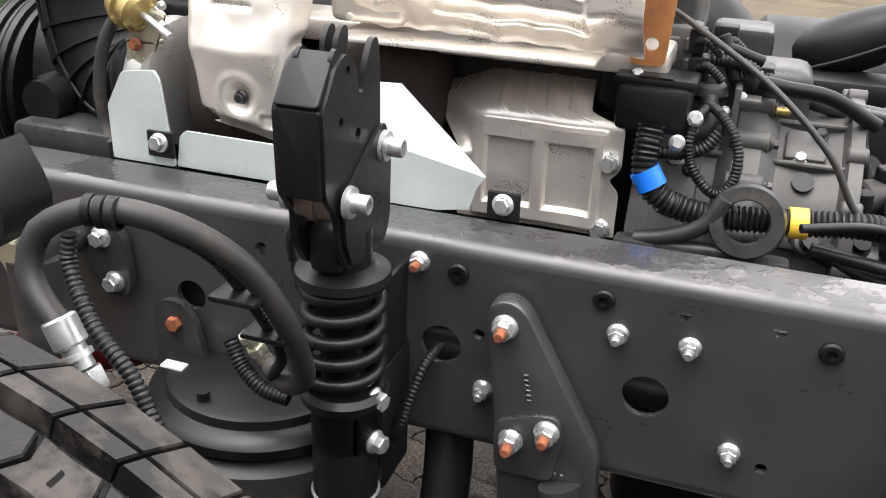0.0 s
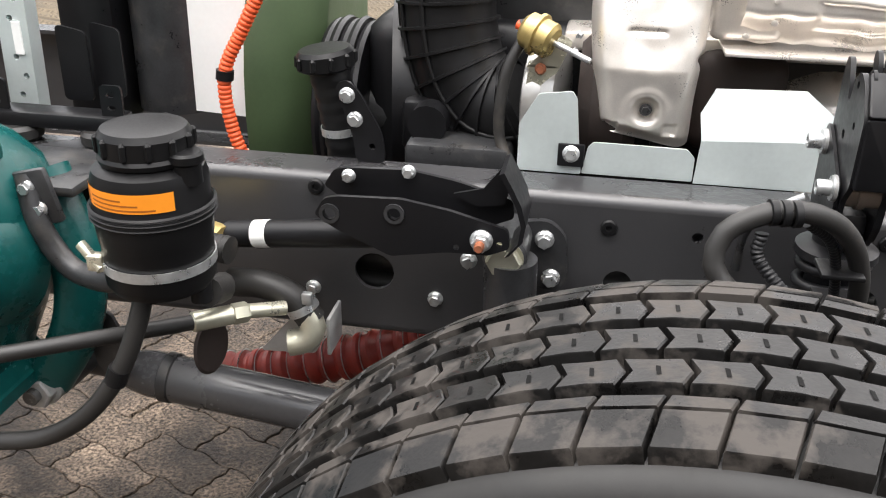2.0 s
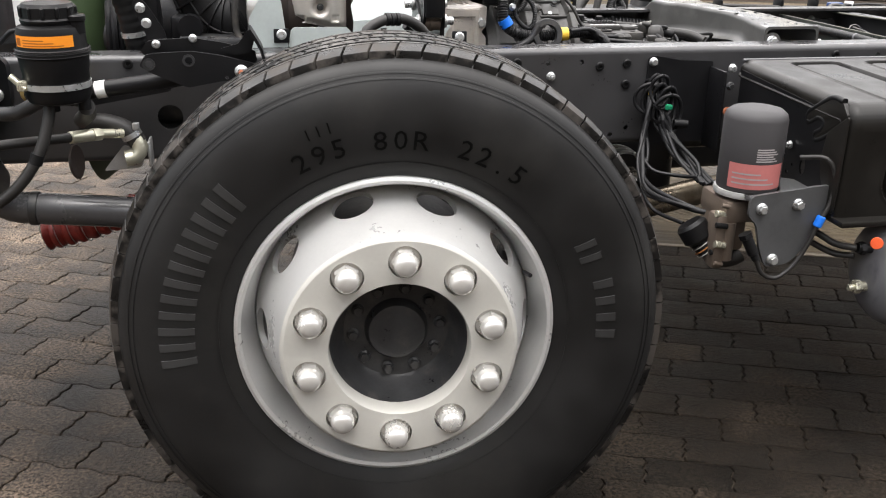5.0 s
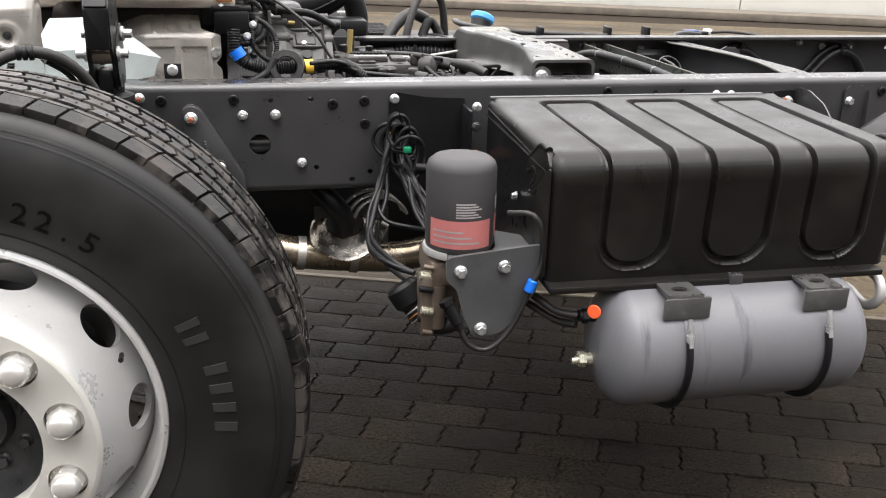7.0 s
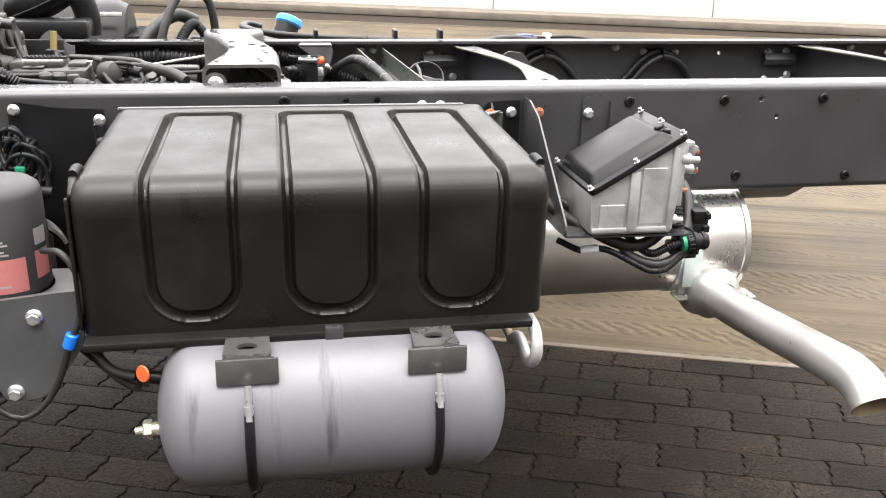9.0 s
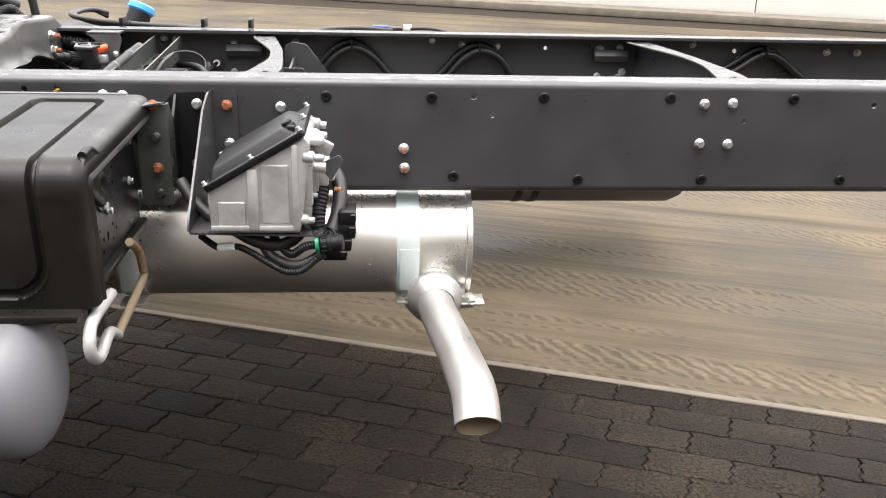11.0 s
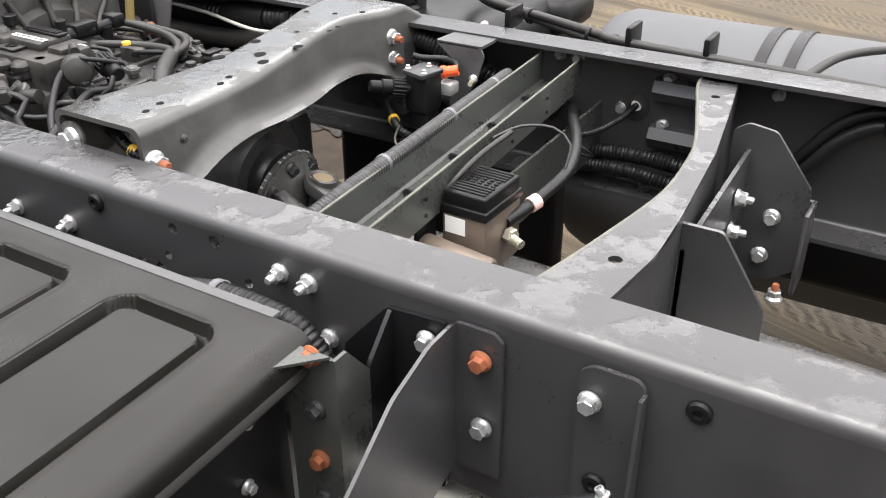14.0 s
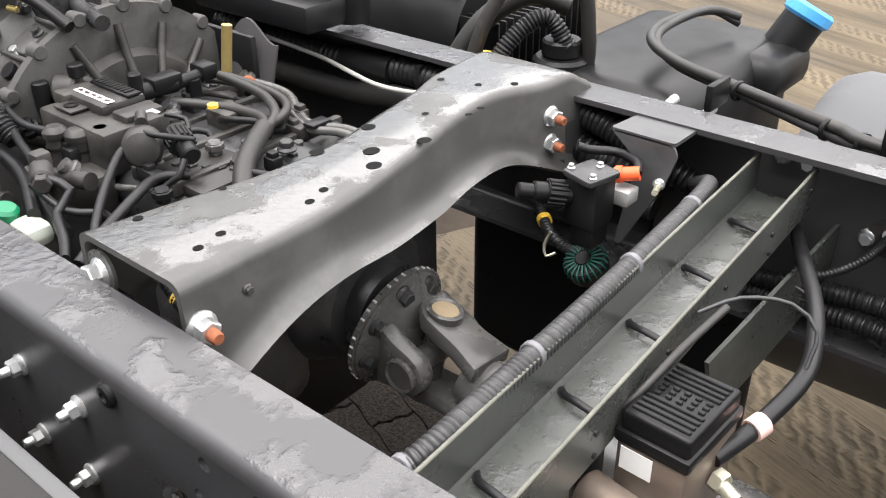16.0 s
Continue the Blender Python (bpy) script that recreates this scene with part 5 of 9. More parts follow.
def brake_module():
    t = thing("brake_modulator", (1.685, 0.29, 0.60), "brake modulator with ribbed black cover and bronze housing", "modulator")
    m = Matrix.Translation((1.675, 0.320, 0.002)) @ Matrix.Rotation(radians(-2), 4, "Z") @ Matrix.Diagonal((.62, .80, 1, 1))
    c = part("cover", join(box((0, 0, 0.845), (0.105, 0.115, 0.030), 0.005, 3, m), box((0, 0, 0.834), (0.115, 0.125, 0.014), 0.004, 2, m)), PLASTIC, t, "ribbed black plastic cover")
    for i in range(11):
        y = -0.046 + 0.0092 * i
        if i in (4, 5, 6):
            for k in range(5):
                part("rib", box((-0.034 + 0.017 * k, y, 0.8607), (0.010, 0.0045, 0.003), 0.001, 1, m), PLASTIC, c)
        else:
            part("rib", box((0, y, 0.8607), (0.088, 0.0045, 0.003), 0.001, 1, m), PLASTIC, c)
    part("label", box((-0.02, -0.0605, 0.812), (0.05, 0.001, 0.024), 0.0, 1, m), WHITE, t, "white sticker")
    part("housing", join(box((0, 0.0, 0.785), (0.108, 0.12, 0.090), 0.006, 2, m), box((0.0, -0.01, 0.70), (0.085, 0.10, 0.06), 0.015, 2, m)), BROWN, t)
    part("cylinder", join(rod((1.628, 0.245, 0.785), (1.738, 0.228, 0.785), 0.021, 24, bevel=.004), rod((1.735, 0.2285, .785), (1.745, .227, .785), .012, 16)), BROWN, t, "bronze-coloured cylinder")
    for dx, dy, s in ((-0.03, -0.045, 1), (0.01, -0.05, 1.2), (0.04, -0.03, 1)):
        part("port", rod((1.68 + dx, 0.30 + dy - .005, 0.68), (1.68 + dx + .003, 0.30 + dy - .03, 0.655), 0.018 * s, 14, bevel=.003), PLASTIC, t)
    part("white_ring", lathe([(0.016, 0), (0.024, 0), (0.024, .006), (0.016, .006)], axis((1.692, 0.235, 0.705), (0, -1, .4)), 20, cap=False), WHITE, t)
    part("side_bracket", box((1.622, 0.26, 0.77), (0.006, 0.05, 0.14), 0.002), BLACK, t)
    part("base_bracket", box((1.69, 0.34, 0.66), (0.20, 0.06, 0.02), 0.004), BLACK, t)
    part("air_line", tube([(1.706, 0.33, 0.805), (1.722, 0.385, 0.815), (1.732, 0.46, 0.827), (1.717, 0.53, 0.827), (1.69, 0.60, 0.827), (1.65, 0.68, 0.82), (1.60, 0.79, 0.80)], 0.0088, 10), LOOM, t, "thick black cable")
    part("union", join(rod((1.712, 0.325, 0.79), (1.738, 0.315, 0.785), 0.007, 10), hexa(0.0115, 0, 0.011, axis((1.713, .325, .79), (1, -.3, 0)))), PALE, t)
    part("pink_ring", rod((1.720, 0.375, 0.8135), (1.7245, 0.390, 0.816), 0.0112, 14), mat("pale_pink_ring", (0.75, 0.5, 0.45), .5), t, "pale pink ring")
    part("wire", tube([(1.632, 0.43, 0.875), (1.66, 0.46, 0.888), (1.70, 0.485, 0.885), (1.728, 0.485, 0.865), (1.731, 0.465, 0.835)], 0.0022, 6), IRON, t, "thin grey wire")
    part("wire", tube([(1.60, 0.26, 0.80), (1.64, 0.30, 0.86), (1.65, 0.36, 0.88), (1.655, 0.44, 0.885)], 0.004, 6), HOSE, t)


brake_module()


def far_wiring():
    """Looped cables clipped along the far rail's web."""
    t = thing("rail_cables", (2.3, 0.815, 0.70), "pair of black cables looped along the frame rail", "cable")
    base = [(1.93, .70), (1.98, .76), (2.04, .84), (2.103, .872), (2.165, .84), (2.225, .775), (2.296, .742), (2.37, .775), (2.43, .84), (2.488, .868), (2.55, .84), (2.60, .77), (2.66, .73), (2.78, .722), (3.0, .72), (3.25, .80), (3.38, .87), (3.5, .80), (3.62, .73), (3.9, .72), (4.4, .72)]
    part("cable", tube([(x, 0.822, z) for x, z in base], 0.011, 8, step=.02), LOOM, t)
    part("cable", tube([(x + .012, 0.806, z - 0.014) for x, z in base], 0.011, 8, step=.02), LOOM, t)
    for x, z in ((2.107, .868), (2.492, .862), (2.30, .738), (3.385, .865)):
        part("tie", box((x, 0.815, z - .004), (0.007, 0.045, 0.04), 0.002), PLASTIC, t)
    s = thing("air_pipe", (2.2, 0.80, 0.66), "black ribbed air pipe along the rail", "pipe")
    part("pipe", tube([(1.55, 0.81, 0.70), (1.70, 0.80, 0.725), (1.82, 0.80, 0.72), (1.9, .80, .70)], 0.015, 10, ribs=0.0025, pitch=.007), LOOM, s)
    part("pipe", tube([(1.55, 0.80, 0.68), (1.70, 0.785, 0.70), (1.82, 0.785, 0.69), (1.9, .78, .68)], 0.013, 10, ribs=0.0025, pitch=.007), LOOM, s)
    part("sensor_cable", tube([(1.70, 0.845, 0.80), (1.69, 0.79, 0.79), (1.66, 0.75, 0.775), (1.62, .72, .77)], 0.006, 8, ribs=.001, pitch=.005), LOOM, s)
    part("wire_loop", tube([(1.62, 0.70, 0.78), (1.66, 0.71, 0.76), (1.67, 0.73, 0.74), (1.64, .74, .735), (1.62, .72, .76)], 0.0022, 6), IRON, s)
    g = thing("grommet", (1.70, 0.842, 0.775), "round black rubber grommet in the rail", "grommet")
    part("ring", lathe([(0.010, -.004), (0.026, -.003), (0.027, .003), (0.012, .005)], axis((1.70, 0.842, 0.80), (0, -1, 0)), 24, cap=False), HOSE, g)


far_wiring()




def propshaft():
    t = thing("propeller_shaft", (1.35, 0.45, 0.62), "dark grey universal joint and propeller shaft", "propshaft")
    ax = Vector((1, 0.0, -0.2)).normalized()
    o = Vector((1.216, 0.440, 0.675))
    part("flange", join(lathe([(0.0, 0), (0.076, 0), (0.083, .004), (0.083, .014), (0.078, .018), (0.070, .022), (0.060, .034), (0.046, .046), (0.02, .052), (0.0, .053)], axis(o, ax), 48), lathe([(0.05, -.05), (0.062, -.02), (0.062, 0)], axis(o, ax), 32)), GREASY, t)
    f = part("serrated_ring", lathe([(0.0835, .003), (0.0865, .004), (0.0865, .011), (0.0835, .012)], axis(o, ax), 48, cap=False), GREASY, t)
    for i in range(40):
        a = radians(9 * i)
        s, u = ax.orthogonal().normalized(), ax.cross(ax.orthogonal().normalized())
        q = o + ax * .0075 + (s * math.cos(a) + u * math.sin(a)) * .0872
        part("tooth", box((0, 0, 0), (.0035, .0035, .006), .0006, 1, axis(q - (s * math.cos(a) + u * math.sin(a)) * .0012, ax, 9 * i)), CAST if i % 4 else GREASY, f)
    for i in range(8):
        a = radians(45 * i + 10)
        s, u = ax.orthogonal().normalized(), ax.cross(ax.orthogonal().normalized())
        bolt(f, "dark", tuple(o + ax * 0.017 + (s * math.cos(a) + u * math.sin(a)) * 0.066), tuple(ax), 1.25)
    c = o + ax * 0.075
    up, side = Vector((0.16, 0.15, 0.97)).normalized(), Vector((0, 1, 0))
    def ear(base, tip, across, flat, w0, r0, th):
        """A yoke ear: a thick rounded cheek from its root to the eye round the bearing."""
        base, tip = Vector(base), Vector(tip)
        run = (tip - base)
        L = run.length
        u = run.normalized()
        n0 = Vector(flat).normalized()
        wv = n0.cross(u).normalized()
        pts = [(0, -w0), (L * .45, -w0 * .82)] + [(L + r0 * math.cos(radians(q)), r0 * math.sin(radians(q))) for q in range(-80, 81, 20)] + [(L * .45, w0 * .82), (0, w0)]
        m = Matrix(((u.x, wv.x, n0.x, base.x), (u.y, wv.y, n0.y, base.y), (u.z, wv.z, n0.z, base.z), (0, 0, 0, 1)))
        return plate(pts, th, m @ Matrix.Translation((0, 0, -th / 2)), bevel=th * .28)

    for s in (1, -1):
        part("yoke", ear(o + ax * .03 + side * .050 * s, c + side * .050 * s, up, side, .048, .034, .026), GREASY, t)
        part("bearing_cap", lathe([(0.024, 0), (0.0245, .010), (0.022, .012), (0.019, .0095), (0.0, .0095)], axis(c + side * .058 * s, side * s), 24), GREASY, t)
        part("yoke", ear(c + ax * .085 + up * .034 * s, c + up * .050 * s, side, up, .040, .033, .024), GREASY, t)
        part("bearing_cap", lathe([(0.025, 0), (0.0255, .010), (0.023, .012), (0.0195, .0095), (0.0, .0095)], axis(c + up * .057 * s, up * s), 24), GREASY, t, "bearing cap")
        part("rust_disc", lathe([(0.0, 0), (0.0175, 0), (.0185, -.002)], axis(c + up * .0673 * s, up * s), 20), RODRUST, t, "rust-stained disc")
    part("cross", join(rod(c - side * .045, c + side * .045, .017, 14), rod(c - up * .045, c + up * .045, .017, 14)), GREASY, t)
    part("shaft", join(rod(c + ax * .06, c + ax * .10, .034, 28, .043), rod(c + ax * .10, c + ax * .10 + Vector((1.5, -.02, -.03)), .045, 28)), GREASY, t)


propshaft()


def muffler():
    y, z, R = 0.10, 0.507, 0.130
    xa, xb = 1.30, 2.393
    t = thing("muffler", ((xa + xb) / 2, y, z - R), "brushed steel cylindrical exhaust muffler under the frame", "muffler")
    L = xb - xa
    part("drum", lathe([(0.0, 0.01), (R - .02, 0.01), (R - .004, 0.0), (R + .003, 0.0), (R + .003, .012), (R, .014), (R, L - .014), (R + .0035, L - .012), (R + .0035, L), (R - .006, L), (R - .012, L - .008), (0, L - .006)], axis((xa, y, z), (1, 0, 0)), 96), MUFFLER, t)
    for x in (2.245, 1.62):
        s = part("strap", lathe([(R + .0005, -.026), (R + .004, -.026), (R + .004, .026), (R + .0005, .026)], axis((x, y, z), (1, 0, 0)), 96, cap=False), GALV, t, "dull steel strap")
        part("lug", box((x, y - .112, z - .112), (0.052, 0.05, 0.006), .002), MUFFLER, s)
        bolt(s, "bolt", (x, y - .122, z - .112), (0, -.3, 1), .8)
        part("joint", box((x + .003, y - R - .003, z - .03), (0.044, .005, .10), .001), GALV, s)
    part("saddle", join(box((2.34, y - .105, z - .118), (0.17, 0.06, 0.006), .002), box((2.385, y - .115, z - .115), (.03, .03, .03), .004)), MUFFLER, t)
    for x in (2.275, 2.395):
        bolt(t, "bolt", (x, y - .13, z - .114), (0, -.3, 1), .85)
    p = [(2.304, .03, .415), (2.307, -.08, .408), (2.317, -.2, .415), (2.331, -.36, .430), (2.338, -.48, .443), (2.341, -.535, .446), (2.342, -.578, .438), (2.342, -.61, .417)]
    tp = tube(p, 0.041, 32, step=.008, caps=False)
    pipe = part("tailpipe", tp, PIPE, t, "aluminised steel tailpipe bent down at its end")
    part("bore", tube(p, 0.0385, 32, step=.008, caps=False), RODRUST, pipe, "sooty rust-brown bore")
    part("collar", lathe([(0.060, -.012), (0.074, -.006), (0.0755, .004), (0.070, .010), (0.061, .014), (0.059, .030), (0.0605, .034), (.0635, .036), (.0635, .050), (.060, .053), (0.056, .062), (0.049, .072), (.0435, .078), (.0415, .080)], axis((2.306, y - .098, 0.411), (0.03, -1, -.02)), 40, cap=False), PIPE, pipe)


muffler()


def control_unit():
    t = thing("control_unit_bracket", (1.93, -0.17, 0.67), "dark grey folded sheet bracket on the frame", "bracket")
    part("side_sheet", plate(rounded([(-0.006, 0.70), (-0.006, 0.882), (-0.055, 0.882), (-0.118, 0.862), (-0.338, 0.70), (-0.345, 0.678), (-0.30, 0.672), (-0.10, 0.672)], 0.01), 0.004, YZ(1.820)), FRAME, t, "")
    part("floor_sheet", plate(rounded([(1.821, -0.342), (2.07, -0.355), (2.07, -0.10), (1.821, -0.10)], 0.01), 0.004, XY(0.673)), FRAME, t)
    part("tab", plate(rounded([(1.822, 0.70), (1.876, 0.70), (1.876, 0.872), (1.866, 0.882), (1.822, 0.882)], 0.004), 0.005, XZ(-0.007)), FRAME, t)
    part("strip", plate(rounded([(1.955, 0.70), (2.018, 0.70), (2.018, 0.876), (2.01, 0.884), (1.968, 0.884), (1.955, 0.875)], 0.006), 0.005, XZ(-0.008)), FRAME, t)
    part("strip_edge", plate([(-0.006, 0.70), (-0.006, 0.872), (-0.02, 0.872), (-0.03, 0.69)], 0.004, YZ(2.016)), FRAME, t)
    for k, x, z in (("rust", 1.854, .848), ("bolt", 1.856, .765), ("bolt", 1.968, .845), ("plug", 1.98, .75)):
        bolt(t, k, (x, -0.009, z))
    u = thing("control_unit", (1.96, -0.23, 0.68), "cast aluminium control unit with black sloping lid", "control unit")
    out = rounded([(1.866, 0.679), (1.862, 0.757), (2.040, 0.862), (2.050, 0.85), (2.032, 0.70), (2.028, 0.679)], 0.006, 2)
    body = plate(out, 0.205, XZ(-0.352), bevel=.004)
    b = part("housing", body, CAST, u)
    for x, w in ((1.945, 0.020), (2.022, .012)):
        zt = 0.757 + (x - 1.862) * 0.594
        part("rib", box((x, -0.356, (zt + .685) / 2), (w, 0.008, zt - .69), .003), CAST, b)
    part("rib", box((1.946, -0.355, .69), (.16, .006, .01), .002), CAST, b)
    for x, z, w, hh in ((1.905, .715, .05, .05), (1.985, .755, .05, .11)):
        part("sunk_panel", box((x, -.3535, z), (w, .003, hh), .0012, 1), CAST, b)
    # knobbly end with cooling bosses
    def end(z):
        return 2.048 - .115 * (.85 - z)

    for i, (yy, zz, rr) in enumerate(((-.342, .705, .008), (-.345, .825, .009), (-.318, .80, .013), (-.28, .835, .007), (-.25, .845, .009), (-.19, .80, .008), (-.165, .845, .010), (-.23, .715, .012), (-.18, .71, .008), (-.305, .742, .007))):
        x = end(zz)
        part("boss", join(rod((x - .01, yy, zz), (x + .024 + .005 * (i % 3), yy, zz - .004), rr * .75, 14, bevel=.0015), rod((x - .01, yy, zz), (x + .012, yy, zz - .002), rr * 1.25, 14, bevel=.003)), CAST, b)
    for yy, zz, w, hgt, dp in ((-.33, .765, .016, .075, .018), (-.30, .845, .05, .012, .030), (-.295, .70, .035, .035, .022), (-.262, .80, .030, .045, .034), (-.235, .765, .05, .016, .040), (-.20, .80, .014, .08, .022), (-.165, .745, .022, .08, .018), (-.285, .775, .008, .09, .026), (-.225, .735, .09, .008, .030)):
        part("pad", box((end(zz) + dp / 2 - .004, yy, zz), (dp, w, hgt), .003), CAST, b)
    part("latch", box((2.072, -.300, .832), (.032, .014, .026), .003, 2, Matrix.Translation((2.072, -.3, .832)) @ Matrix.Rotation(radians(28), 4, "Y") @ Matrix.Translation((-2.072, .3, -.832))), CAST, b)
    part("socket", join(box((2.062, -.255, .775), (.036, .06, .05), .005), rod((2.06, -.255, .775), (2.09, -.262, .772), .018, 18, bevel=.003)), CAST, b)
    part("socket_flap", plate(rounded([(2.058, .792), (2.10, .812), (2.108, .80), (2.085, .762)], .004), .004, XZ(-.285)), SHEET, b, "thin grey sheet tab")
    n = Vector((-0.594, 0, 1)).normalized()
    d = Vector((1, 0, 0.594)).normalized()
    m = Matrix(((d.x, 0, n.x, 1.951), (0, 1, 0, -0.24), (d.z, 0, n.z, 0.812), (0, 0, 0, 1)))
    lid = join(plate(rounded([(-0.104, -0.122), (0.108, -0.122), (0.108, 0.103), (-0.104, 0.103)], 0.012), 0.012, m, bevel=.002))
    bm = bmesh.new()
    r = bmesh.ops.create_cube(bm, size=1)
    for v in bm.verts:
        s = 0.80 if v.co.z > 0 else 1.0
        v.co = Vector((v.co.x * 0.19 * s - .004, v.co.y * 0.198 * s - .010, 0.008 + (v.co.z + 0.5) * 0.021))
    soften(bm, 0.008, 3)
    l = part("lid", join(lid, done(bm, m)), PLASTIC, u, "matt black plastic lid")
    for a, c in ((-.098, -.115), (0, -.116), (.102, -.115), (.103, -.01), (.103, .096), (-.098, .096)):
        p = m @ Vector((a, c, 0.0125))
        bolt(l, "cap", tuple(p), tuple(n), 0.55)
    q = m @ Vector((0.080, -0.062, 0.012))
    part("vent_plug", join(rod(q, q + n * .014, .013, 16, bevel=.003), rod(q + n * .012, q + n * .02, .0105, 6, bevel=.002), box(tuple(q + n * .006 + Vector((.004, -.016, .002))), (.014, .016, .012), .004)), PLASTIC, l)
    # looms and connectors hanging from its end
    h = thing("wiring_loom", (2.08, -0.33, 0.60), "black corrugated wiring loom with round connectors", "wiring")
    part("loom", tube([(2.082, -.24, .712), (2.080, -.272, .714), (2.076, -.300, .694), (2.070, -.324, .660), (2.072, -.336, .628), (2.086, -.340, .614), (2.102, -.333, .620)], 0.0145, 14, ribs=0.003, pitch=.0075), LOOM, h)
    part("sleeve", join(rod((2.083, -.235, .713), (2.080, -.262, .716), .0175, 18, bevel=.003), rod((2.086, -.222, .711), (2.082, -.243, .714), .020, 8, bevel=.003)), PLASTIC, h)
    part("loom", tube([(2.088, -.20, .71), (2.104, -.235, .705), (2.110, -.275, .678), (2.104, -.305, .645), (2.094, -.325, .622)], 0.0145, 14), HOSE, h)
    part("orange_plug", rod((2.100, -.275, .690), (2.112, -.278, .690), .006, 10), ORUST, h)
    # stepped plug housing behind the round connector
    for i, (x, z, w, hh) in enumerate(((2.124, .648, .034, .028), (2.119, .622, .042, .030), (2.111, .596, .042, .030), (2.100, .574, .046, .024))):
        k = part("plug_housing", box((x, -.300, z), (w, .06, hh), .004, 2), PLASTIC, h)
        part("latch", box((x + w * .35, -.332, z + .004), (w * .35, .008, hh * .5), .002, 1), PLASTIC, k)
    c = part("connector", join(rod((2.075, -.37, .612), (2.118, -.374, .617), .0165, 18, bevel=.003), rod((2.09, -.371, .614), (2.098, -.372, .615), .0195, 18, bevel=.001), rod((2.106, -.373, .616), (2.111, -.3735, .6165), .0185, 18)), PLASTIC, h)
    for i in range(12):
        g = radians(30 * i)
        part("grip", rod((2.078, -.370 + .0168 * math.cos(g), .612 + .0168 * math.sin(g)), (2.090, -.371 + .0168 * math.cos(g), .614 + .0168 * math.sin(g)), .0018, 6), PLASTIC, c)
    part("locking_ring", rod((2.068, -.369, .611), (2.075, -.37, .612), .0172, 18), GREENC, c, "green locking ring")
    part("loom", tube([(2.066, -.369, .611), (2.045, -.365, .605), (2.02, -.35, .585), (2.0, -.33, .59), (1.97, -.30, .62), (1.94, -.28, .65)], 0.0085, 8, ribs=.0015, pitch=.005), LOOM, h)
    part("loom", tube([(2.08, -.36, .59), (2.03, -.36, .565), (1.98, -.335, .575), (1.95, -.31, .61), (1.90, -.26, .645), (1.85, -.2, .66)], 0.010, 8), HOSE, h)
    part("loom", tube([(1.80, -.25, .70), (1.84, -.28, .655), (1.90, -.31, .625), (1.96, -.33, .60), (2.01, -.33, .60), (2.05, -.34, .64)], 0.012, 8), HOSE, h)
    part("tag", rod((1.878, -.322, .588), (1.912, -.332, .594), .0085, 14, bevel=.001), WHITE, h, "white sleeve")
    part("lead", tube([(1.84, -.29, .60), (1.878, -.322, .588), (1.912, -.332, .594), (1.94, -.345, .588), (1.985, -.362, .566), (2.01, -.368, .556), (2.04, -.37, .560), (2.07, -.369, .585)], .0068, 10, ribs=.001, pitch=.005), LOOM, h)
    part("drain", box((2.045, -.30, .655), (.05, .06, .02), .006), BLACK, h)
    h.location += Vector((-.010, .022, .044))


control_unit()


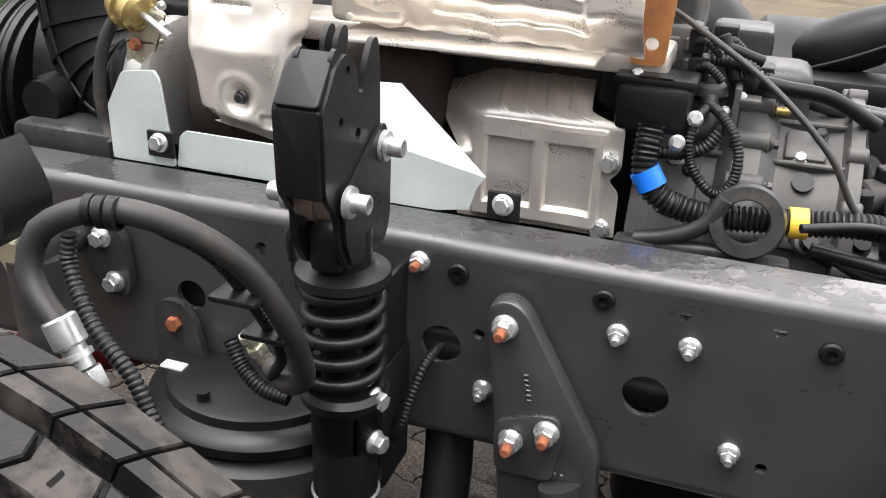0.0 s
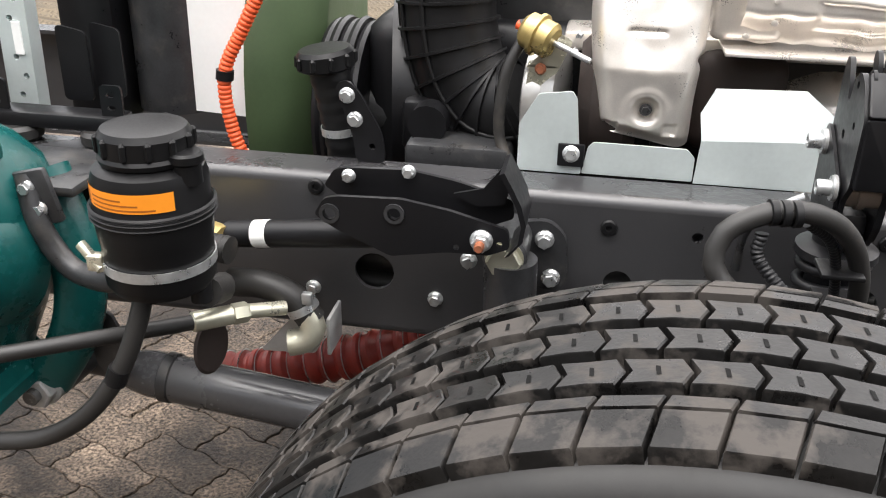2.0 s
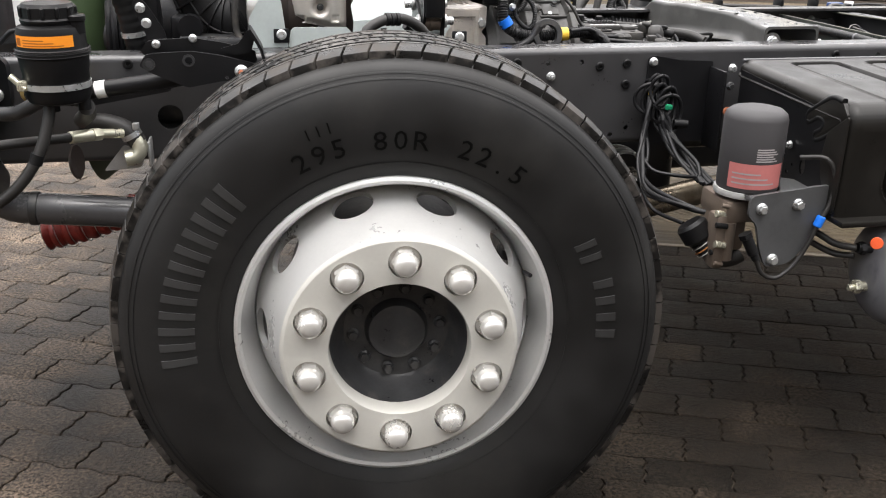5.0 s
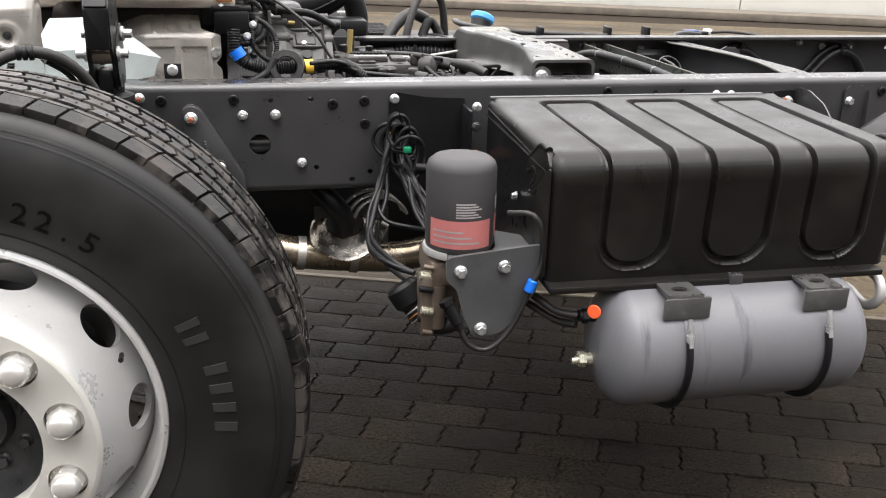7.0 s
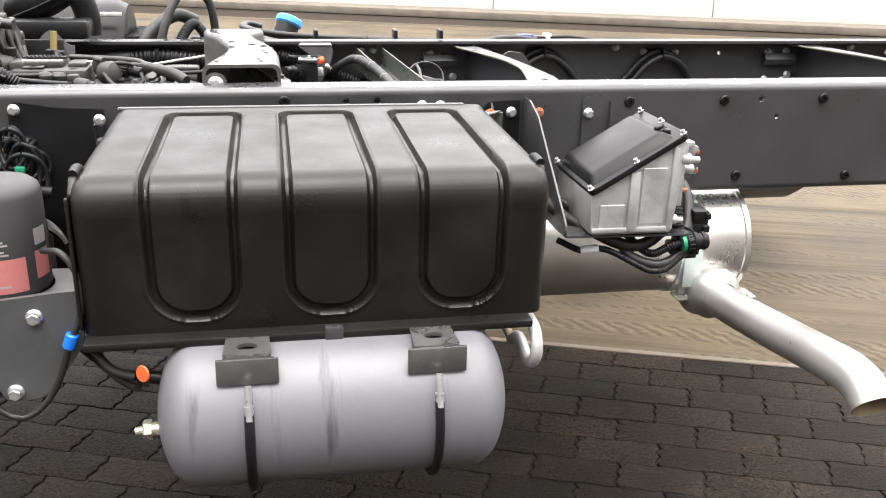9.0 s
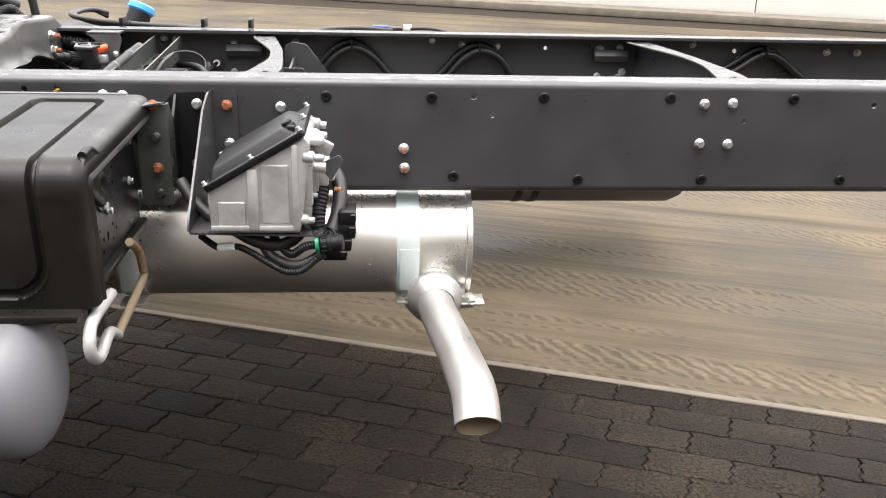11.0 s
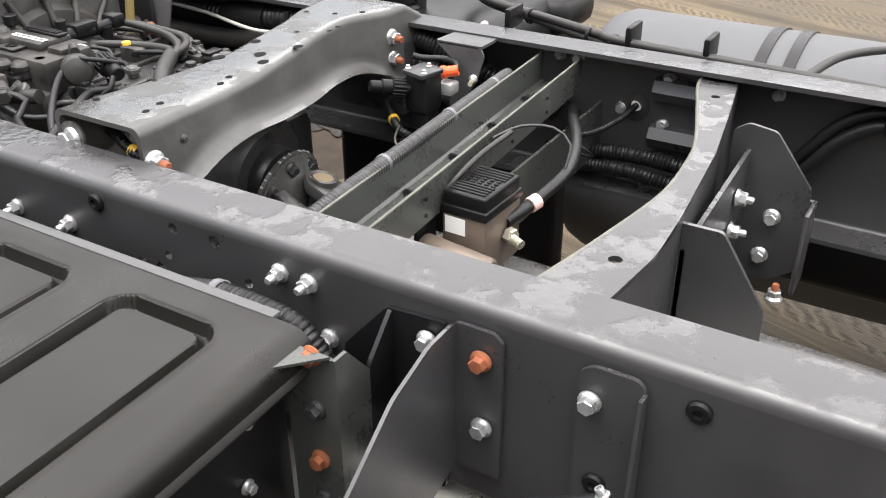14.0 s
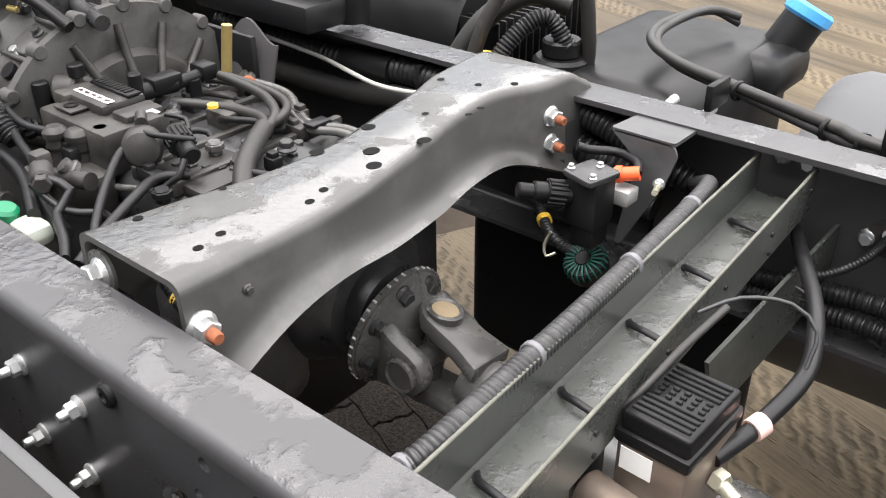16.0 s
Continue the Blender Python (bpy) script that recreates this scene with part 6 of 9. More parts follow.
def far_side():
    f = thing("fuel_tank", (2.35, 1.45, 0.14), "dark grey round fuel tank beyond the far rail", "fuel tank")
    L = 1.93
    R = 0.30
    part("shell", lathe([(0, .03), (R - .06, .03), (R - .015, .015), (R, .05), (R, L - .05), (R - .015, L - .015), (R - .06, L - .03), (0, L - .03)], axis((1.42, 1.42, 0.500), (1, 0, 0)), 64), TANK, f)
    for x in (1.84, 2.74):
        for d in (-.03, .03):
            part("strap", lathe([(R + .001, -.012), (R + .004, -.012), (R + .004, .012), (R + .001, .012)], axis((x + d, 1.42, .500), (1, 0, 0)), 64, cap=False), BLACK, f)
    s = part("sender", join(rod((2.27, 1.40, .81), (2.27, 1.40, .83), .04, 20), box((2.25, 1.39, .84), (.06, .05, .02), .005)), PLASTIC, f)
    part("blue_plug", box((2.20, 1.37, .845), (.06, .04, .025), .006), mat("navy_connector", (0.02, 0.05, 0.16), .4), s)
    part("white_plug", box((2.30, 1.42, .845), (.03, .03, .02), .004), WHITE, s)
    part("lead", tube([(2.24, 1.36, .84), (2.12, 1.25, .86), (2.0, 1.1, .87), (1.95, .95, .86)], .008, 8), HOSE, s)
    part("lead", tube([(2.3, 1.42, .84), (2.38, 1.35, .85), (2.46, 1.25, .84), (2.5, 1.1, .8)], .006, 8), HOSE, s)
    for x in (1.85, 2.73):
        part("hanger", box((x, 1.0, .68), (.07, .32, .05), .01), FRAME, f)
    a = thing("additive_tank", (1.22, 1.22, 0.30), "moulded black plastic additive tank with blue filler cap", "tank")
    part("body", join(box((1.175, 1.22, .60), (.33, .50, .50), .05, 4), box((1.30, 1.36, .80), (.15, .2, .09), .035, 3)), PLASTIC, a)
    n = part("filler_neck", rod((1.315, 1.40, .80), (1.350, 1.435, .885), .042, 28, .040, bevel=.004), PLASTIC, a)
    part("cap", rod((1.348, 1.433, .880), (1.358, 1.443, .905), .047, 32, bevel=.006), mat("light_blue_cap", (0.08, 0.36, 0.72), .35), n, "light blue filler cap")
    part("bracket", box((1.30, 0.93, .72), (.16, .20, .06), .01), BLACK, a)
    b = thing("coolant_hoses", (1.05, 0.95, 0.80), "looped black hoses with a yellow band beside the rail", "hoses")
    part("hose", tube([(0.95, 0.92, .80), (0.98, 0.95, .93), (1.03, 1.0, 1.02), (1.10, 1.04, 1.0), (1.12, 1.05, .90), (1.12, 1.05, .82)], .013, 10), HOSE, b)
    part("hose", tube([(1.0, 0.90, .78), (1.02, 0.94, .88), (1.06, 1.0, .93), (1.10, 1.02, .88)], .016, 10, ribs=.003, pitch=.007), LOOM, b)
    part("band", rod((1.006, .915, .84), (1.012, .925, .875), .019, 14), YELLOW, b, "yellow band")
    part("hose", tube([(0.88, 0.95, .80), (0.93, 1.0, .9), (1.0, 1.05, .95), (1.06, 1.08, .93)], .02, 10), HOSE, b)
    part("valve", join(rod((1.08, 1.03, .80), (1.08, 1.03, .86), .05, 20, bevel=.006), rod((1.08, 1.03, .86), (1.08, 1.03, .89), .035, 18, bevel=.004)), PLASTIC, b)
    part("bracket", box((1.0, .90, .74), (.25, .12, .05), .01), BLACK, b)
    c = thing("air_cleaner", (0.72, 1.1, 0.60), "large black air cleaner housing with a chrome latch", "air cleaner")
    part("drum", lathe([(0, 0), (.17, 0), (.185, .015), (.185, .30), (.17, .33), (0, .33)], axis((0.52, 1.18, .80), (1, 0, 0)), 40), PLASTIC, c)
    for i in range(14):
        part("rib", box((0.90, 1.03 + .022 * i, .84), (.09, .006, .10), .002), PLASTIC, c)
    part("latch", box((.80, 1.02, .955), (.10, .02, .012), .003), CHROME, c)
    part("elbow", tube([(.5, 1.18, .85), (.40, 1.2, .95), (.3, 1.25, 1.0), (.1, 1.3, 1.02)], .09, 20), PLASTIC, c)
    part("bracket", box((.7, .93, .72), (.3, .16, .06), .01), BLACK, c)
    g = thing("side_cable", (1.9, 0.9, 0.90), "black cable bundle clipped along the rail's outer side", "cable")
    for q in (0, 1):
        part("cable", tube([(1.255, 1.36, .885 - .012 * q), (1.215, 1.315, .90), (1.196 + .012 * q, 1.18, .905), (1.225 + .01 * q, 1.075, .905), (1.306, 1.013 + .006 * q, .90 - .008 * q), (1.424, .978 + .004 * q, .895 - .010 * q), (1.586, .918, .895 - .014 * q), (1.66, .89 + .008 * q, .895 - .014 * q), (2.0, .89 + .008 * q, .885 - .014 * q), (2.6, .90, .86 - .014 * q)], .0085 - .001 * q, 12), HOSE, g)
    for p in ((1.424, .978, .89), (1.575, .92, .888), (1.628, .90, .888)):
        part("tie", lathe([(.013, -.004), (.0155, -.003), (.0155, .003), (.013, .004)], axis(p, (1, -.35, 0)), 16, cap=False), PLASTIC, g)
    for x in (1.42, 1.66, 1.80):
        part("clip", box((x, .91, .905), (.012, .06, .04), .004), PLASTIC, g)
    for x in (1.38, 1.44):
        part("union", rod((x - .03, .90, .872), (x - .03, .925, .876), .008, 10), ZINC, g)
    h = thing("valve_hanger", (1.43, 0.79, 0.66), "grey strip bracket carrying a solenoid valve", "bracket")
    part("strip", join(plate(rounded([(1.362, .899), (1.452, .899), (1.460, .885), (1.448, .845), (1.392, .735), (1.382, .735), (1.404, .865)], .006), .004, XZ(.718)),
                       plate(rounded([(1.362, .718), (1.455, .718), (1.455, .842), (1.375, .842)], .006), .005, XY(.897))), SHEET, h, "light grey cut sheet bracket")
    bolt(h, "bolt", (1.440, .717, .842), (.3, -1, 0), .7)
    part("stud", rod((1.440, .72, .842), (1.448, .69, .842), .0042, 10), PALE, h)
    part("cap_block", plate(rounded([(1.355, .615), (1.405, .600), (1.418, .655), (1.368, .668)], .006), .008, XY(.868), bevel=.0015), IRON, h)
    for q in ((1.362, .625), (1.40, .615), (1.388, .652)):
        bolt(h, "bolt", (*q, .876), (0, 0, 1), .45)
    v = part("solenoid", join(box((1.386, .636, .835), (.046, .05, .066), .005), box((1.386, .64, .795), (.036, .04, .05), .005), rod((1.368, .618, .842), (1.335, .580, .852), .0135, 18, bevel=.002), rod((1.340, .586, .850), (1.322, .565, .855), .0105, 16, bevel=.002)), PLASTIC, h)
    for i in range(16):
        a = radians(22.5 * i)
        u0, w0 = Vector((.75, -.65, 0)).normalized(), Vector((.2, .22, .95)).normalized()
        q = Vector((1.354, .602, .846)) + (u0 * math.cos(a) + w0 * math.sin(a)) * .0165
        part("grip", tube([q - Vector((.33, .38, -.1)) * .022, q + Vector((.33, .38, -.1)) * .022], .0024, 6), PLASTIC, v)
    part("collar_ring", rod((1.362, .611, .844), (1.347, .594, .848), .0165, 20), PLASTIC, v)
    part("red_union", join(rod((1.398, .672, .860), (1.428, .684, .866), .0095, 14), rod((1.40, .673, .8605), (1.408, .676, .862), .0115, 14)), ORANGE, v, "orange-red union")
    part("white_block", box((1.412, .675, .835), (.03, .03, .022), .004), CAST, v)
    part("lead", tube([(1.425, .683, .866), (1.415, .70, .872), (1.375, .72, .868), (1.345, .70, .87), (1.33, .69, .875)], .006, 10), LOOM, v)
    # round filter with green fins round its face
    kc, kn = Vector((1.382, .640, .742)), Vector((-.1, -.55, .83)).normalized()
    part("ribbed_knob", lathe([(.0, -.03), (.026, -.03), (.029, -.024), (.029, -.004), (.026, .0), (.012, .0), (.010, .004), (.0, .004)], axis(kc, kn), 28), PLASTIC, v)
    for i in range(22):
        a = radians(360 / 22 * i)
        u0 = kn.orthogonal().normalized()
        w0 = kn.cross(u0)
        d0 = u0 * math.cos(a) + w0 * math.sin(a)
        part("fin", tube([kc + d0 * .012 + kn * .003, kc + d0 * .027 + kn * .001, kc + d0 * .0305 - kn * .010], .0012, 6), TEALFIN, v)
    part("loom", tube([(1.375, .665, .735), (1.34, .68, .72), (1.30, .69, .725), (1.26, .72, .735), (1.22, .76, .75)], .0085, 12, ribs=.0016, pitch=.006), LOOM, v)
    part("cable_tie", tube([(1.30, .685, .735), (1.293, .68, .715), (1.30, .675, .70), (1.31, .685, .705)], .0022, 6), PALE, v)
    part("yellow_ring", rod((1.272, .712, .730), (1.264, .718, .732), .011, 12), YELLOW, v, "yellow tape ring")
    k = thing("black_panel_tank", (1.35, 1.0, 0.22), "black panel of a tank hanging below the far rail", "tank")
    part("panel", join(box((1.26, .93, .47), (.56, .05, .36), .03, 3), box((1.35, .88, .68), (.42, .02, .10), .006)), BLACK, k)
    part("panel", box((2.2, .93, .57), (.7, .05, .16), .03, 3), BLACK, k)


far_side()


# ---- steering gear, fluid reservoir and lines ----


def steering_gear():
    t = thing("steering_gear", (-0.94, -0.25, 0.62), "teal painted cast steering gear box", "steering gear")
    c = Vector((-0.930, -0.305, 0.852))
    a = Vector((0.02, -1, 0.10)).normalized()
    # a rounded case that swells round the sector shaft and narrows to its flange below
    def shell(rows, seg=32):
        bm, loops = bmesh.new(), []
        for z, x0, x1, y0, y1, p in rows:
            cx, cy, hx, hy = (x0 + x1) / 2, (y0 + y1) / 2, (x1 - x0) / 2, (y1 - y0) / 2
            loop = []
            for k in range(seg):
                b = 2 * math.pi * k / seg
                cc, ss = math.cos(b), math.sin(b)
                q = (abs(cc) ** p + abs(ss) ** p) ** (-1 / p)
                loop.append(bm.verts.new((cx + hx * q * cc, cy + hy * q * ss, z)))
            loops.append(loop)
        for lo, hi in zip(loops, loops[1:]):
            for k in range(seg):
                bm.faces.new((lo[k], lo[(k + 1) % seg], hi[(k + 1) % seg], hi[k]))
        bm.faces.new(loops[0])
        bm.faces.new(loops[-1])
        return done(bm)

    g = part("gear_housing", shell([(.660, -1.045, -.905, -.315, -.13, 5), (.690, -1.055, -.895, -.32, -.12, 5), (.73, -1.065, -.875, -.322, -.11, 4), (.78, -1.070, -.855, -.315, -.10, 3.6), (.84, -1.075, -.832, -.300, -.09, 3.4), (.90, -1.075, -.830, -.288, -.09, 3.4), (.95, -1.070, -.845, -.285, -.10, 3.6), (.985, -1.06, -.875, -.285, -.12, 4), (1.005, -1.045, -.90, -.28, -.14, 4), (1.012, -1.03, -.915, -.27, -.16, 4)], 48), TEAL, t, smooth=50)
    part("shaft_boss", lathe([(.118, -.115), (.110, -.075), (.100, -.045), (.092, -.025), (.087, -.012), (.082, -.004)], axis(c + a * 0.022, a), 48, cap=False), TEAL, t)
    part("cover", lathe([(0.0, 0.002), (0.010, .002), (.011, .004), (.013, .002), (0.054, 0.002), (0.0555, 0.0), (0.0575, 0.0), (0.059, 0.003), (0.069, 0.003), (0.077, -.002), (0.082, -.008)], axis(c + a * 0.022, a), 48), TEAL, t, "round teal cover")
    # flat black ring laid over the groove, painting the shade in it
    part("groove_shade_ring", lathe([(0.0555, 0.0025), (0.0572, 0.0025)], axis(c + a * 0.0222, a), 48, cap=False), BLACK, t)
    part("side_tube", rod((-1.19, -0.21, 0.975), (-1.04, -0.21, 0.975), 0.034, 24, bevel=.004), TEAL, t)
    for p, q in (((-1.0, -0.25, 1.018), (.055, .09, .03)), ((-0.915, -0.24, 1.005), (.05, .08, .03)), ((-.875, -.24, .985), (.045, .07, .03)), ((-1.07, -.27, .965), (.03, .06, .05))):
        part("boss", box(p, q, 0.010, 3), TEAL, g)
    for p in ((-.86, -.292, .955), (-.90, -.30, .985), (-1.05, -.302, .985), (-.985, -.305, 1.0)):
        part("lug", rod(p, (p[0], p[1] + .03, p[2]), .015, 16, bevel=.003), TEAL, g)
    foot = part("foot", shell([(.628, -1.055, -.885, -.325, -.13, 7), (.646, -1.055, -.885, -.325, -.13, 7), (.648, -1.05, -.89, -.32, -.13, 7), (.668, -1.045, -.90, -.318, -.13, 6)], 40), TEAL, t)
    for x in (-1.035, -.99, -.945, -.90):
        part("foot_bolt", hexa(0.012, 0, 0.012, axis((x, -0.305, 0.628), (0, 0, -1))), TEAL, foot)
        part("bolt_seat", rod((x, -.31, .650), (x, -.31, .664), .013, 14, bevel=.002), TEAL, foot)
    for i in range(9):
        part("raised_mark", box((-1.012 + .0015 * (i % 2), -0.3085, 0.952 - .024 * i), (0.012, 0.006, 0.006 + .006 * (i % 3)), .0015), TEAL, g)
    for i in range(4):
        part("raised_mark", box((-.985, -.3225, .742 - .013 * i), (.012, .004, .006), .001), TEAL, g)
    part("drop_arm", tube([(-0.86, -0.13, 0.93), (-0.818, -0.15, 0.83), (-0.815, -0.16, 0.75), (-0.84, -0.165, 0.68), (-0.888, -0.165, 0.606)], 0.036, 18, flat=.55), TEAL, t, "curved teal drop arm")
    part("ball_pin", join(rod((-0.893, -0.12, .604), (-.893, -.178, .604), .030, 24, bevel=.004), hexa(0.026, 0, .016, axis((-.893, -.178, .604), (0, -1, 0)))), CAST, t, "plated castle nut")
    part("pin_end", rod((-.893, -.193, .604), (-.893, -.205, .604), .012, 14, bevel=.001), GREASY, t)
    part("inlet_cap", join(rod((-0.985, -.25, 1.02), (-0.985, -.25, 1.035), .014, 14), hexa(.015, 0, .010, axis((-.985, -.25, 1.033), (0, 0, 1)))), TEAL, t)
    part("union", join(hexa(0.021, 0, .022, axis((-0.985, -.30, 1.0), (.0, -1, .1))), rod((-0.985, -.32, 1.0), (-.985, -.345, 1.0), .014, 14)), CAST, t)
    h = thing("steering_hose", (-0.8, -0.34, 0.76), "plated steel pipe joined to black hydraulic hose", "hose")
    part("pipe", tube([(-0.985, -.345, 1.0), (-1.005, -.368, .985), (-1.022, -.37, .952), (-1.035, -.37, .88), (-1.04, -.37, .833), (-1.0, -.37, .775), (-.955, -.37, .758), (-.915, -.37, .76)], .0080, 14), PALE, h)
    part("crimp", join(rod((-.925, -.37, .759), (-.908, -.37, .762), .0105, 14), rod((-.908, -.37, .762), (-.866, -.37, .771), .0125, 18, bevel=.002)), ZINC, h)
    part("hose", tube([(-.868, -.37, .770), (-.80, -.355, .782), (-.72, -.30, .78), (-.64, -.23, .77), (-.612, -.205, .768)], .0105, 12), HOSE, h)
    part("crimp", join(rod((-.625, -.215, .768), (-.585, -.175, .763), .0135, 18, bevel=.002), hexa(.0145, 0, .022, axis((-.585, -.175, .763), (.7, .65, -.09))), rod((-.57, -.162, .762), (-.53, -.125, .752), .0105, 14)), PALE, h)
    part("hose", tube([(-.985, -.30, .628), (-.92, -.335, .632), (-.839, -.345, .643), (-.77, -.345, .66), (-.71, -.34, .70), (-.665, -.33, .76), (-.642, -.315, .82), (-.632, -.30, .87)], .0118, 12), HOSE, h)
    part("hose_tie", rod((-.672, -.332, .745), (-.664, -.33, .765), .0135, 12), PLASTIC, h)
    b = thing("hose_bracket", (-.53, -.09, .66), "zinc plated bracket with hose elbow and clamp", "bracket")
    part("sheet", join(plate(rounded([(-.585, .655), (-.50, .66), (-.485, .70), (-.535, .715)], .008), .004, XZ(-.088)), box((-.48, -.06, .69), (.006, .06, .06), .002)), CAST, b)
    part("elbow", tube([(-.62, -.09, .765), (-.57, -.10, .772), (-.525, -.10, .755), (-.50, -.10, .722)], .021, 14), HOSE, b)
    part("elbow", tube([(-.51, -.10, .74), (-.497, -.105, .715), (-.507, -.11, .695), (-.53, -.115, .69)], .019, 14), PALE, b)
    part("clamp", join(lathe([(.0225, -.006), (.0235, -.006), (.0235, .006), (.0225, .006)], axis((-.513, -.10, .742), (.5, 0, -1)), 20, cap=False), box((-.50, -.115, .765), (.015, .012, .018), .003)), ZINC, b)
    bolt(b, "bolt", (-.525, -.09, .688), (0, -1, 0), .8)


steering_gear()


def fluid_reservoir():
    x, y = -0.618, -0.285
    t = thing("fluid_reservoir", (x, y, 0.85), "black plastic steering fluid reservoir with orange label", "reservoir")
    up = axis((x, y, 0), (0, 0, 1))
    part("bottle", lathe([(0.05, .862), (.062, .866), (.068, .876), (.068, .925), (.0695, .928), (.072, .955), (.075, .957), (.075, .966), (.072, .968), (.070, .975), (.070, 1.0), (.066, 1.012), (.055, 1.018), (.045, 1.02), (0, 1.02)], up, 48), PLASTIC, t)
    for z in (.958, .964, .970):
        part("ridge", lathe([(.0735, z - .002), (.0765, z), (.0735, z + .002)], up, 48, cap=False), PLASTIC, t)
    cap = lathe([(.050, 1.018), (.056, 1.020), (.058, 1.026), (.055, 1.03), (.055, 1.05), (.050, 1.057), (.035, 1.059), (0, 1.0575)], up, 40)
    c = part("screw_cap", cap, PLASTIC, t, "knurled black screw cap")
    for i in range(12):
        a = radians(30 * i)
        part("grip", box((x + .055 * math.cos(a), y + .055 * math.sin(a), 1.041), (.008, .010, .022), .003, 1), PLASTIC, c)
    part("vent_cap", join(rod((x + .056, y - .015, 1.0), (x + .056, y - .015, 1.03), .018, 18), rod((x + .056, y - .015, 1.022), (x + .056, y - .015, 1.036), .021, 18, bevel=.003)), PLASTIC, t)

    def wrap(r, a0, a1, z0, z1):
        bm = bmesh.new()
        n = max(3, int(abs(a1 - a0) / 4))
        lo, hi = [], []
        for i in range(n + 1):
            a = radians(a0 + (a1 - a0) * i / n)
            lo.append(bm.verts.new((x + r * math.sin(a), y - r * math.cos(a), z0)))
            hi.append(bm.verts.new((x + r * math.sin(a), y - r * math.cos(a), z1)))
        for i in range(n):
            bm.faces.new((lo[i], lo[i + 1], hi[i + 1], hi[i]))
        return done(bm)

    lb = part("label", wrap(.0708, -62, 48, .978, 1.0), LABEL_O, t, "orange warning label")
    for i in range(3):
        part("print_bar", wrap(.0712, -40, 30 - 16 * i, .9805 + .0052 * i, .9825 + .0052 * i), mat("label_brown", (.35, .10, .01), .5) if "label_brown" not in bpy.data.materials else bpy.data.materials["label_brown"], lb)
    part("print_bar", wrap(.0712, -58, -46, .981, .995), bpy.data.materials["label_brown"], lb)
    s = part("band_clamp", lathe([(.0685, .893), (.0702, .893), (.0702, .905), (.0685, .905)], up, 48, cap=False), ZINC, t, "steel band clamp")
    part("clamp_screw", join(box((x - .062, y - .04, .902), (.022, .018, .02), .003), rod((x - .085, y - .035, .92), (x - .055, y - .045, .895), .007, 10)), PALE, s)
    part("outlet", rod((x - .012, y - .015, .866), (x - .012, y - .015, .845), .0135, 14), PLASTIC, t)
    part("outlet", rod((x + .05, y, .872), (x + .05, y, .845), .014, 14), PLASTIC, t)
    part("side_outlet", tube([(x + .05, y + .02, .845), (x + .04, y + .08, .82), (x + .01, y + .15, .79)], .018, 12), HOSE, t)
    t.scale = (0.93, 0.93, 1.0)
    p = thing("steering_pipe", (-0.76, -0.21, 0.80), "grey painted steel pipe with bolted flange strip", "pipe")
    part("pipe", tube([(-.835, -.20, .95), (-.82, -.215, .90), (-.805, -.215, .86), (-.775, -.22, .83), (-.72, -.235, .828), (-.675, -.25, .85), (-.65, -.26, .862)], .0150, 14), IRON, p)
    part("strip", box((-.822, -.205, .922), (.055, .012, .075), .008, 2, Matrix.Translation((-.822, -.205, .922)) @ Matrix.Rotation(radians(-14), 4, "Y") @ Matrix.Translation((.822, .205, -.922))), IRON, p)
    for q in ((-.828, -.212, .938), (-.814, -.213, .91)):
        bolt(p, "bolt", q, (0, -1, 0), .9)
    part("union", join(rod((-.70, -.06, .835), (-.62, -.10, .835), .02, 14), rod((-.735, -.04, .835), (-.72, -.05, .835), .024, 14)), GOLD, p)
    part("hose", tube([(-.72, -.08, .84), (-.66, -.12, .838), (-.60, -.13, .835)], .02, 12, ribs=.003, pitch=.009), HOSE, p)


fluid_reservoir()


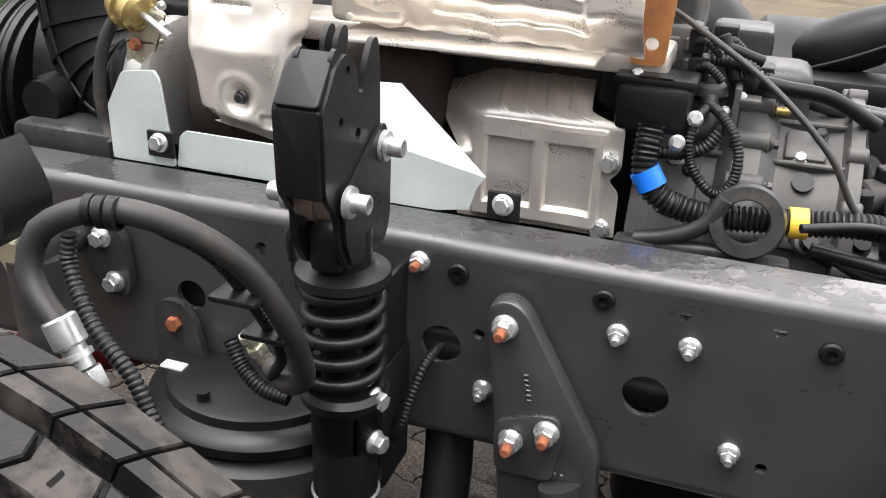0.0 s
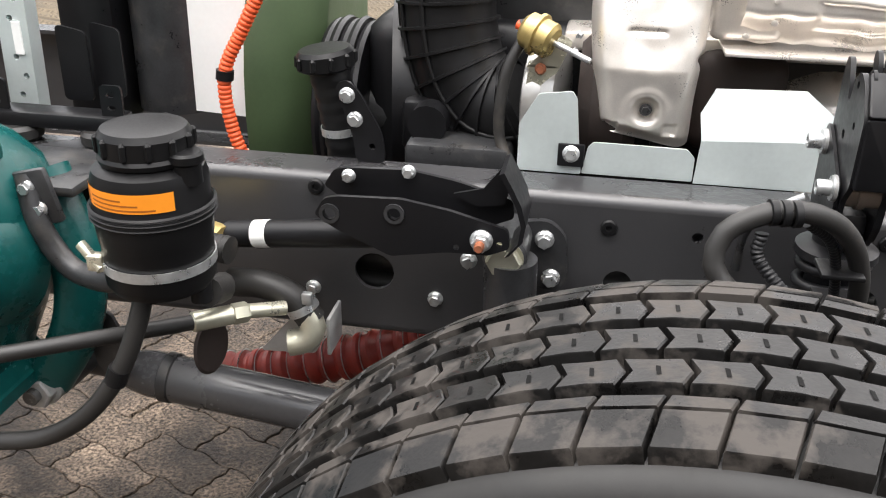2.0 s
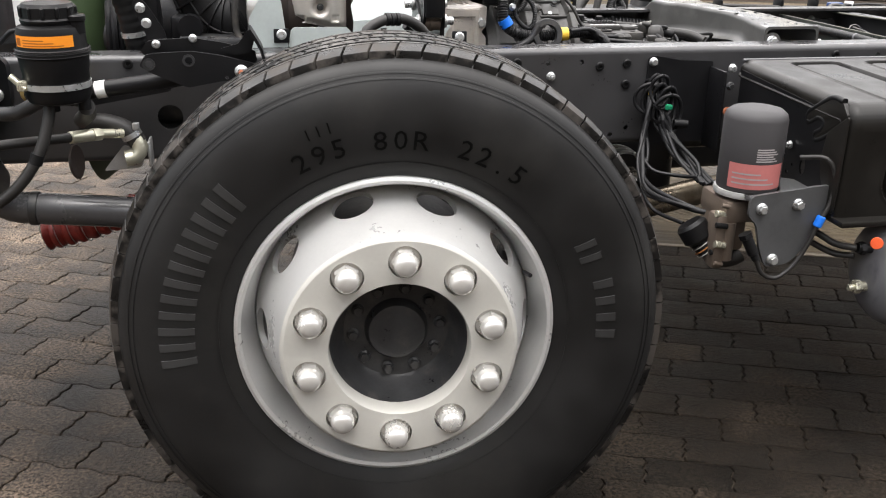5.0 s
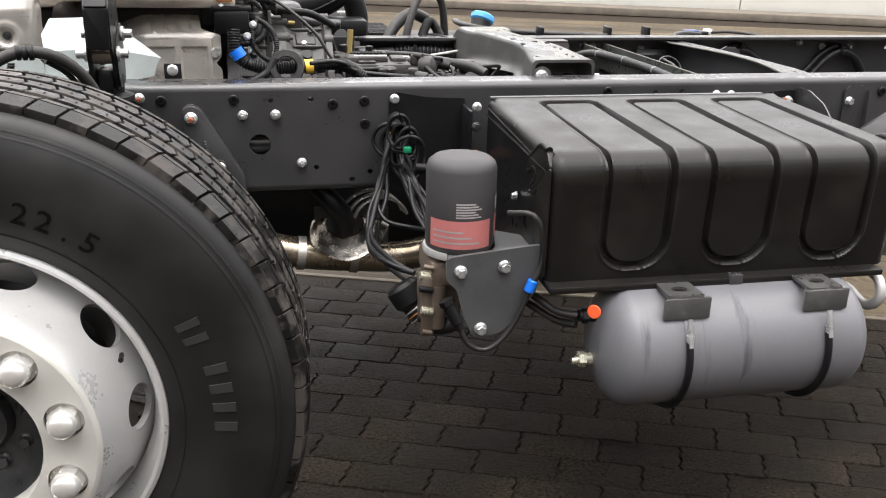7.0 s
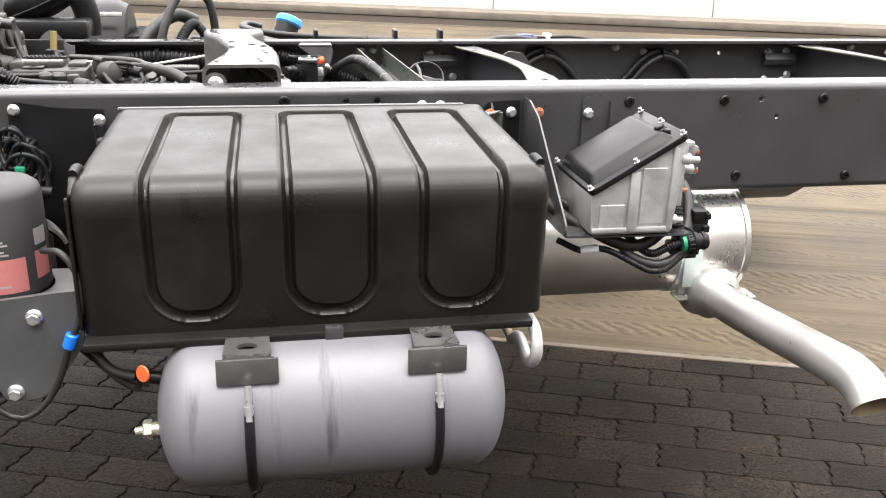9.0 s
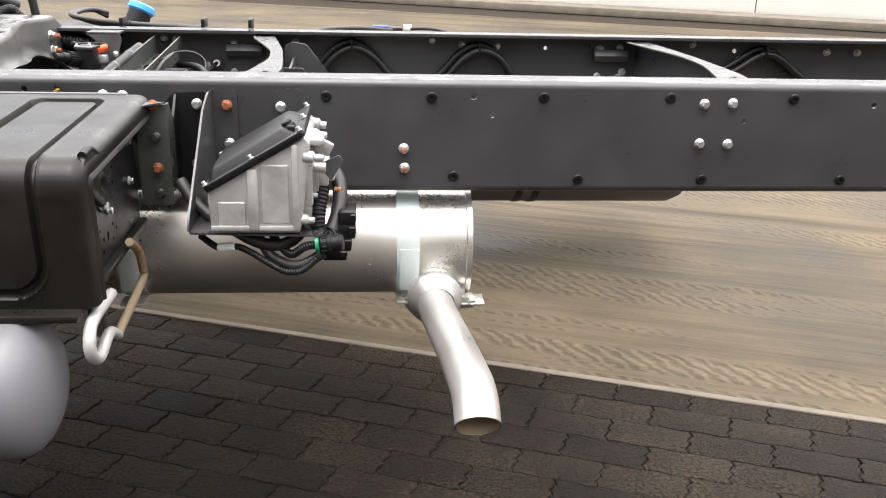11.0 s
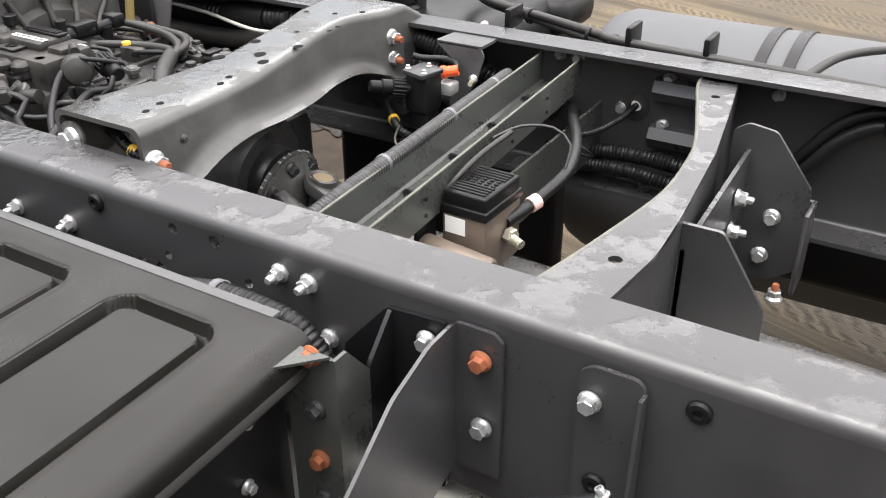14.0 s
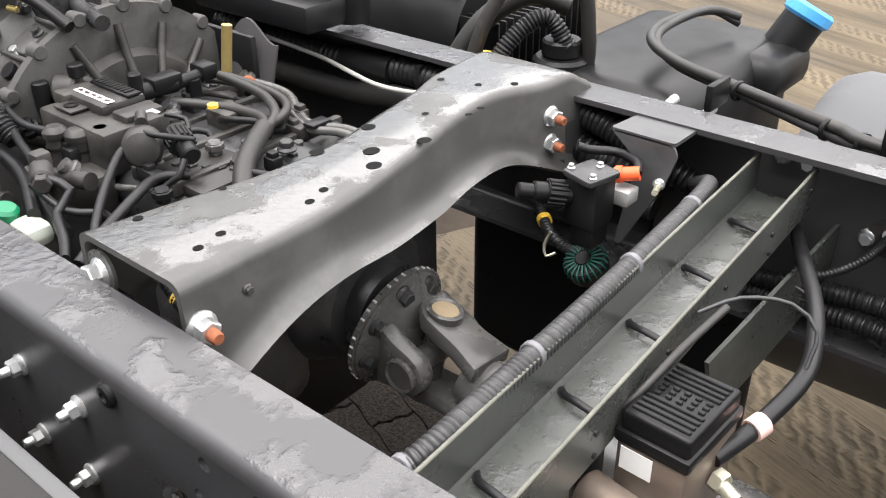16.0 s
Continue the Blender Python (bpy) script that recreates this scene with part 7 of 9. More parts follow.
def front_brackets():
    t = thing("cab_mount_bracket", (-0.85, -0.04, 0.70), "black cast cab mount bracket bolted to the rail", "bracket")
    part("casting", plate(rounded([(-1.02, .915), (-.95, .918), (-.80, .915), (-.775, .90), (-.775, .80), (-.80, .775), (-.86, .77), (-.90, .70), (-1.06, .70), (-1.06, .88)], .02), .028, XZ(-.034), holes=[ring(-.90, .86, .035, 20, .022), ring(-.96, .78, .04, 20)]), BLACK, t)
    part("top_flange", box((-.93, -.10, .918), (.28, .15, .016), .006), IRON, t)
    for k, x, z, s in (("bolt", -.803, .886, 1.1), ("bolt", -.804, .827, 1.35), ("bolt", -1.10, .80, 1), ("bolt", -1.10, .70, 1)):
        bolt(t, k, (x, -.036, z), (0, -1, 0), s)
    part("lower_plate", plate(rounded([(-.83, .61), (-.795, .60), (-.78, .66), (-.80, .71), (-.85, .71)], .012), .006, XZ(-.12)), IRON, t)
    r = thing("stabiliser_bracket", (-0.34, -0.12, 0.84), "black folded bracket pair with wing-shaped stop", "bracket")
    o = [(-.476, .905), (-.462, .928), (-.445, .932), (-.362, .935), (-.30, .925), (-.262, .915), (-.225, .905), (-.222, .88), (-.25, .868), (-.30, .868), (-.36, .858), (-.375, .855), (-.45, .888)]
    f = part("front_plate", plate(rounded(o, .006), .007, XZ(-.142), holes=[ring(-.455, .908, .0085, 14), ring(-.37, .915, .0085, 14), ring(-.29, .876, .004, 10), ring(-.235, .885, .004, 10)]), BLACK, r)
    part("rear_plate", plate(rounded([(x, z + .022) for x, z in o], .006), .007, XZ(-.095)), BLACK, r)
    for x, z in ((-.455, .908), (-.37, .915)):
        part("bush", lathe([(.0085, 0), (.0135, 0), (.0135, .003), (.0085, .003)], axis((x, -.142, z), (0, -1, 0)), 18, cap=False), IRON, f)
    cl = [(-.233, .982), (-.222, .963), (-.210, .94), (-.203, .915), (-.206, .892), (-.222, .872)]
    part("wing_stop", plate(cl + [(x - .006, z - .003) for x, z in reversed(cl)], .075, XZ(-.146)), BLACK, r, "matt black curved stop sheet")
    part("web_fold", plate([(-.30, .935), (-.262, .945), (-.237, .978), (-.225, .955), (-.235, .925), (-.27, .92)], .005, XZ(-.108)), BLACK, r)
    bolt(r, "rust_nut", (-.258, -.142, .889), (0, -1, 0), 1.25)
    for x, z in ((-.44, .945), (-.36, .957)):
        bolt(r, "bolt", (x, -.10, z), (0, -1, 0), .8)
    part("torsion_bar", rod((-.62, -.085, .838), (-.34, -.118, .88), .019, 18), BLACK, r)
    part("label", rod((-.578, -.0905, .8445), (-.556, -.093, .848), .0195, 18), WHITE, r, "white paper label round the bar")
    part("slot_plate", plate(rounded([(-.60, .80), (-.42, .83), (-.42, .87), (-.60, .84)], .01), .006, XZ(-.05)), BLACK, r)
    m = thing("damper_mount", (-0.21, -0.07, 0.70), "dark grey damper mount with two-bolt plate", "mount")
    part("plate", plate(rounded([(-.235, .865), (-.18, .872), (-.155, .85), (-.15, .785), (-.16, .765), (-.195, .768), (-.215, .80)], .014), .012, XZ(-.022)), IRON, m)
    for p in ((-.185, -.022, .844), (-.173, -.022, .786)):
        bolt(m, "bolt", p, (0, -1, 0), 1.15)
    part("eye", join(rod((-.232, -.01, .846), (-.232, -.10, .846), .03, 24, bevel=.004), rod((-.225, -.085, .84), (-.222, -.085, .72), .036, 24)), IRON, m)
    part("pin", join(hexa(.024, 0, .016, axis((-.232, -.10, .846), (0, -1, 0))), lathe([(.026, 0), (.026, .004), (.01, .004)], axis((-.232, -.098, .846), (0, -1, 0)), 20)), PALE, m, "large zinc hexagon pin")
    bolt(m, "bolt", (-.29, -.02, .80), (0, -1, 0), 1.05)
    # drag link and track rod below
    d = thing("drag_link", (-0.6, -0.055, 0.52), "glossy dark grey steering drag link tube with a forged end", "drag link")
    way = Vector((.70, -.023, -.062))
    part("tube", lathe([(.019, 0), (.021, .03), (.023, .055), (.034, .085), (.0375, .11), (.0375, .70), (.034, .72)], axis((-.895, -.045, .572), way), 40), GLOSSGREY, d)
    part("ball_socket", join(rod((-.895, -.03, .590), (-.895, -.15, .600), .030, 24, bevel=.006), rod((-.895, -.05, .575), (-.845, -.047, .568), .021, 20)), IRON, d, "forged ball socket")
    part("clamp_band", lathe([(.038, 0), (.0405, .002), (.0405, .018), (.038, .02)], axis((-.765, -.049, .5605), way), 32, cap=False), IRON, d)
    a = thing("front_axle_arm", (-0.55, -0.05, 0.48), "dark grey axle arm beside the tyre", "axle")
    part("beam", box((0.0, 0.1, .44), (.13, 1.2, .12), .03, 3), IRON, a)
    part("spring_seat", box((.02, -.08, .52), (.20, .14, .08), .02, 3), IRON, a)
    part("spring_disc", lathe([(.0, 0), (.036, 0), (.040, .003), (.036, .006), (0, .006)], axis((-.63, -.16, .70), (1, -.2, .1)), 28), SOOT, a, "thin rusty disc")
    h = thing("charge_air_hose", (-0.6, 0.3, 0.36), "dark red corrugated hose under the frame", "hose")
    part("hose", tube([(-.80, .20, .401), (-.70, .20, .423), (-.605, .20, .453), (-.50, .20, .484), (-.42, .20, .516), (-.24, .22, .575), (-.14, .30, .60), (-.12, .36, .60)], .042, 20, ribs=.008, pitch=.03), RED, h)
    for q in curve_points([(-.80, .20, .401), (-.70, .20, .423), (-.605, .20, .453), (-.50, .20, .484), (-.42, .20, .516), (-.30, .20, .553)], .031):
        part("wire_ring", lathe([(.0425, -.0012), (.0445, 0), (.0425, .0012)], axis(q, (1, 0, .31)), 24, cap=False), ZINC, h)


front_brackets()


def strut():
    """Cab suspension strut: folded top bracket, coil spring and damper tube."""
    x, y = 0.172, -0.10
    t = thing("cab_strut", (x, y, 0.56), "black cab suspension strut with coil spring", "strut")
    o = [(-.048, .94), (-.047, 1.02), (-.063, 1.04), (-.064, 1.105), (-.07, 1.13), (-.082, 1.13), (-.098, 1.106), (-.104, 1.086), (-.112, 1.086), (-.119, 1.117), (-.138, 1.128), (-.158, 1.12), (-.17, 1.104), (-.185, 1.087), (-.182, 1.009), (-.16, .985), (-.157, .952), (-.138, .922), (-.06, .922)]
    for s in (1, -1):
        pl = part("side_plate", plate(rounded(o, .008), .006 * s, YZ(x + .018 * s), holes=[ring(-.135, 1.112, .0045, 10), ring(-.15, 1.07, .0045, 10), ring(-.115, 1.05, .006, 10)]), BLACK, t)
        part("lug_plate", plate(rounded([(-.048, .945), (-.046, 1.018), (-.062, 1.05), (-.085, 1.04), (-.155, 1.0), (-.152, .955), (-.136, .925), (-.06, .925)], .01), .004 * s, YZ(x + .0245 * s)), BLACK, t)
        part("ear", plate(rounded([(-.135, 1.10), (-.12, 1.10), (-.105, 1.135), (-.108, 1.146), (-.118, 1.146), (-.128, 1.135)], .006), .005, YZ(x + .006 * s)), BLACK, t)
        for yy, zz in ((-.066, 1.025), (-.148, .996)):
            p = (x + .0285 * s, yy, zz)
            part("washer", rod(p, (p[0] + .003 * s, yy, zz), .0155, 20), CAST, pl)
            bolt(pl, "cap", (p[0] + .002 * s, yy, zz), (s, 0, 0), 1.3)
    part("front_cover", plate(rounded([(x - .021, 1.008), (x + .021, 1.008), (x + .021, 1.088), (x - .021, 1.088)], .004), .010, XZ(-.187), bevel=.002), BLACK, t)
    tilt = Matrix.Translation((x, -.184, 1.086)) @ Matrix.Rotation(radians(46), 4, "X")
    part("top_cover", plate(rounded([(-.021, 0), (.021, 0), (.019, .055), (-.019, .055)], .005), .008, tilt, bevel=.002), BLACK, t)
    for s in (1, -1):
        part("ear", plate(rounded([(-.155, 1.105), (-.14, 1.10), (-.138, 1.128), (-.15, 1.134), (-.16, 1.125)], .005), .004, YZ(x + .016 * s)), BLACK, t)
    part("bush", join(rod((x - .018, -.148, .992), (x + .018, -.148, .992), .016, 18), rod((x - .006, -.148, .992), (x + .002, -.148, .992), .0185, 18)), BROWN, t)
    part("top_mount", join(rod((x, y, .90), (x, y, .95), .03, 18), box((x, -.115, .94), (.034, .06, .05), .01)), BLACK, t)
    part("spring_seat", lathe([(.03, .893), (.045, .891), (.049, .896), (.048, .905), (.03, .912)], axis((x, y, 0), (0, 0, 1)), 32), BLACK, t)
    coil = []
    for i in range(12 * 5 + 1):
        a = 2 * math.pi * i / 12
        coil.append((x + .039 * math.cos(a), y + .039 * math.sin(a), .770 + .122 * i / 60))
    part("coil_spring", tube(coil, .0068, 10, step=.012), BLACK, t, "black coil spring")
    part("damper_rod", join(rod((x, y, .76), (x, y, .90), .024, 24), rod((x, y, .855), (x, y, .885), .03, 24), rod((x, y, .70), (x, y, .768), .036, 28)), BLACK, t)
    part("damper_tube", join(rod((x, y, .50), (x, y, .745), .036, 28), lathe([(.036, .752), (.046, .756), (.048, .766), (.042, .772)], axis((x, y, 0), (0, 0, 1)), 32)), BLACK, t)
    part("circlip", lathe([(.036, .632), (.0385, .634), (.036, .636)], axis((x, y, 0), (0, 0, 1)), 32, cap=False), ZINC, t)
    part("lower_bracket", join(box((x + .0, -.04, .70), (.075, .08, .16), .008), box((x + .03, -.05, .79), (.008, .09, .18), .003)), BLACK, t)
    for z in (.762, .708):
        bolt(t, "bolt", (x + .036, -.105, z), (1, -.3, 0), 1.15)
    w = thing("breather_pipe", (0.10, -0.03, 0.84), "thin plated pipe with a crimped end", "pipe")
    part("pipe", tube([(.075, -.01, .82), (.075, -.03, .88), (.09, -.05, .915), (.115, -.06, .935)], .0055, 8), IRON, w)
    part("crimp", rod((.10, -.054, .925), (.135, -.066, .952), .0075, 10), ZINC, w)


strut()


def hose_loop():
    t = thing("hydraulic_hose", (0.08, -0.24, 0.72), "looped black hydraulic hose with brown dust and plated fittings", "hose")
    part("hose", tube([(.034, -.335, .931), (.016, -.331, .945), (-.002, -.322, .968), (.006, -.312, 1.0), (.045, -.302, 1.020), (.085, -.292, 1.020), (.122, -.27, 1.0), (.15, -.245, .965), (.168, -.225, .92), (.175, -.205, .87), (.17, -.185, .825), (.14, -.165, .80), (.11, -.14, .80)], .0110, 16), HOSE, t)
    for i in range(3):
        p = Vector((.050 + .011 * i, -.3005, 1.0205))
        part("clip_band", lathe([(.0112, -.0045), (.0136, -.0035), (.0136, .0035), (.0112, .0045)], axis(p, (1, .2, .05)), 18, cap=False), PLASTIC, t)
    d = Vector((.042, -.006, -.078)).normalized()
    o = Vector((.031, -.334, .937))
    part("fitting", join(rod(o, o + d * .026, .0145, 20, bevel=.002), rod(o + d * .024, o + d * .046, .0105, 16), rod(o + d * .032, o + d * .037, .0135, 16), hexa(.0140, 0, .020, axis(o + d * .048, d)), rod(o + d * .066, o + d * .09, .0100, 16), hexa(.0150, 0, .018, axis(o + d * .088, d)), rod(o + d * .104, o + d * .13, .0115, 14)), ZINC, t, "plated hose fitting")
    part("sleeve", tube([(.04, -.318, 1.005), (.04, -.322, .979), (.075, -.345, .946), (.118, -.358, .913), (.155, -.375, .868), (.194, -.395, .84), (.24, -.40, .78)], .0068, 8, ribs=.0014, pitch=.005), LOOM, t)
    part("sleeve", tube([(.09, -.275, 1.003), (.125, -.25, .97), (.145, -.22, .91), (.15, -.19, .85), (.12, -.16, .80)], .006, 8, ribs=.0012, pitch=.005), LOOM, t)
    for p in ((.142, -.235, .935), (.152, -.205, .885)):
        part("tie", box(p, (.045, .045, .006), .002), PLASTIC, t)
    e = Vector((-.35, -.3, .85)).normalized()
    q = Vector((.07, -.085, .765))
    part("union", join(rod(q, q + e * .016, .009, 14), hexa(.0115, 0, .011, axis(q + e * .014, e)), rod(q + e * .022, q + e * .036, .008, 12), hexa(.0105, 0, .009, axis(q + e * .034, e))), PALE, t, "plated elbow union")
    part("lead", tube([(.03, -.09, .785), (.05, -.10, .76), (.08, -.11, .745), (.11, -.11, .74)], .009, 10, ribs=.0015, pitch=.005), LOOM, t)
    part("lead", tube([(.24, .01, .77), (.238, -.03, .77), (.23, -.05, .74), (.22, -.06, .70), (.20, -.05, .66)], .006, 8, ribs=.0012, pitch=.005), LOOM, t)
    b = thing("air_spring", (0.04, -0.03, 0.45), "black air spring with round top plate", "air spring")
    up = axis((.022, -.004, 0), (0, 0, 1))
    part("top_plate", lathe([(0, .702), (.112, .702), (.118, .700), (.121, .690), (.136, .686), (.143, .678), (.14, .664), (.12, .66)], up, 56), BLACK, b)
    part("bellows", lathe([(.12, .662), (.148, .645), (.155, .60), (.145, .56), (.125, .53), (.11, .50), (.10, .45)], up, 56), HOSE, b)
    part("stud", rod((-.007, -.097, .70), (-.007, -.097, .713), .0075, 8), BLACK, b)
    part("paper_tag", box((-.078, -.05, .7035), (.03, .014, .003), 0, 1), WHITE, b)
    bolt(b, "rust", (-.095, -.012, .742), (0, -1, 0), 1.1)
    part("saddle_bracket", join(plate(rounded([(-.125, .66), (-.125, .755), (-.11, .772), (-.085, .772), (-.066, .75), (-.05, .66)], .01), .01, XZ(-.018))), IRON, b)
    tr = thing("triangular_bracket", (0.37, -0.03, 0.60), "dark grey cast triangular bracket on the rail", "bracket")
    part("casting", plate(rounded([(.306, .838), (.306, .858), (.326, .868), (.346, .858), (.436, .70), (.44, .60), (.33, .60), (.322, .70)], .014), .028, XZ(-.036), bevel=.004), FRAME, tr)
    part("raised_corner", plate(rounded([(.322, .71), (.325, .725), (.365, .742), (.392, .745), (.398, .72), (.39, .66), (.325, .66)], .012), .008, XZ(-.044), bevel=.002), FRAME, tr)
    for k, p in (("rust_nut", (.326, -.037, .838)), ("rust_nut", (.381, -.045, .726)), ("rust_nut", (.343, -.045, .706))):
        bolt(tr, k, p, (0, -1, 0), 1.2)
    for i in range(6):
        part("cast_mark", box((.352 + .0012 * i, -.0375, .785 - .006 * i), (.006, .003, .004), .001, 1), FRAME, tr)
    for i in range(7):
        part("cast_mark", box((.352 + .008 * i, -.0375, .668), (.005, .003, .006), .001, 1), FRAME, tr)
    ar = thing("lower_suspension_arm", (0.25, -0.1, 0.40), "dark suspension arm with greasy surface", "arm")
    part("arm", tube([(.24, .06, .68), (.25, .03, .60), (.26, -.02, .50), (.3, -.06, .44)], .032, 16, flat=.7), BLACK, ar)
    part("link", tube([(.40, -.04, .66), (.42, -.05, .52), (.40, -.06, .40)], .026, 14, flat=.7), IRON, ar)
    part("link_eye", join(rod((.40, -.08, .40), (.40, -.02, .40), .035, 20, bevel=.004), hexa(.02, 0, .012, axis((.40, -.08, .40), (0, -1, 0)))), IRON, ar)


hose_loop()


def bumpy_sheet(u0, u1, v0, v1, nu, nv, fn, th=0.003):
    """A pressed sheet: fn(u, v) gives the place; thickened by a second layer along +y."""
    bm = bmesh.new()
    g = [[bm.verts.new(fn(u0 + (u1 - u0) * i / nu, v0 + (v1 - v0) * j / nv)) for i in range(nu + 1)] for j in range(nv + 1)]
    for a, b in zip(g, g[1:]):
        for i in range(nu):
            bm.faces.new((a[i], a[i + 1], b[i + 1], b[i]))
    bmesh.ops.recalc_face_normals(bm, faces=bm.faces)
    geo = bmesh.ops.extrude_face_region(bm, geom=bm.faces[:])
    bmesh.ops.translate(bm, vec=(0, th, 0), verts=[v for v in geo["geom"] if isinstance(v, bmesh.types.BMVert)])
    return done(bm)


def smooth(a, b, x):
    t = max(0.0, min(1.0, (x - a) / (b - a)))
    return t * t * (3 - 2 * t)


def web_bundle():
    """Tied bundle of black leads hanging out of the rail's oval hole, and the exhaust pipe below."""
    t = thing("lead_bundle", (0.80, -0.05, 0.62), "tangle of black leads tied beside the rail with a green clip", "wiring")
    for i in range(9):
        r = random.Random(40 + i)
        x0 = 0.775 + .005 * i
        part("lead", tube([(x0, .02, .80 + .01 * r.random()), (x0 - .005, -.03, .80 + .03 * r.random()), (.785 + .02 * r.random(), -.06, .77), (.78 + .03 * r.random(), -.07 - .02 * r.random(), .735), (.79 + .035 * r.random(), -.09, .70), (.80 + .05 * r.random(), -.13 - .1 * r.random(), .655), (.82 + .03 * r.random(), -.25 - .05 * r.random(), .62)], .0045 + .0015 * r.random(), 6, step=.02), LOOM, t)
    part("lead", tube([(.77, -.05, .74), (.735, -.09, .70), (.725, -.12, .66), (.74, -.16, .625), (.79, -.2, .62), (.82, -.25, .63)], .005, 6), LOOM, t)
    part("lead", tube([(.76, -.05, .70), (.75, -.1, .66), (.73, -.14, .62), (.72, -.16, .57), (.74, -.2, .53), (.77, -.3, .53)], .005, 6), LOOM, t)
    for i in range(9):
        r = random.Random(70 + i)
        cx, cz, w, hh = .79 + .05 * (r.random() - .5), .775 + .07 * (r.random() - .5), .02 + .02 * r.random(), .03 + .03 * r.random()
        part("coil", tube([(cx + w * math.sin(radians(a)), -.03 - .03 * i / 5 - .008 * math.cos(radians(2 * a)), cz + hh * math.cos(radians(a))) for a in range(0, 361, 30)], .0048, 6, step=.012), LOOM, t)
    for i in range(3):
        r = random.Random(90 + i)
        j = lambda s: s * (r.random() - .5)
        part("lead", tube([(.775 + j(.03), -.05, .80 + j(.03)), (.745 + j(.02), -.08, .735 + j(.02)), (.728 + j(.022), -.10 + j(.02), .685), (.705 + j(.03), -.16 + j(.03), .635 + j(.02)), (.70 + j(.035), -.25, .60 + j(.035)), (.72 + j(.02), -.38, .605 + j(.02)), (.76, -.42, .60)], .0042 + .002 * r.random(), 6, step=.02), LOOM, t)
    for z in (.768, .735):
        part("tie", lathe([(.022, -.003), (.025, -.003), (.025, .003), (.022, .003)], axis((.787, -.065, z), (.1, -.3, 1)), 14, cap=False), PLASTIC, t)
    part("green_clip", box((.80, -.09, .768), (.018, .012, .014), .003), GREENC, t, "green clip")
    part("connector", rod((.82, -.085, .725), (.855, -.09, .722), .011, 10), PLASTIC, t)
    part("cap_nut", rod((.765, -.05, .80), (.765, -.055, .785), .007, 8), YELLOW, t)
    e = thing("exhaust_pipe", (0.65, 0.12, 0.50), "stained stainless exhaust pipe with clamp", "exhaust pipe")
    part("pipe", tube([(.30, .18, .60), (.38, .10, .55), (.45, .06, .508), (.56, .05, .478), (.70, .05, .462), (.82, .05, .458), (1.0, .08, .48), (1.32, .10, .507)], .038, 28), mat("stained_stainless", (.40, .34, .26), .3, metal=.9, var=.2, bump=.03, stain=(.20, .15, .10), stain_scale=14, stain_at=(.5, .75)), e)
    # bright foil collar, a bent dish open at the top, with a dark elbow in it
    def collar(u, v):
        b = radians(-205 + 235 * u)
        rr = .040 + .040 * v + .012 * v * math.exp(-((u - .93) / .08) ** 2)
        k = noise.noise((u * 5, v * 2, 4)) * .007 + noise.noise((u * 16, v * 4, 2)) * .0022
        return (.668 + rr * math.cos(b) * 1.12, .045 - .06 * v + k, .552 + rr * math.sin(b) * .92 + .4 * k)

    part("heat_foil", bumpy_sheet(0, 1, 0, 1, 64, 14, collar, .0015), FOIL, e, "bright bent foil collar", smooth=60)
    part("elbow", tube([(.60, .10, .640), (.625, .09, .615), (.650, .08, .585), (.668, .085, .555), (.67, .10, .50)], .027, 24), BLACK, e, "glossy black elbow")
    for q, rr in ((0, .083), (.012, .076), (.022, .070)):
        part("clamp_hoop", tube([(.742 + q + rr * math.cos(radians(g)), .10 - q, .535 + rr * math.sin(radians(g))) for g in range(20, 176, 12)], .005, 8, flat=.6), PIPE, e)
    part("backing_sheet", plate(rounded([(.60, .44), (.79, .44), (.79, .565), (.60, .57)], .006), .003, XZ(.13)), SHEET, e)
    for a in ((.56, .05, .478), (.69, .05, .463)):
        part("clamp", lathe([(.039, -.01), (.042, -.01), (.042, .01), (.039, .01)], axis(a, (1, 0, -.13)), 28, cap=False), MUFFLER, e)


web_bundle()


# ---- engine and heat shields ----


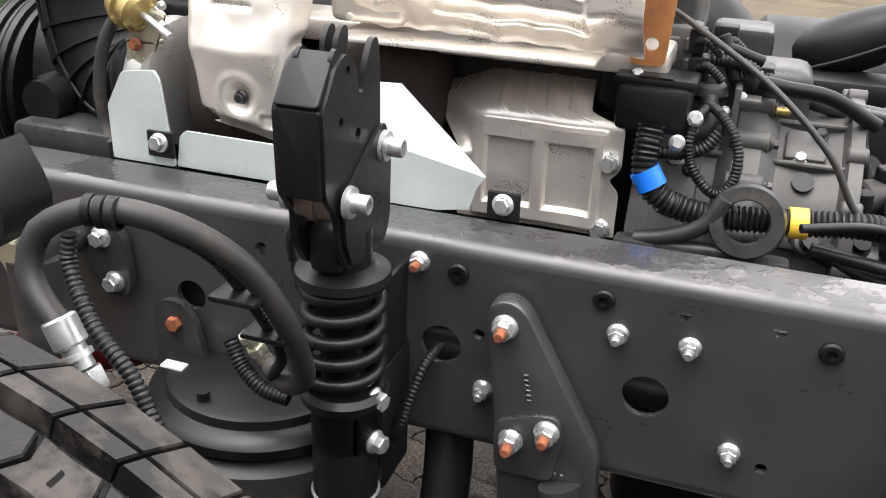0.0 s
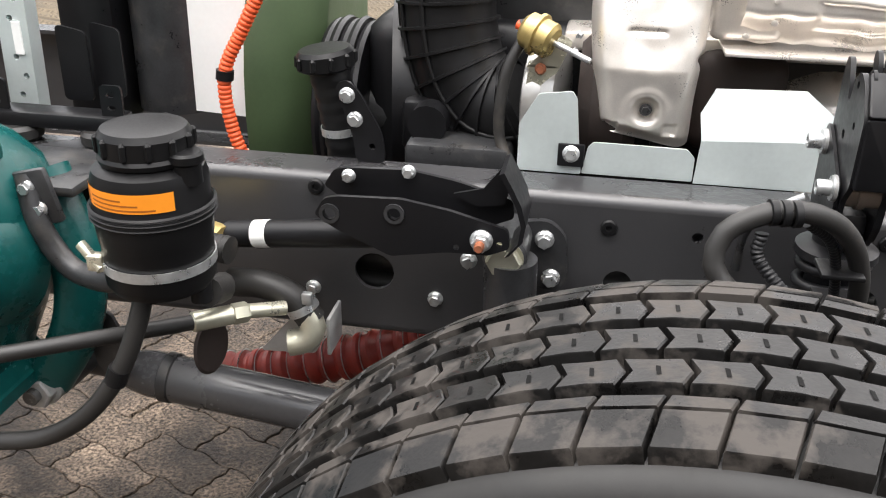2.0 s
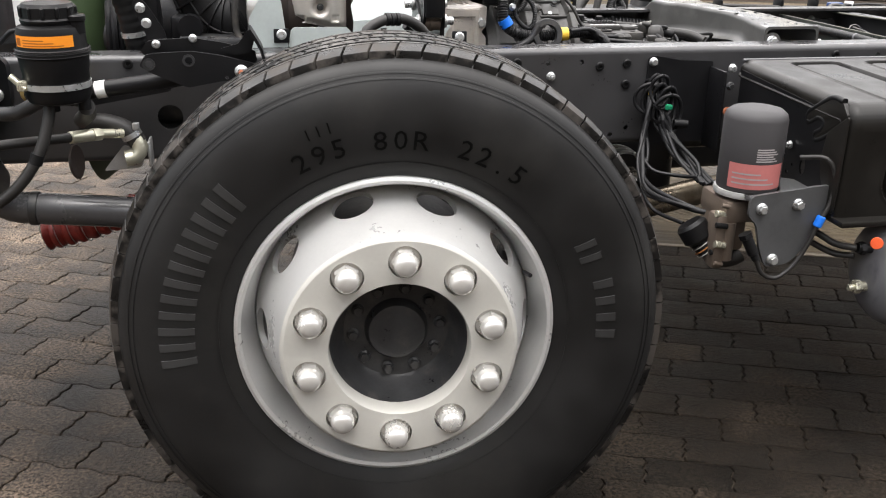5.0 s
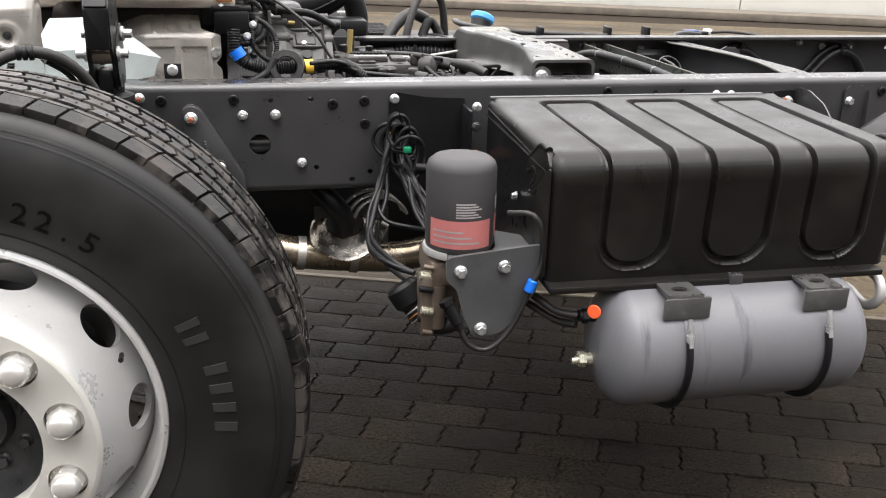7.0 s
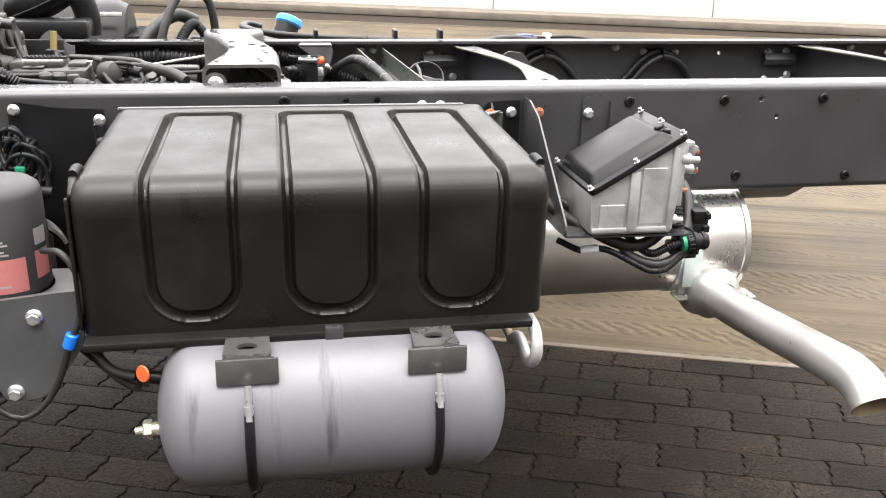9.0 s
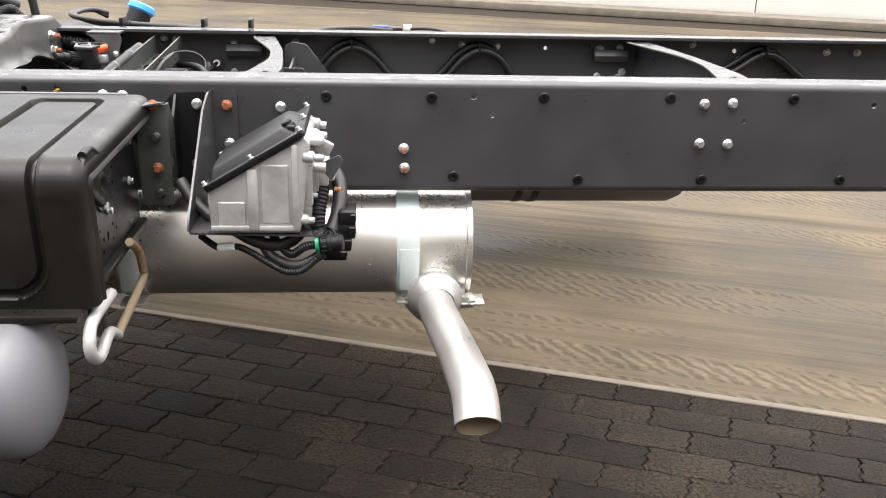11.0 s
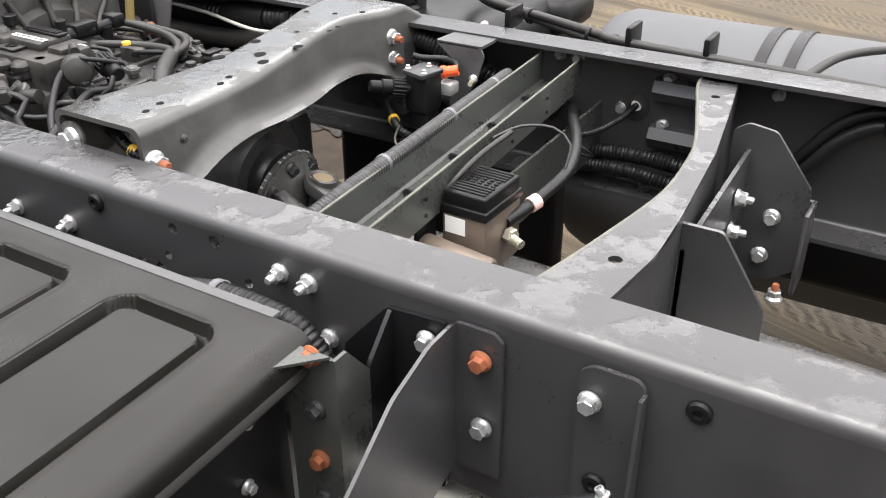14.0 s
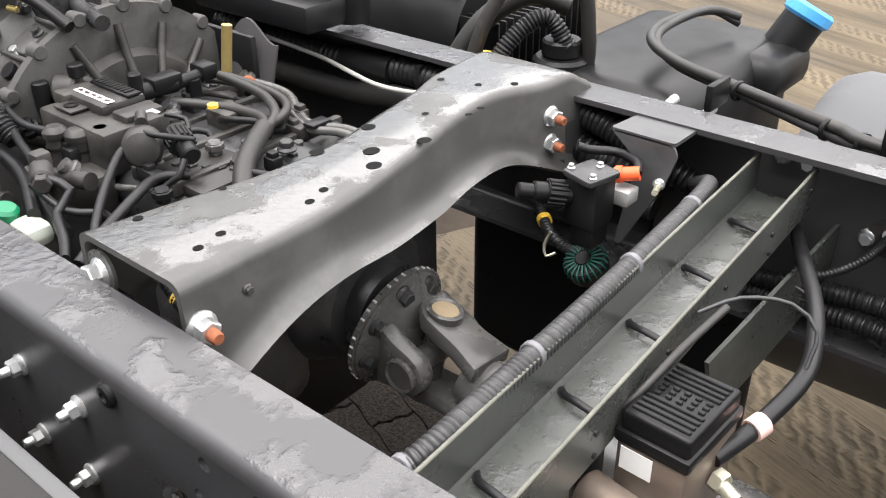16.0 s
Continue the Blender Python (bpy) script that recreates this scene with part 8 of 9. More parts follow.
def shields():
    t = thing("exhaust_heat_shield", (-0.06, 0.12, 0.94), "pressed bright heat shield over the exhaust with central bolt", "heat shield")

    def wrap(u, v):
        # u across, v up: a panel that leans under, a shoulder, then a face that leans back
        w = 0.072 + 0.010 * smooth(0.05, 0.18, v) + 0.014 * smooth(.2, .32, v)
        zc = 0.952 + v - .014 * u * smooth(.12, 0, v)
        x = -0.066 + u * w - 0.012 * v + 0.02 * smooth(.18, .32, v)
        x -= .006 * smooth(.86, 1, u) * math.exp(-((v - .115) / .008) ** 2)
        y = 0.098 + 0.045 * abs(u) ** 7 + .16 * max(0, .10 - v) + .30 * max(0, v - .105) + .010 * smooth(.02, 0, v)
        d = math.hypot(x + 0.062, zc - 0.998)
        y += 0.009 * smooth(.022, .010, d) - .003 * math.exp(-((d - .027) / .007) ** 2)
        for c in (-.044, .040):
            y += .004 * smooth(.012, .008, abs(x + .066 - c)) * smooth(.010, .006, abs(zc - .970))
        y += .004 * math.exp(-((zc - 1.107) / .003) ** 2) * smooth(.03, .02, abs(x + .07))
        y += 0.0022 * noise.noise((x * 30, zc * 30, 1)) + 0.006 * noise.noise((x * 10, zc * 10, 5))
        return (x, y, zc)

    part("shield", bumpy_sheet(-1, 1, 0, 0.36, 90, 130, wrap), SHIELD, t, smooth=60)
    bolt(t, "dark", (-.062, .113, .998), (0, -1, 0), .75)
    s = thing("side_heat_shield", (0.27, 0.235, 0.84), "pressed bright heat shield with ribbed panels", "heat shield")

    def right(u, v):
        # a chamfered left wing, an upright panelled face, and a ribbed shoulder that leans back
        z = 0.843 + 0.205 * v
        lean = smooth(.68, .76, v)
        edge = .185
        x = (edge + (.392 - edge) * u) * (1 - lean) + (.195 - .02 * (v - .7) / .3 + (.155 + .01 * (v - .7)) * u) * lean
        x -= .012 * math.exp(-((v - .36) / .05) ** 2) * smooth(.9, 1, u)
        y = 0.228 + 0.105 * smooth(.66, 1.0, v) ** 1.2
        corner = smooth(.16, .02, u) * smooth(.40, .62, v)
        y += .045 * corner
        x -= .04 * corner

        def inset(a, b, c, d):
            q = min(u - a, b - u, v - c, d - v)
            return smooth(-0.006, 0.010, q)
        y -= 0.009 * inset(.10, .90, .03, .655)
        y += 0.0085 * inset(.17, .47, .13, .56) + 0.0085 * inset(.55, .84, .13, .56)
        for c in (.28, .47, .66, .85):
            y -= 0.008 * math.exp(-((u - c) / .024) ** 2) * smooth(.70, .76, v) * smooth(.92, .86, v)
        y += 0.0025 * noise.noise((x * 25, z * 25, 9)) + .003 * noise.noise((x * 8, z * 8, 2))
        return (x, y, z)

    part("shield", bumpy_sheet(0, 1, 0, 1, 100, 90, right), SHIELD, s, smooth=60)
    for p in ((.377, .228, .94), (.373, .228, .852)):
        bolt(s, "bolt", p, (0, -1, .1), 1.2)
    m = thing("manifold_heat_shield", (0.25, 0.2, 1.07), "crumpled stainless heat shield over the manifold", "heat shield")

    def top(u, v):
        x = 0.06 + 0.345 * u
        z = 1.085 + 0.16 * v - 0.01 * u
        y = 0.155 + 0.05 * smooth(.35, 0, v) + .18 * smooth(.45, 1, v)
        q = min(u - .28, .82 - u, v - .16, .42 - v)
        y += 0.006 * smooth(-.01, .02, q)
        y += 0.006 * noise.noise((x * 34, z * 34, 3)) * smooth(.4, .05, v) + .003 * noise.noise((x * 12, z * 12, 8))
        z -= .007 * noise.noise((x * 28, 0, 7)) * (1 - v)
        return (x, y, z)

    part("shield", bumpy_sheet(0, 1, 0, 1, 110, 60, top), SHIELD, m, smooth=60)
    part("flange", box((.20, .20, 1.074), (.32, .10, .006), .002), SHIELD, m)
    part("shield_end", box((.07, .22, 1.14), (.10, .06, .11), .012, 3), SHIELD, m)
    for x, z in ((.10, 1.12), (.10, 1.15), (.065, 1.10)):
        part("rivet", lathe([(.005, 0), (.004, .003), (0, .004)], axis((x, .155, z), (0, -1, 0)), 10), SHIELD, m)
    k = thing("support_lug", (.405, .26, 1.08), "rusty orange steel lug with a hole", "lug")
    part("lug", plate(rounded([(.385, 1.06), (.425, 1.06), (.43, 1.14), (.43, 1.25), (.39, 1.25), (.385, 1.14)], .008), .008, XZ(.245), holes=[ring(.408, 1.085, .008, 14), ring(.412, 1.15, .007, 14)]), ORUST, k)
    g = thing("galvanised_bracket", (0.0, 0.08, 0.905), "pale galvanised sheet bracket along the rail", "bracket")
    part("left_leaf", plate(rounded([(-.238, .905), (-.238, .975), (-.212, 1.02), (-.165, 1.026), (-.158, 1.015), (-.152, .96), (-.145, .905)], .004), .004, XZ(.082)), GALV, g)
    part("middle_leaf", plate(rounded([(-.145, .905), (-.138, .945), (-.13, .953), (.0, .952), (.012, .94), (.012, .905)], .003), .004, XZ(.086)), GALV, g)
    right_leaf = bmesh.new()
    front = [(.013, .905, .080), (.205, .905, .080), (.245, .912, .080), (.252, .936, .080), (.262, .953, .080), (.150, .975, .080), (.017, .968, .080)]
    upper = [(.017, .968, .080), (.150, .975, .080), (.262, .953, .080), (.150, 1.040, .105), (.030, 1.036, .105), (.012, 1.003, .092)]
    for ring_pts in (front, upper):
        f = [right_leaf.verts.new((x, y, z)) for x, z, y in ring_pts]
        g2 = [right_leaf.verts.new((x, y + .004, z)) for x, z, y in ring_pts]
        right_leaf.faces.new(f)
        right_leaf.faces.new(list(reversed(g2)))
        for q in range(len(f)):
            right_leaf.faces.new((f[q - 1], f[q], g2[q], g2[q - 1]))
    part("right_leaf", done(right_leaf), GALV, g, smooth=12)
    for p in ((-.161, .075, .937), (.286, .075, .926)):
        part("foot_tab", box((p[0], .079, p[2] - .003), (.038, .006, .034), .002), BLACK, g)
        bolt(g, "bolt", (p[0], .076, p[2]), (0, -1, .15), 1.05)


shields()


def turbo_and_intake():
    a = thing("wastegate_actuator", (-0.19, 0.13, 1.05), "gold passivated actuator can on a bracket", "actuator")
    d = Vector((.86, -.35, -.30)).normalized()
    o = Vector((-.242, .135, 1.100))
    part("can", lathe([(0, 0), (.02, 0), (.026, .006), (.026, .018), (.031, .02), (.031, .026), (.026, .028), (.026, .045), (.02, .05), (0, .05)], axis(o, d), 32), GOLD, a)
    part("bracket", join(plate(rounded([(-.236, 1.012), (-.200, 1.020), (-.172, 1.085), (-.188, 1.095), (-.232, 1.050)], .004), .005, XZ(.125)), box((-.212, .145, 1.048), (.045, .04, .006), .002)), PALE, a)
    bolt(a, "rust", (-.215, .12, 1.046), (0, -1, 0), .7)
    part("rod", rod(tuple(o + d * .05), tuple(o + d * .11), .0045, 8), ZINC, a)
    for q in ((-.165, .11, 1.10), (-.17, .115, 1.075)):
        bolt(a, "bolt", q, tuple(d), .5)
    part("red_plug", rod(tuple(o - d * .004), tuple(o - d * .012), .007, 10), ORANGE, a)
    part("hose", tube([tuple(o - d * .008), (-.235, .14, 1.10), (-.26, .12, 1.05), (-.27, .11, .99), (-.268, .11, .94), (-.255, .10, .915)], .0085, 10), HOSE, a)
    t = thing("turbocharger", (-0.19, 0.2, 0.86), "cast turbocharger housing behind the heat shield", "turbocharger")
    part("inlet_ring", lathe([(.07, 0), (.082, .004), (.084, .018), (.08, .03), (.084, .04), (.088, .05), (.07, .055)], axis((-.235, .20, .985), (1, -.12, 0)), 40), PIPE, t)
    part("housing", join(lathe([(0, 0), (.08, 0), (.10, .02), (.10, .07), (.07, .09), (0, .09)], axis((-.16, .22, .985), (1, 0, 0)), 36), box((.08, .28, .98), (.14, .12, .16), .03, 3)), SOOT, t)
    h = thing("intake_hose", (-0.34, 0.24, 0.85), "ribbed black rubber intake hose", "hose")
    pts = [(-.38, .25, 1.30), (-.375, .25, 1.16), (-.37, .245, 1.08), (-.35, .235, 1.01), (-.31, .225, .965), (-.26, .21, .96), (-.235, .205, .972)]
    part("hose", tube(pts, .075, 28, step=.012), PLASTIC, h)
    path = curve_points(pts, .034)
    for i in range(1, len(path) - 1):
        part("rib", lathe([(.074, -.003), (.081, -.002), (.081, .002), (.074, .003)], axis(path[i], path[i + 1] - path[i - 1]), 28, cap=False), PLASTIC, h)
    for k in range(5):
        b = radians(200 + 35 * k)
        rib = []
        for i in range(len(path)):
            dd = (path[min(i + 1, len(path) - 1)] - path[max(i - 1, 0)]).normalized()
            s = Vector((0, 1, 0))
            s = (s - dd * s.dot(dd)).normalized()
            u = dd.cross(s)
            rib.append(path[i] + (s * math.cos(b) + u * math.sin(b)) * .077)
        part("rib", tube(rib, .0035, 6), PLASTIC, h)
    c = thing("oil_filler", (-0.52, 0.12, 0.90), "black oil filler neck with screw cap", "filler")
    n = Vector((-.12, -.05, 1)).normalized()
    o = Vector((-.508, .11, .93))
    part("neck", tube([(-.50, .12, .86), (-.507, .112, .93), (-.517, .108, .99), (-.527, .104, 1.035)], .031, 20, ribs=.002, pitch=.02), PLASTIC, c)
    cap = part("cap", lathe([(.038, 0), (.043, .003), (.043, .024), (.038, .03), (0, .03)], axis((-.527, .104, 1.032), n), 28), PLASTIC, c)
    for i in range(10):
        b = radians(36 * i)
        s, u = n.orthogonal().normalized(), n.cross(n.orthogonal().normalized())
        p = Vector((-.527, .104, 1.032)) + n * .014 + (s * math.cos(b) + u * math.sin(b)) * .0425
        part("grip", box(tuple(p), (.009, .009, .02), .003, 1), PLASTIC, cap)
    part("band", lathe([(.032, -.006), (.0335, -.006), (.0335, .006), (.032, .006)], axis((-.508, .111, .94), n), 24, cap=False), ZINC, c)
    part("arm", plate(rounded([(-.505, 1.02), (-.485, 1.028), (-.468, 1.01), (-.435, .95), (-.43, .905), (-.475, .905), (-.478, .94)], .012), .006, XZ(.062), holes=[ring(-.45, .93, .005, 10)]), BLACK, c)
    for p in ((-.486, .062, 1.005), (-.475, .062, .97)):
        bolt(c, "bolt", p, (0, -1, 0), 1.0)
    f = thing("cooling_fan", (-0.62, 0.45, 0.70), "black fan and belt pulleys before the radiator", "fan")
    for i, (x, r) in enumerate(((-.585, .15), (-.57, .155), (-.555, .15), (-.54, .155), (-.525, .148))):
        part("pulley", lathe([(.05, -.007), (r, -.007), (r + .003, 0), (r, .007), (.05, .007)], axis((x, .36, .90), (1, 0, 0)), 48), BLACK, f)
    part("hub", rod((-.66, .36, .90), (-.40, .36, .90), .06, 24), IRON, f)
    part("guard_ring", lathe([(.13, 0), (.16, 0), (.165, .05), (.135, .05)], axis((-.48, .34, .93), (1, .2, 0)), 40), BLACK, f)
    r = thing("fan_shroud", (-0.70, 0.45, 0.62), "olive green plastic fan shroud", "shroud")
    sh = bmesh.new()
    rows = []
    for j in range(25):
        b = radians(90 + 180 * j / 24)
        rows.append([sh.verts.new((x, .70 + rr * math.cos(b), .92 + rr * math.sin(b))) for x, rr in ((-.70, .50), (-.66, .47), (-.62, .41), (-.60, .38), (-.60, .37), (-.625, .37), (-.66, .43), (-.70, .46))])
    for a0, b0 in zip(rows, rows[1:]):
        for i in range(7):
            sh.faces.new((a0[i], a0[i + 1], b0[i + 1], b0[i]))
    part("shroud", done(sh), GREEN, r)
    part("back_sheet", box((-.70, .66, .98), (.02, .62, .66), .004), GREEN, r)
    w = thing("cooler_frame", (-0.85, 0.4, 0.9), "black radiator frame with pale side strip", "radiator")
    part("side_strip", bumpy_sheet(0, 1, 0, 1, 8, 20, lambda u, v: (-.84 + .14 * u + .02 * v, .235 + .02 * (1 - u), .905 + .40 * v), .006), WHITE, w, "white plastic side strip")
    part("tank", rod((-.86, .30, .90), (-.86, .30, 1.35), .07, 24), IRON, w)
    part("core", box((-.98, .50, 1.10), (.10, .55, .44), .01), BLACK, w)
    rail2 = part("channel", plate([(-1.055, .93), (-1.005, .93), (-.995, 1.35), (-1.045, 1.35)], .03, XZ(.10), holes=[ring(-1.03 + .012 * (i % 2), .96 + .03 * i, .005, 10) for i in range(11)]), GALV, w, "pale perforated steel channel")
    part("label", box((-1.02, .098, 1.05), (.014, .003, .05), 0, 1), WHITE, rail2)
    for x in (-.94, -.90):
        part("inner_plate", plate(rounded([(x - .03, .95), (x + .02, .95), (x + .02, 1.06), (x - .03, 1.07)], .01), .005, XZ(.12 if x < -.92 else .15)), BLACK, w)
    ft = part("mount", join(box((-.94, .06, .94), (.21, .05, .025), .006), plate(rounded([(-1.055, .94), (-1.02, .94), (-1.02, 1.0), (-1.055, 1.0)], .008), .005, XZ(.045), holes=[ring(-1.038, .985, .007, 10, .004), ring(-1.038, .965, .007, 10, .004)]), plate(rounded([(-.865, .94), (-.83, .94), (-.83, 1.0), (-.865, 1.0)], .008), .005, XZ(.045), holes=[ring(-.848, .985, .007, 10, .004), ring(-.848, .965, .007, 10, .004)])), BLACK, w)
    for x in (-1.01, -.87):
        part("rubber_foot", rod((x, .05, .905), (x, .05, .93), .034, 20, bevel=.006), HOSE, ft)
    part("wire_hook", tube([(-.80, .05, .93), (-.775, .05, .955), (-.755, .05, .955), (-.74, .05, .945)], .006, 8), BLACK, w)
    o2 = thing("orange_harness", (-0.70, 0.2, 0.88), "orange corrugated cable sleeve", "cable")
    part("sleeve", tube([(-.60, .19, 1.30), (-.64, .185, 1.16), (-.681, .18, 1.075), (-.715, .175, 1.01), (-.722, .175, .96), (-.713, .175, .90), (-.70, .175, .86)], .0115, 10, ribs=.002, pitch=.008), ORANGE, o2)
    part("clip", rod((-.7205, .175, .985), (-.7185, .175, 1.0), .0145, 12), PLASTIC, o2)
    j = thing("front_junction", (-1.1, 0.05, 0.90), "dark pipes and couplings at the front of the frame", "pipes")
    part("pipe", tube([(-1.30, .10, .92), (-1.18, .08, .96), (-1.12, .05, .98), (-1.08, .06, 1.05)], .03, 14), PLASTIC, j)
    part("pipe", tube([(-1.32, .02, .90), (-1.2, .03, .93), (-1.13, .0, .92), (-1.10, -.04, .90)], .022, 12), HOSE, j)
    part("coupling", rod((-1.13, .04, 1.0), (-1.10, .02, 1.0), .022, 14, bevel=.004), WHITE, j, "white coupling")
    part("lever", box((-1.22, .05, .93), (.05, .05, .10), .01), BLACK, j)


turbo_and_intake()


def engine_mass():
    """Engine block and sump seen dark between the rails."""
    t = thing("engine_block", (-0.05, 0.45, 0.45), "dark grey cast engine block between the rails", "engine")
    part("block", join(box((-.05, .48, .82), (.95, .36, .50), .04, 3), box((-.05, .45, .52), (.80, .30, .22), .05, 3)), BLACK, t)
    part("head", join(box((.02, .52, 1.12), (.85, .34, .20), .03, 3)), IRON, t)
    part("ledge", box((.12, .30, 1.06), (.62, .10, .03), .006), SHIELD, t, "bare steel ledge above the shields")
    part("mount", box((-.33, .16, .905), (.16, .14, .05), .012, 2), IRON, t)
    part("pump", join(box((-.38, .20, .93), (.10, .08, .09), .015, 2), rod((-.38, .16, .95), (-.38, .12, .95), .03, 16)), BLACK, t)
    for i in range(6):
        part("rib", box((-.42 + .13 * i, .298, .80), (.02, .01, .3), .004), BLACK, t)


engine_mass()


def gearbox():
    t = thing("gearbox", (0.72, 0.42, 0.55), "grey painted cast gearbox with wet grimy surface", "gearbox")
    # flywheel and clutch housings: a bolted joint, ribs, pads and a rim behind
    def on(x, a, r):
        return Vector((x, .44 - r * math.sin(radians(a)), .775 + r * math.cos(radians(a))))

    part("bell_housing", lathe([(.19, 0), (.222, .004), (.226, .03), (.212, .05), (.212, .10), (.232, .112), (.238, .118), (.238, .150), (.232, .156), (.214, .17), (.206, .21), (.214, .245), (.228, .252), (.228, .268), (.200, .270)], axis((.40, .44, .775), (1, 0, 0)), 72), HOUSING, t, "dusty grey cast housing")
    part("end_wall", lathe([(.201, .266), (.19, .262), (.178, .258), (.165, .262), (.15, .285), (.11, .292), (.06, .292)], axis((.40, .44, .775), (1, 0, 0)), 64), DUSTY, t)
    for i in range(16):
        p, q = on(.664, 22.5 * i, .125), on(.664, 22.5 * i, .200)
        part("end_rib", tube([p + Vector((.030, 0, 0)), p + (q - p) * .4 + Vector((.018, 0, 0)), q + Vector((.006, 0, 0))], .007, 6), DUSTY, t)
    for i in range(24):
        a = 15 * i + 5
        part("flange_lug", rod(on(.512, a, .236), on(.558, a, .236), .0135, 12, bevel=.002), HOUSING, t)
        bolt(t, "dark", on(.559, a, .236), (1, 0, 0), .8)
    for i in range(14):
        part("rim_lug", rod(on(.648, -80 + 19 * i, .226), on(.672, -80 + 19 * i, .226), .0115, 10, bevel=.002), HOUSING, t)
        for x0, x1 in ((.415, .512), (.556, .65)):
            p, q = on(x0, -76 + 19 * i, .205), on(x1, -76 + 19 * i, .205)
            part("rib", box(((p + q) / 2), (x1 - x0, .007, .030), .002, 1, Matrix.Translation((p + q) / 2) @ Matrix.Rotation(radians(-76 + 19 * i), 4, "X") @ Matrix.Translation(-(p + q) / 2)), HOUSING, t)
    for x, a, sx, sy in ((.452, 52, .060, .075), (.465, 22, .070, .05), (.60, 62, .048, .040), (.602, 30, .05, .05), (.44, 78, .05, .06)):
        p = on(x, a, .207)
        m = Matrix.Translation(p) @ Matrix.Rotation(radians(a), 4, "X")
        part("cast_pad", box((0, 0, 0), (sx, sy, .026), .006, 2, m), HOUSING, t)
        bolt(t, "dark", m @ Vector((sx * .3, sy * .3, .013)), tuple(m.to_3x3() @ Vector((0, 0, 1))), .8)
    for x, a in ((.604, 44), (.585, 70)):
        p = on(x, a, .209)
        # a solid black plug paints the dark inside of the casting's hole
        part("cast_hole_plug", rod(p, on(x, a, .2145), .013, 18), BLACK, t)
    bolt(t, "bolt", on(.597, 36, .214), tuple(on(0, 36, 1) - on(0, 36, 0)), .8)
    bolt(t, "bolt", on(.452, 42, .221), (0, -.6, .8), 1.1)
    part("case", join(box((.80, .44, .70), (.42, .32, .31), .05, 4), rod((.99, .44, .72), (1.14, .44, .71), .15, 36, .125, .012), rod((1.13, .44, .71), (1.19, .44, .705), .12, 36, .095, .01), rod((1.18, .44, .705), (1.215, .44, .70), .06, 28)), IRON, t)
    part("side_cover", box((1.06, .30, .66), (.16, .14, .2), .03, 2), IRON, t)
    part("side_cover", box((1.06, .58, .66), (.16, .12, .2), .03, 2), IRON, t)
    for x in (.66, .74, .82, .90, .98):
        part("rib", box((x, .44, .852), (.014, .30, .02), .004), DUSTY, t)
    r = random.Random(5)
    for i in range(26):
        x, y = .58 + .46 * r.random(), .31 + .26 * r.random()
        bolt(t, "dark", (x, y, .853 + .003 * r.random()), (0, 0, 1), .8 + .4 * r.random())
    # added black box: hides the bright ground in the dark gap below the gearbox
    part("underside_block", box((.72, .45, .48), (.60, .34, .24), .04, 3), BLACK, t, "black box added below the gearbox to fill the dark gap")
    part("letter_boss", box((.967, .36, .848), (.12, .11, .018), .006), DUSTY, t)
    for i, w in enumerate((.009, .012, .006, .010, .012)):
        part("cast_mark", box((.93 + .018 * i, .338 + .010 * i, .8585), (w, .013, .003), .001, 1), DUSTY, t)
    part("shelf", box((.56, .62, .865), (.40, .012, .13), .004), BLACK, t, "dark upright sheet behind the gearbox")
    for q in ((.564, .577, .885), (.822, .552, .885)):
        bolt(t, "rust", q, (.6, -.6, .4), 1.0)
    bolt(t, "dark", (1.035, .44, .872), (0, 0, 1), 1.1)
    part("flap", bumpy_sheet(0, 1, 0, 1, 10, 10, lambda a, b: (.70 + .08 * a, .60 + .03 * b + .02 * a, .83 + .10 * b + .02 * math.sin(5 * a)), .004), FILTER, t, "crumpled grey rubber flap")
    # shift actuator on top, with its valves
    v = thing("shift_actuator", (0.80, 0.33, 0.84), "dusty black gear shift valve block with cables and plugs", "valve block")
    part("block", box((.79, .325, .872), (.165, .105, .064), .008, 2), DUSTY, v)
    for c, q in (((.765, .345, .908), (.10, .07, .02)), ((.845, .345, .905), (.04, .06, .018)), ((.72, .33, .905), (.035, .06, .028))):
        part("raised_cover", box(c, q, .006, 2), DUSTY, v)
    part("label", box((.770, .327, .9188), (.085, .012, .001), 0, 1), WHITE, v, "white sticker")
    for i in range(5):
        part("print_bar", box((.738 + .016 * i, .327, .9196), (.009 + .002 * (i % 2), .005, .0006), 0, 1), INK, v)
    part("raised_plate", box((.768, .362, .920), (.095, .022, .005), .002), PLASTIC, v)
    for i in range(9):
        part("rib", box((.731 + .009 * i, .362, .9236), (.005, .016, .003), .001, 1), PLASTIC, v)
    part("eye_plate", box((.757, .298, .9075), (.045, .03, .004), .003), DUSTY, v)
    part("eye", lathe([(.006, 0), (.010, 0), (.010, .002), (.006, .002)], axis((.757, .298, .909), (0, 0, 1)), 16, cap=False), PLASTIC, v)
    part("white_pad", box((.866, .352, .912), (.026, .014, .002), .001, 1), CAST, v)
    # upright valves along the front
    for x, y, z0, z1, r0 in ((.788, .252, .80, .905, .0135), (.813, .270, .80, .902, .0150), (.842, .288, .80, .906, .0125)):
        part("valve", join(rod((x, y, z0), (x, y, z1 - .018), r0, 18), lathe([(r0 + .002, 0), (r0 + .003, .003), (r0 + .003, .009), (r0, .013), (r0 - .004, .016), (0, .016)], axis((x, y, z1 - .018), (0, 0, 1)), 18)), DUSTY, v)
        part("valve_ring", lathe([(r0, -.002), (r0 + .002, -.002), (r0 + .002, .002), (r0, .002)], axis((x, y, z1 - .032), (0, 0, 1)), 18, cap=False), PLASTIC, v)
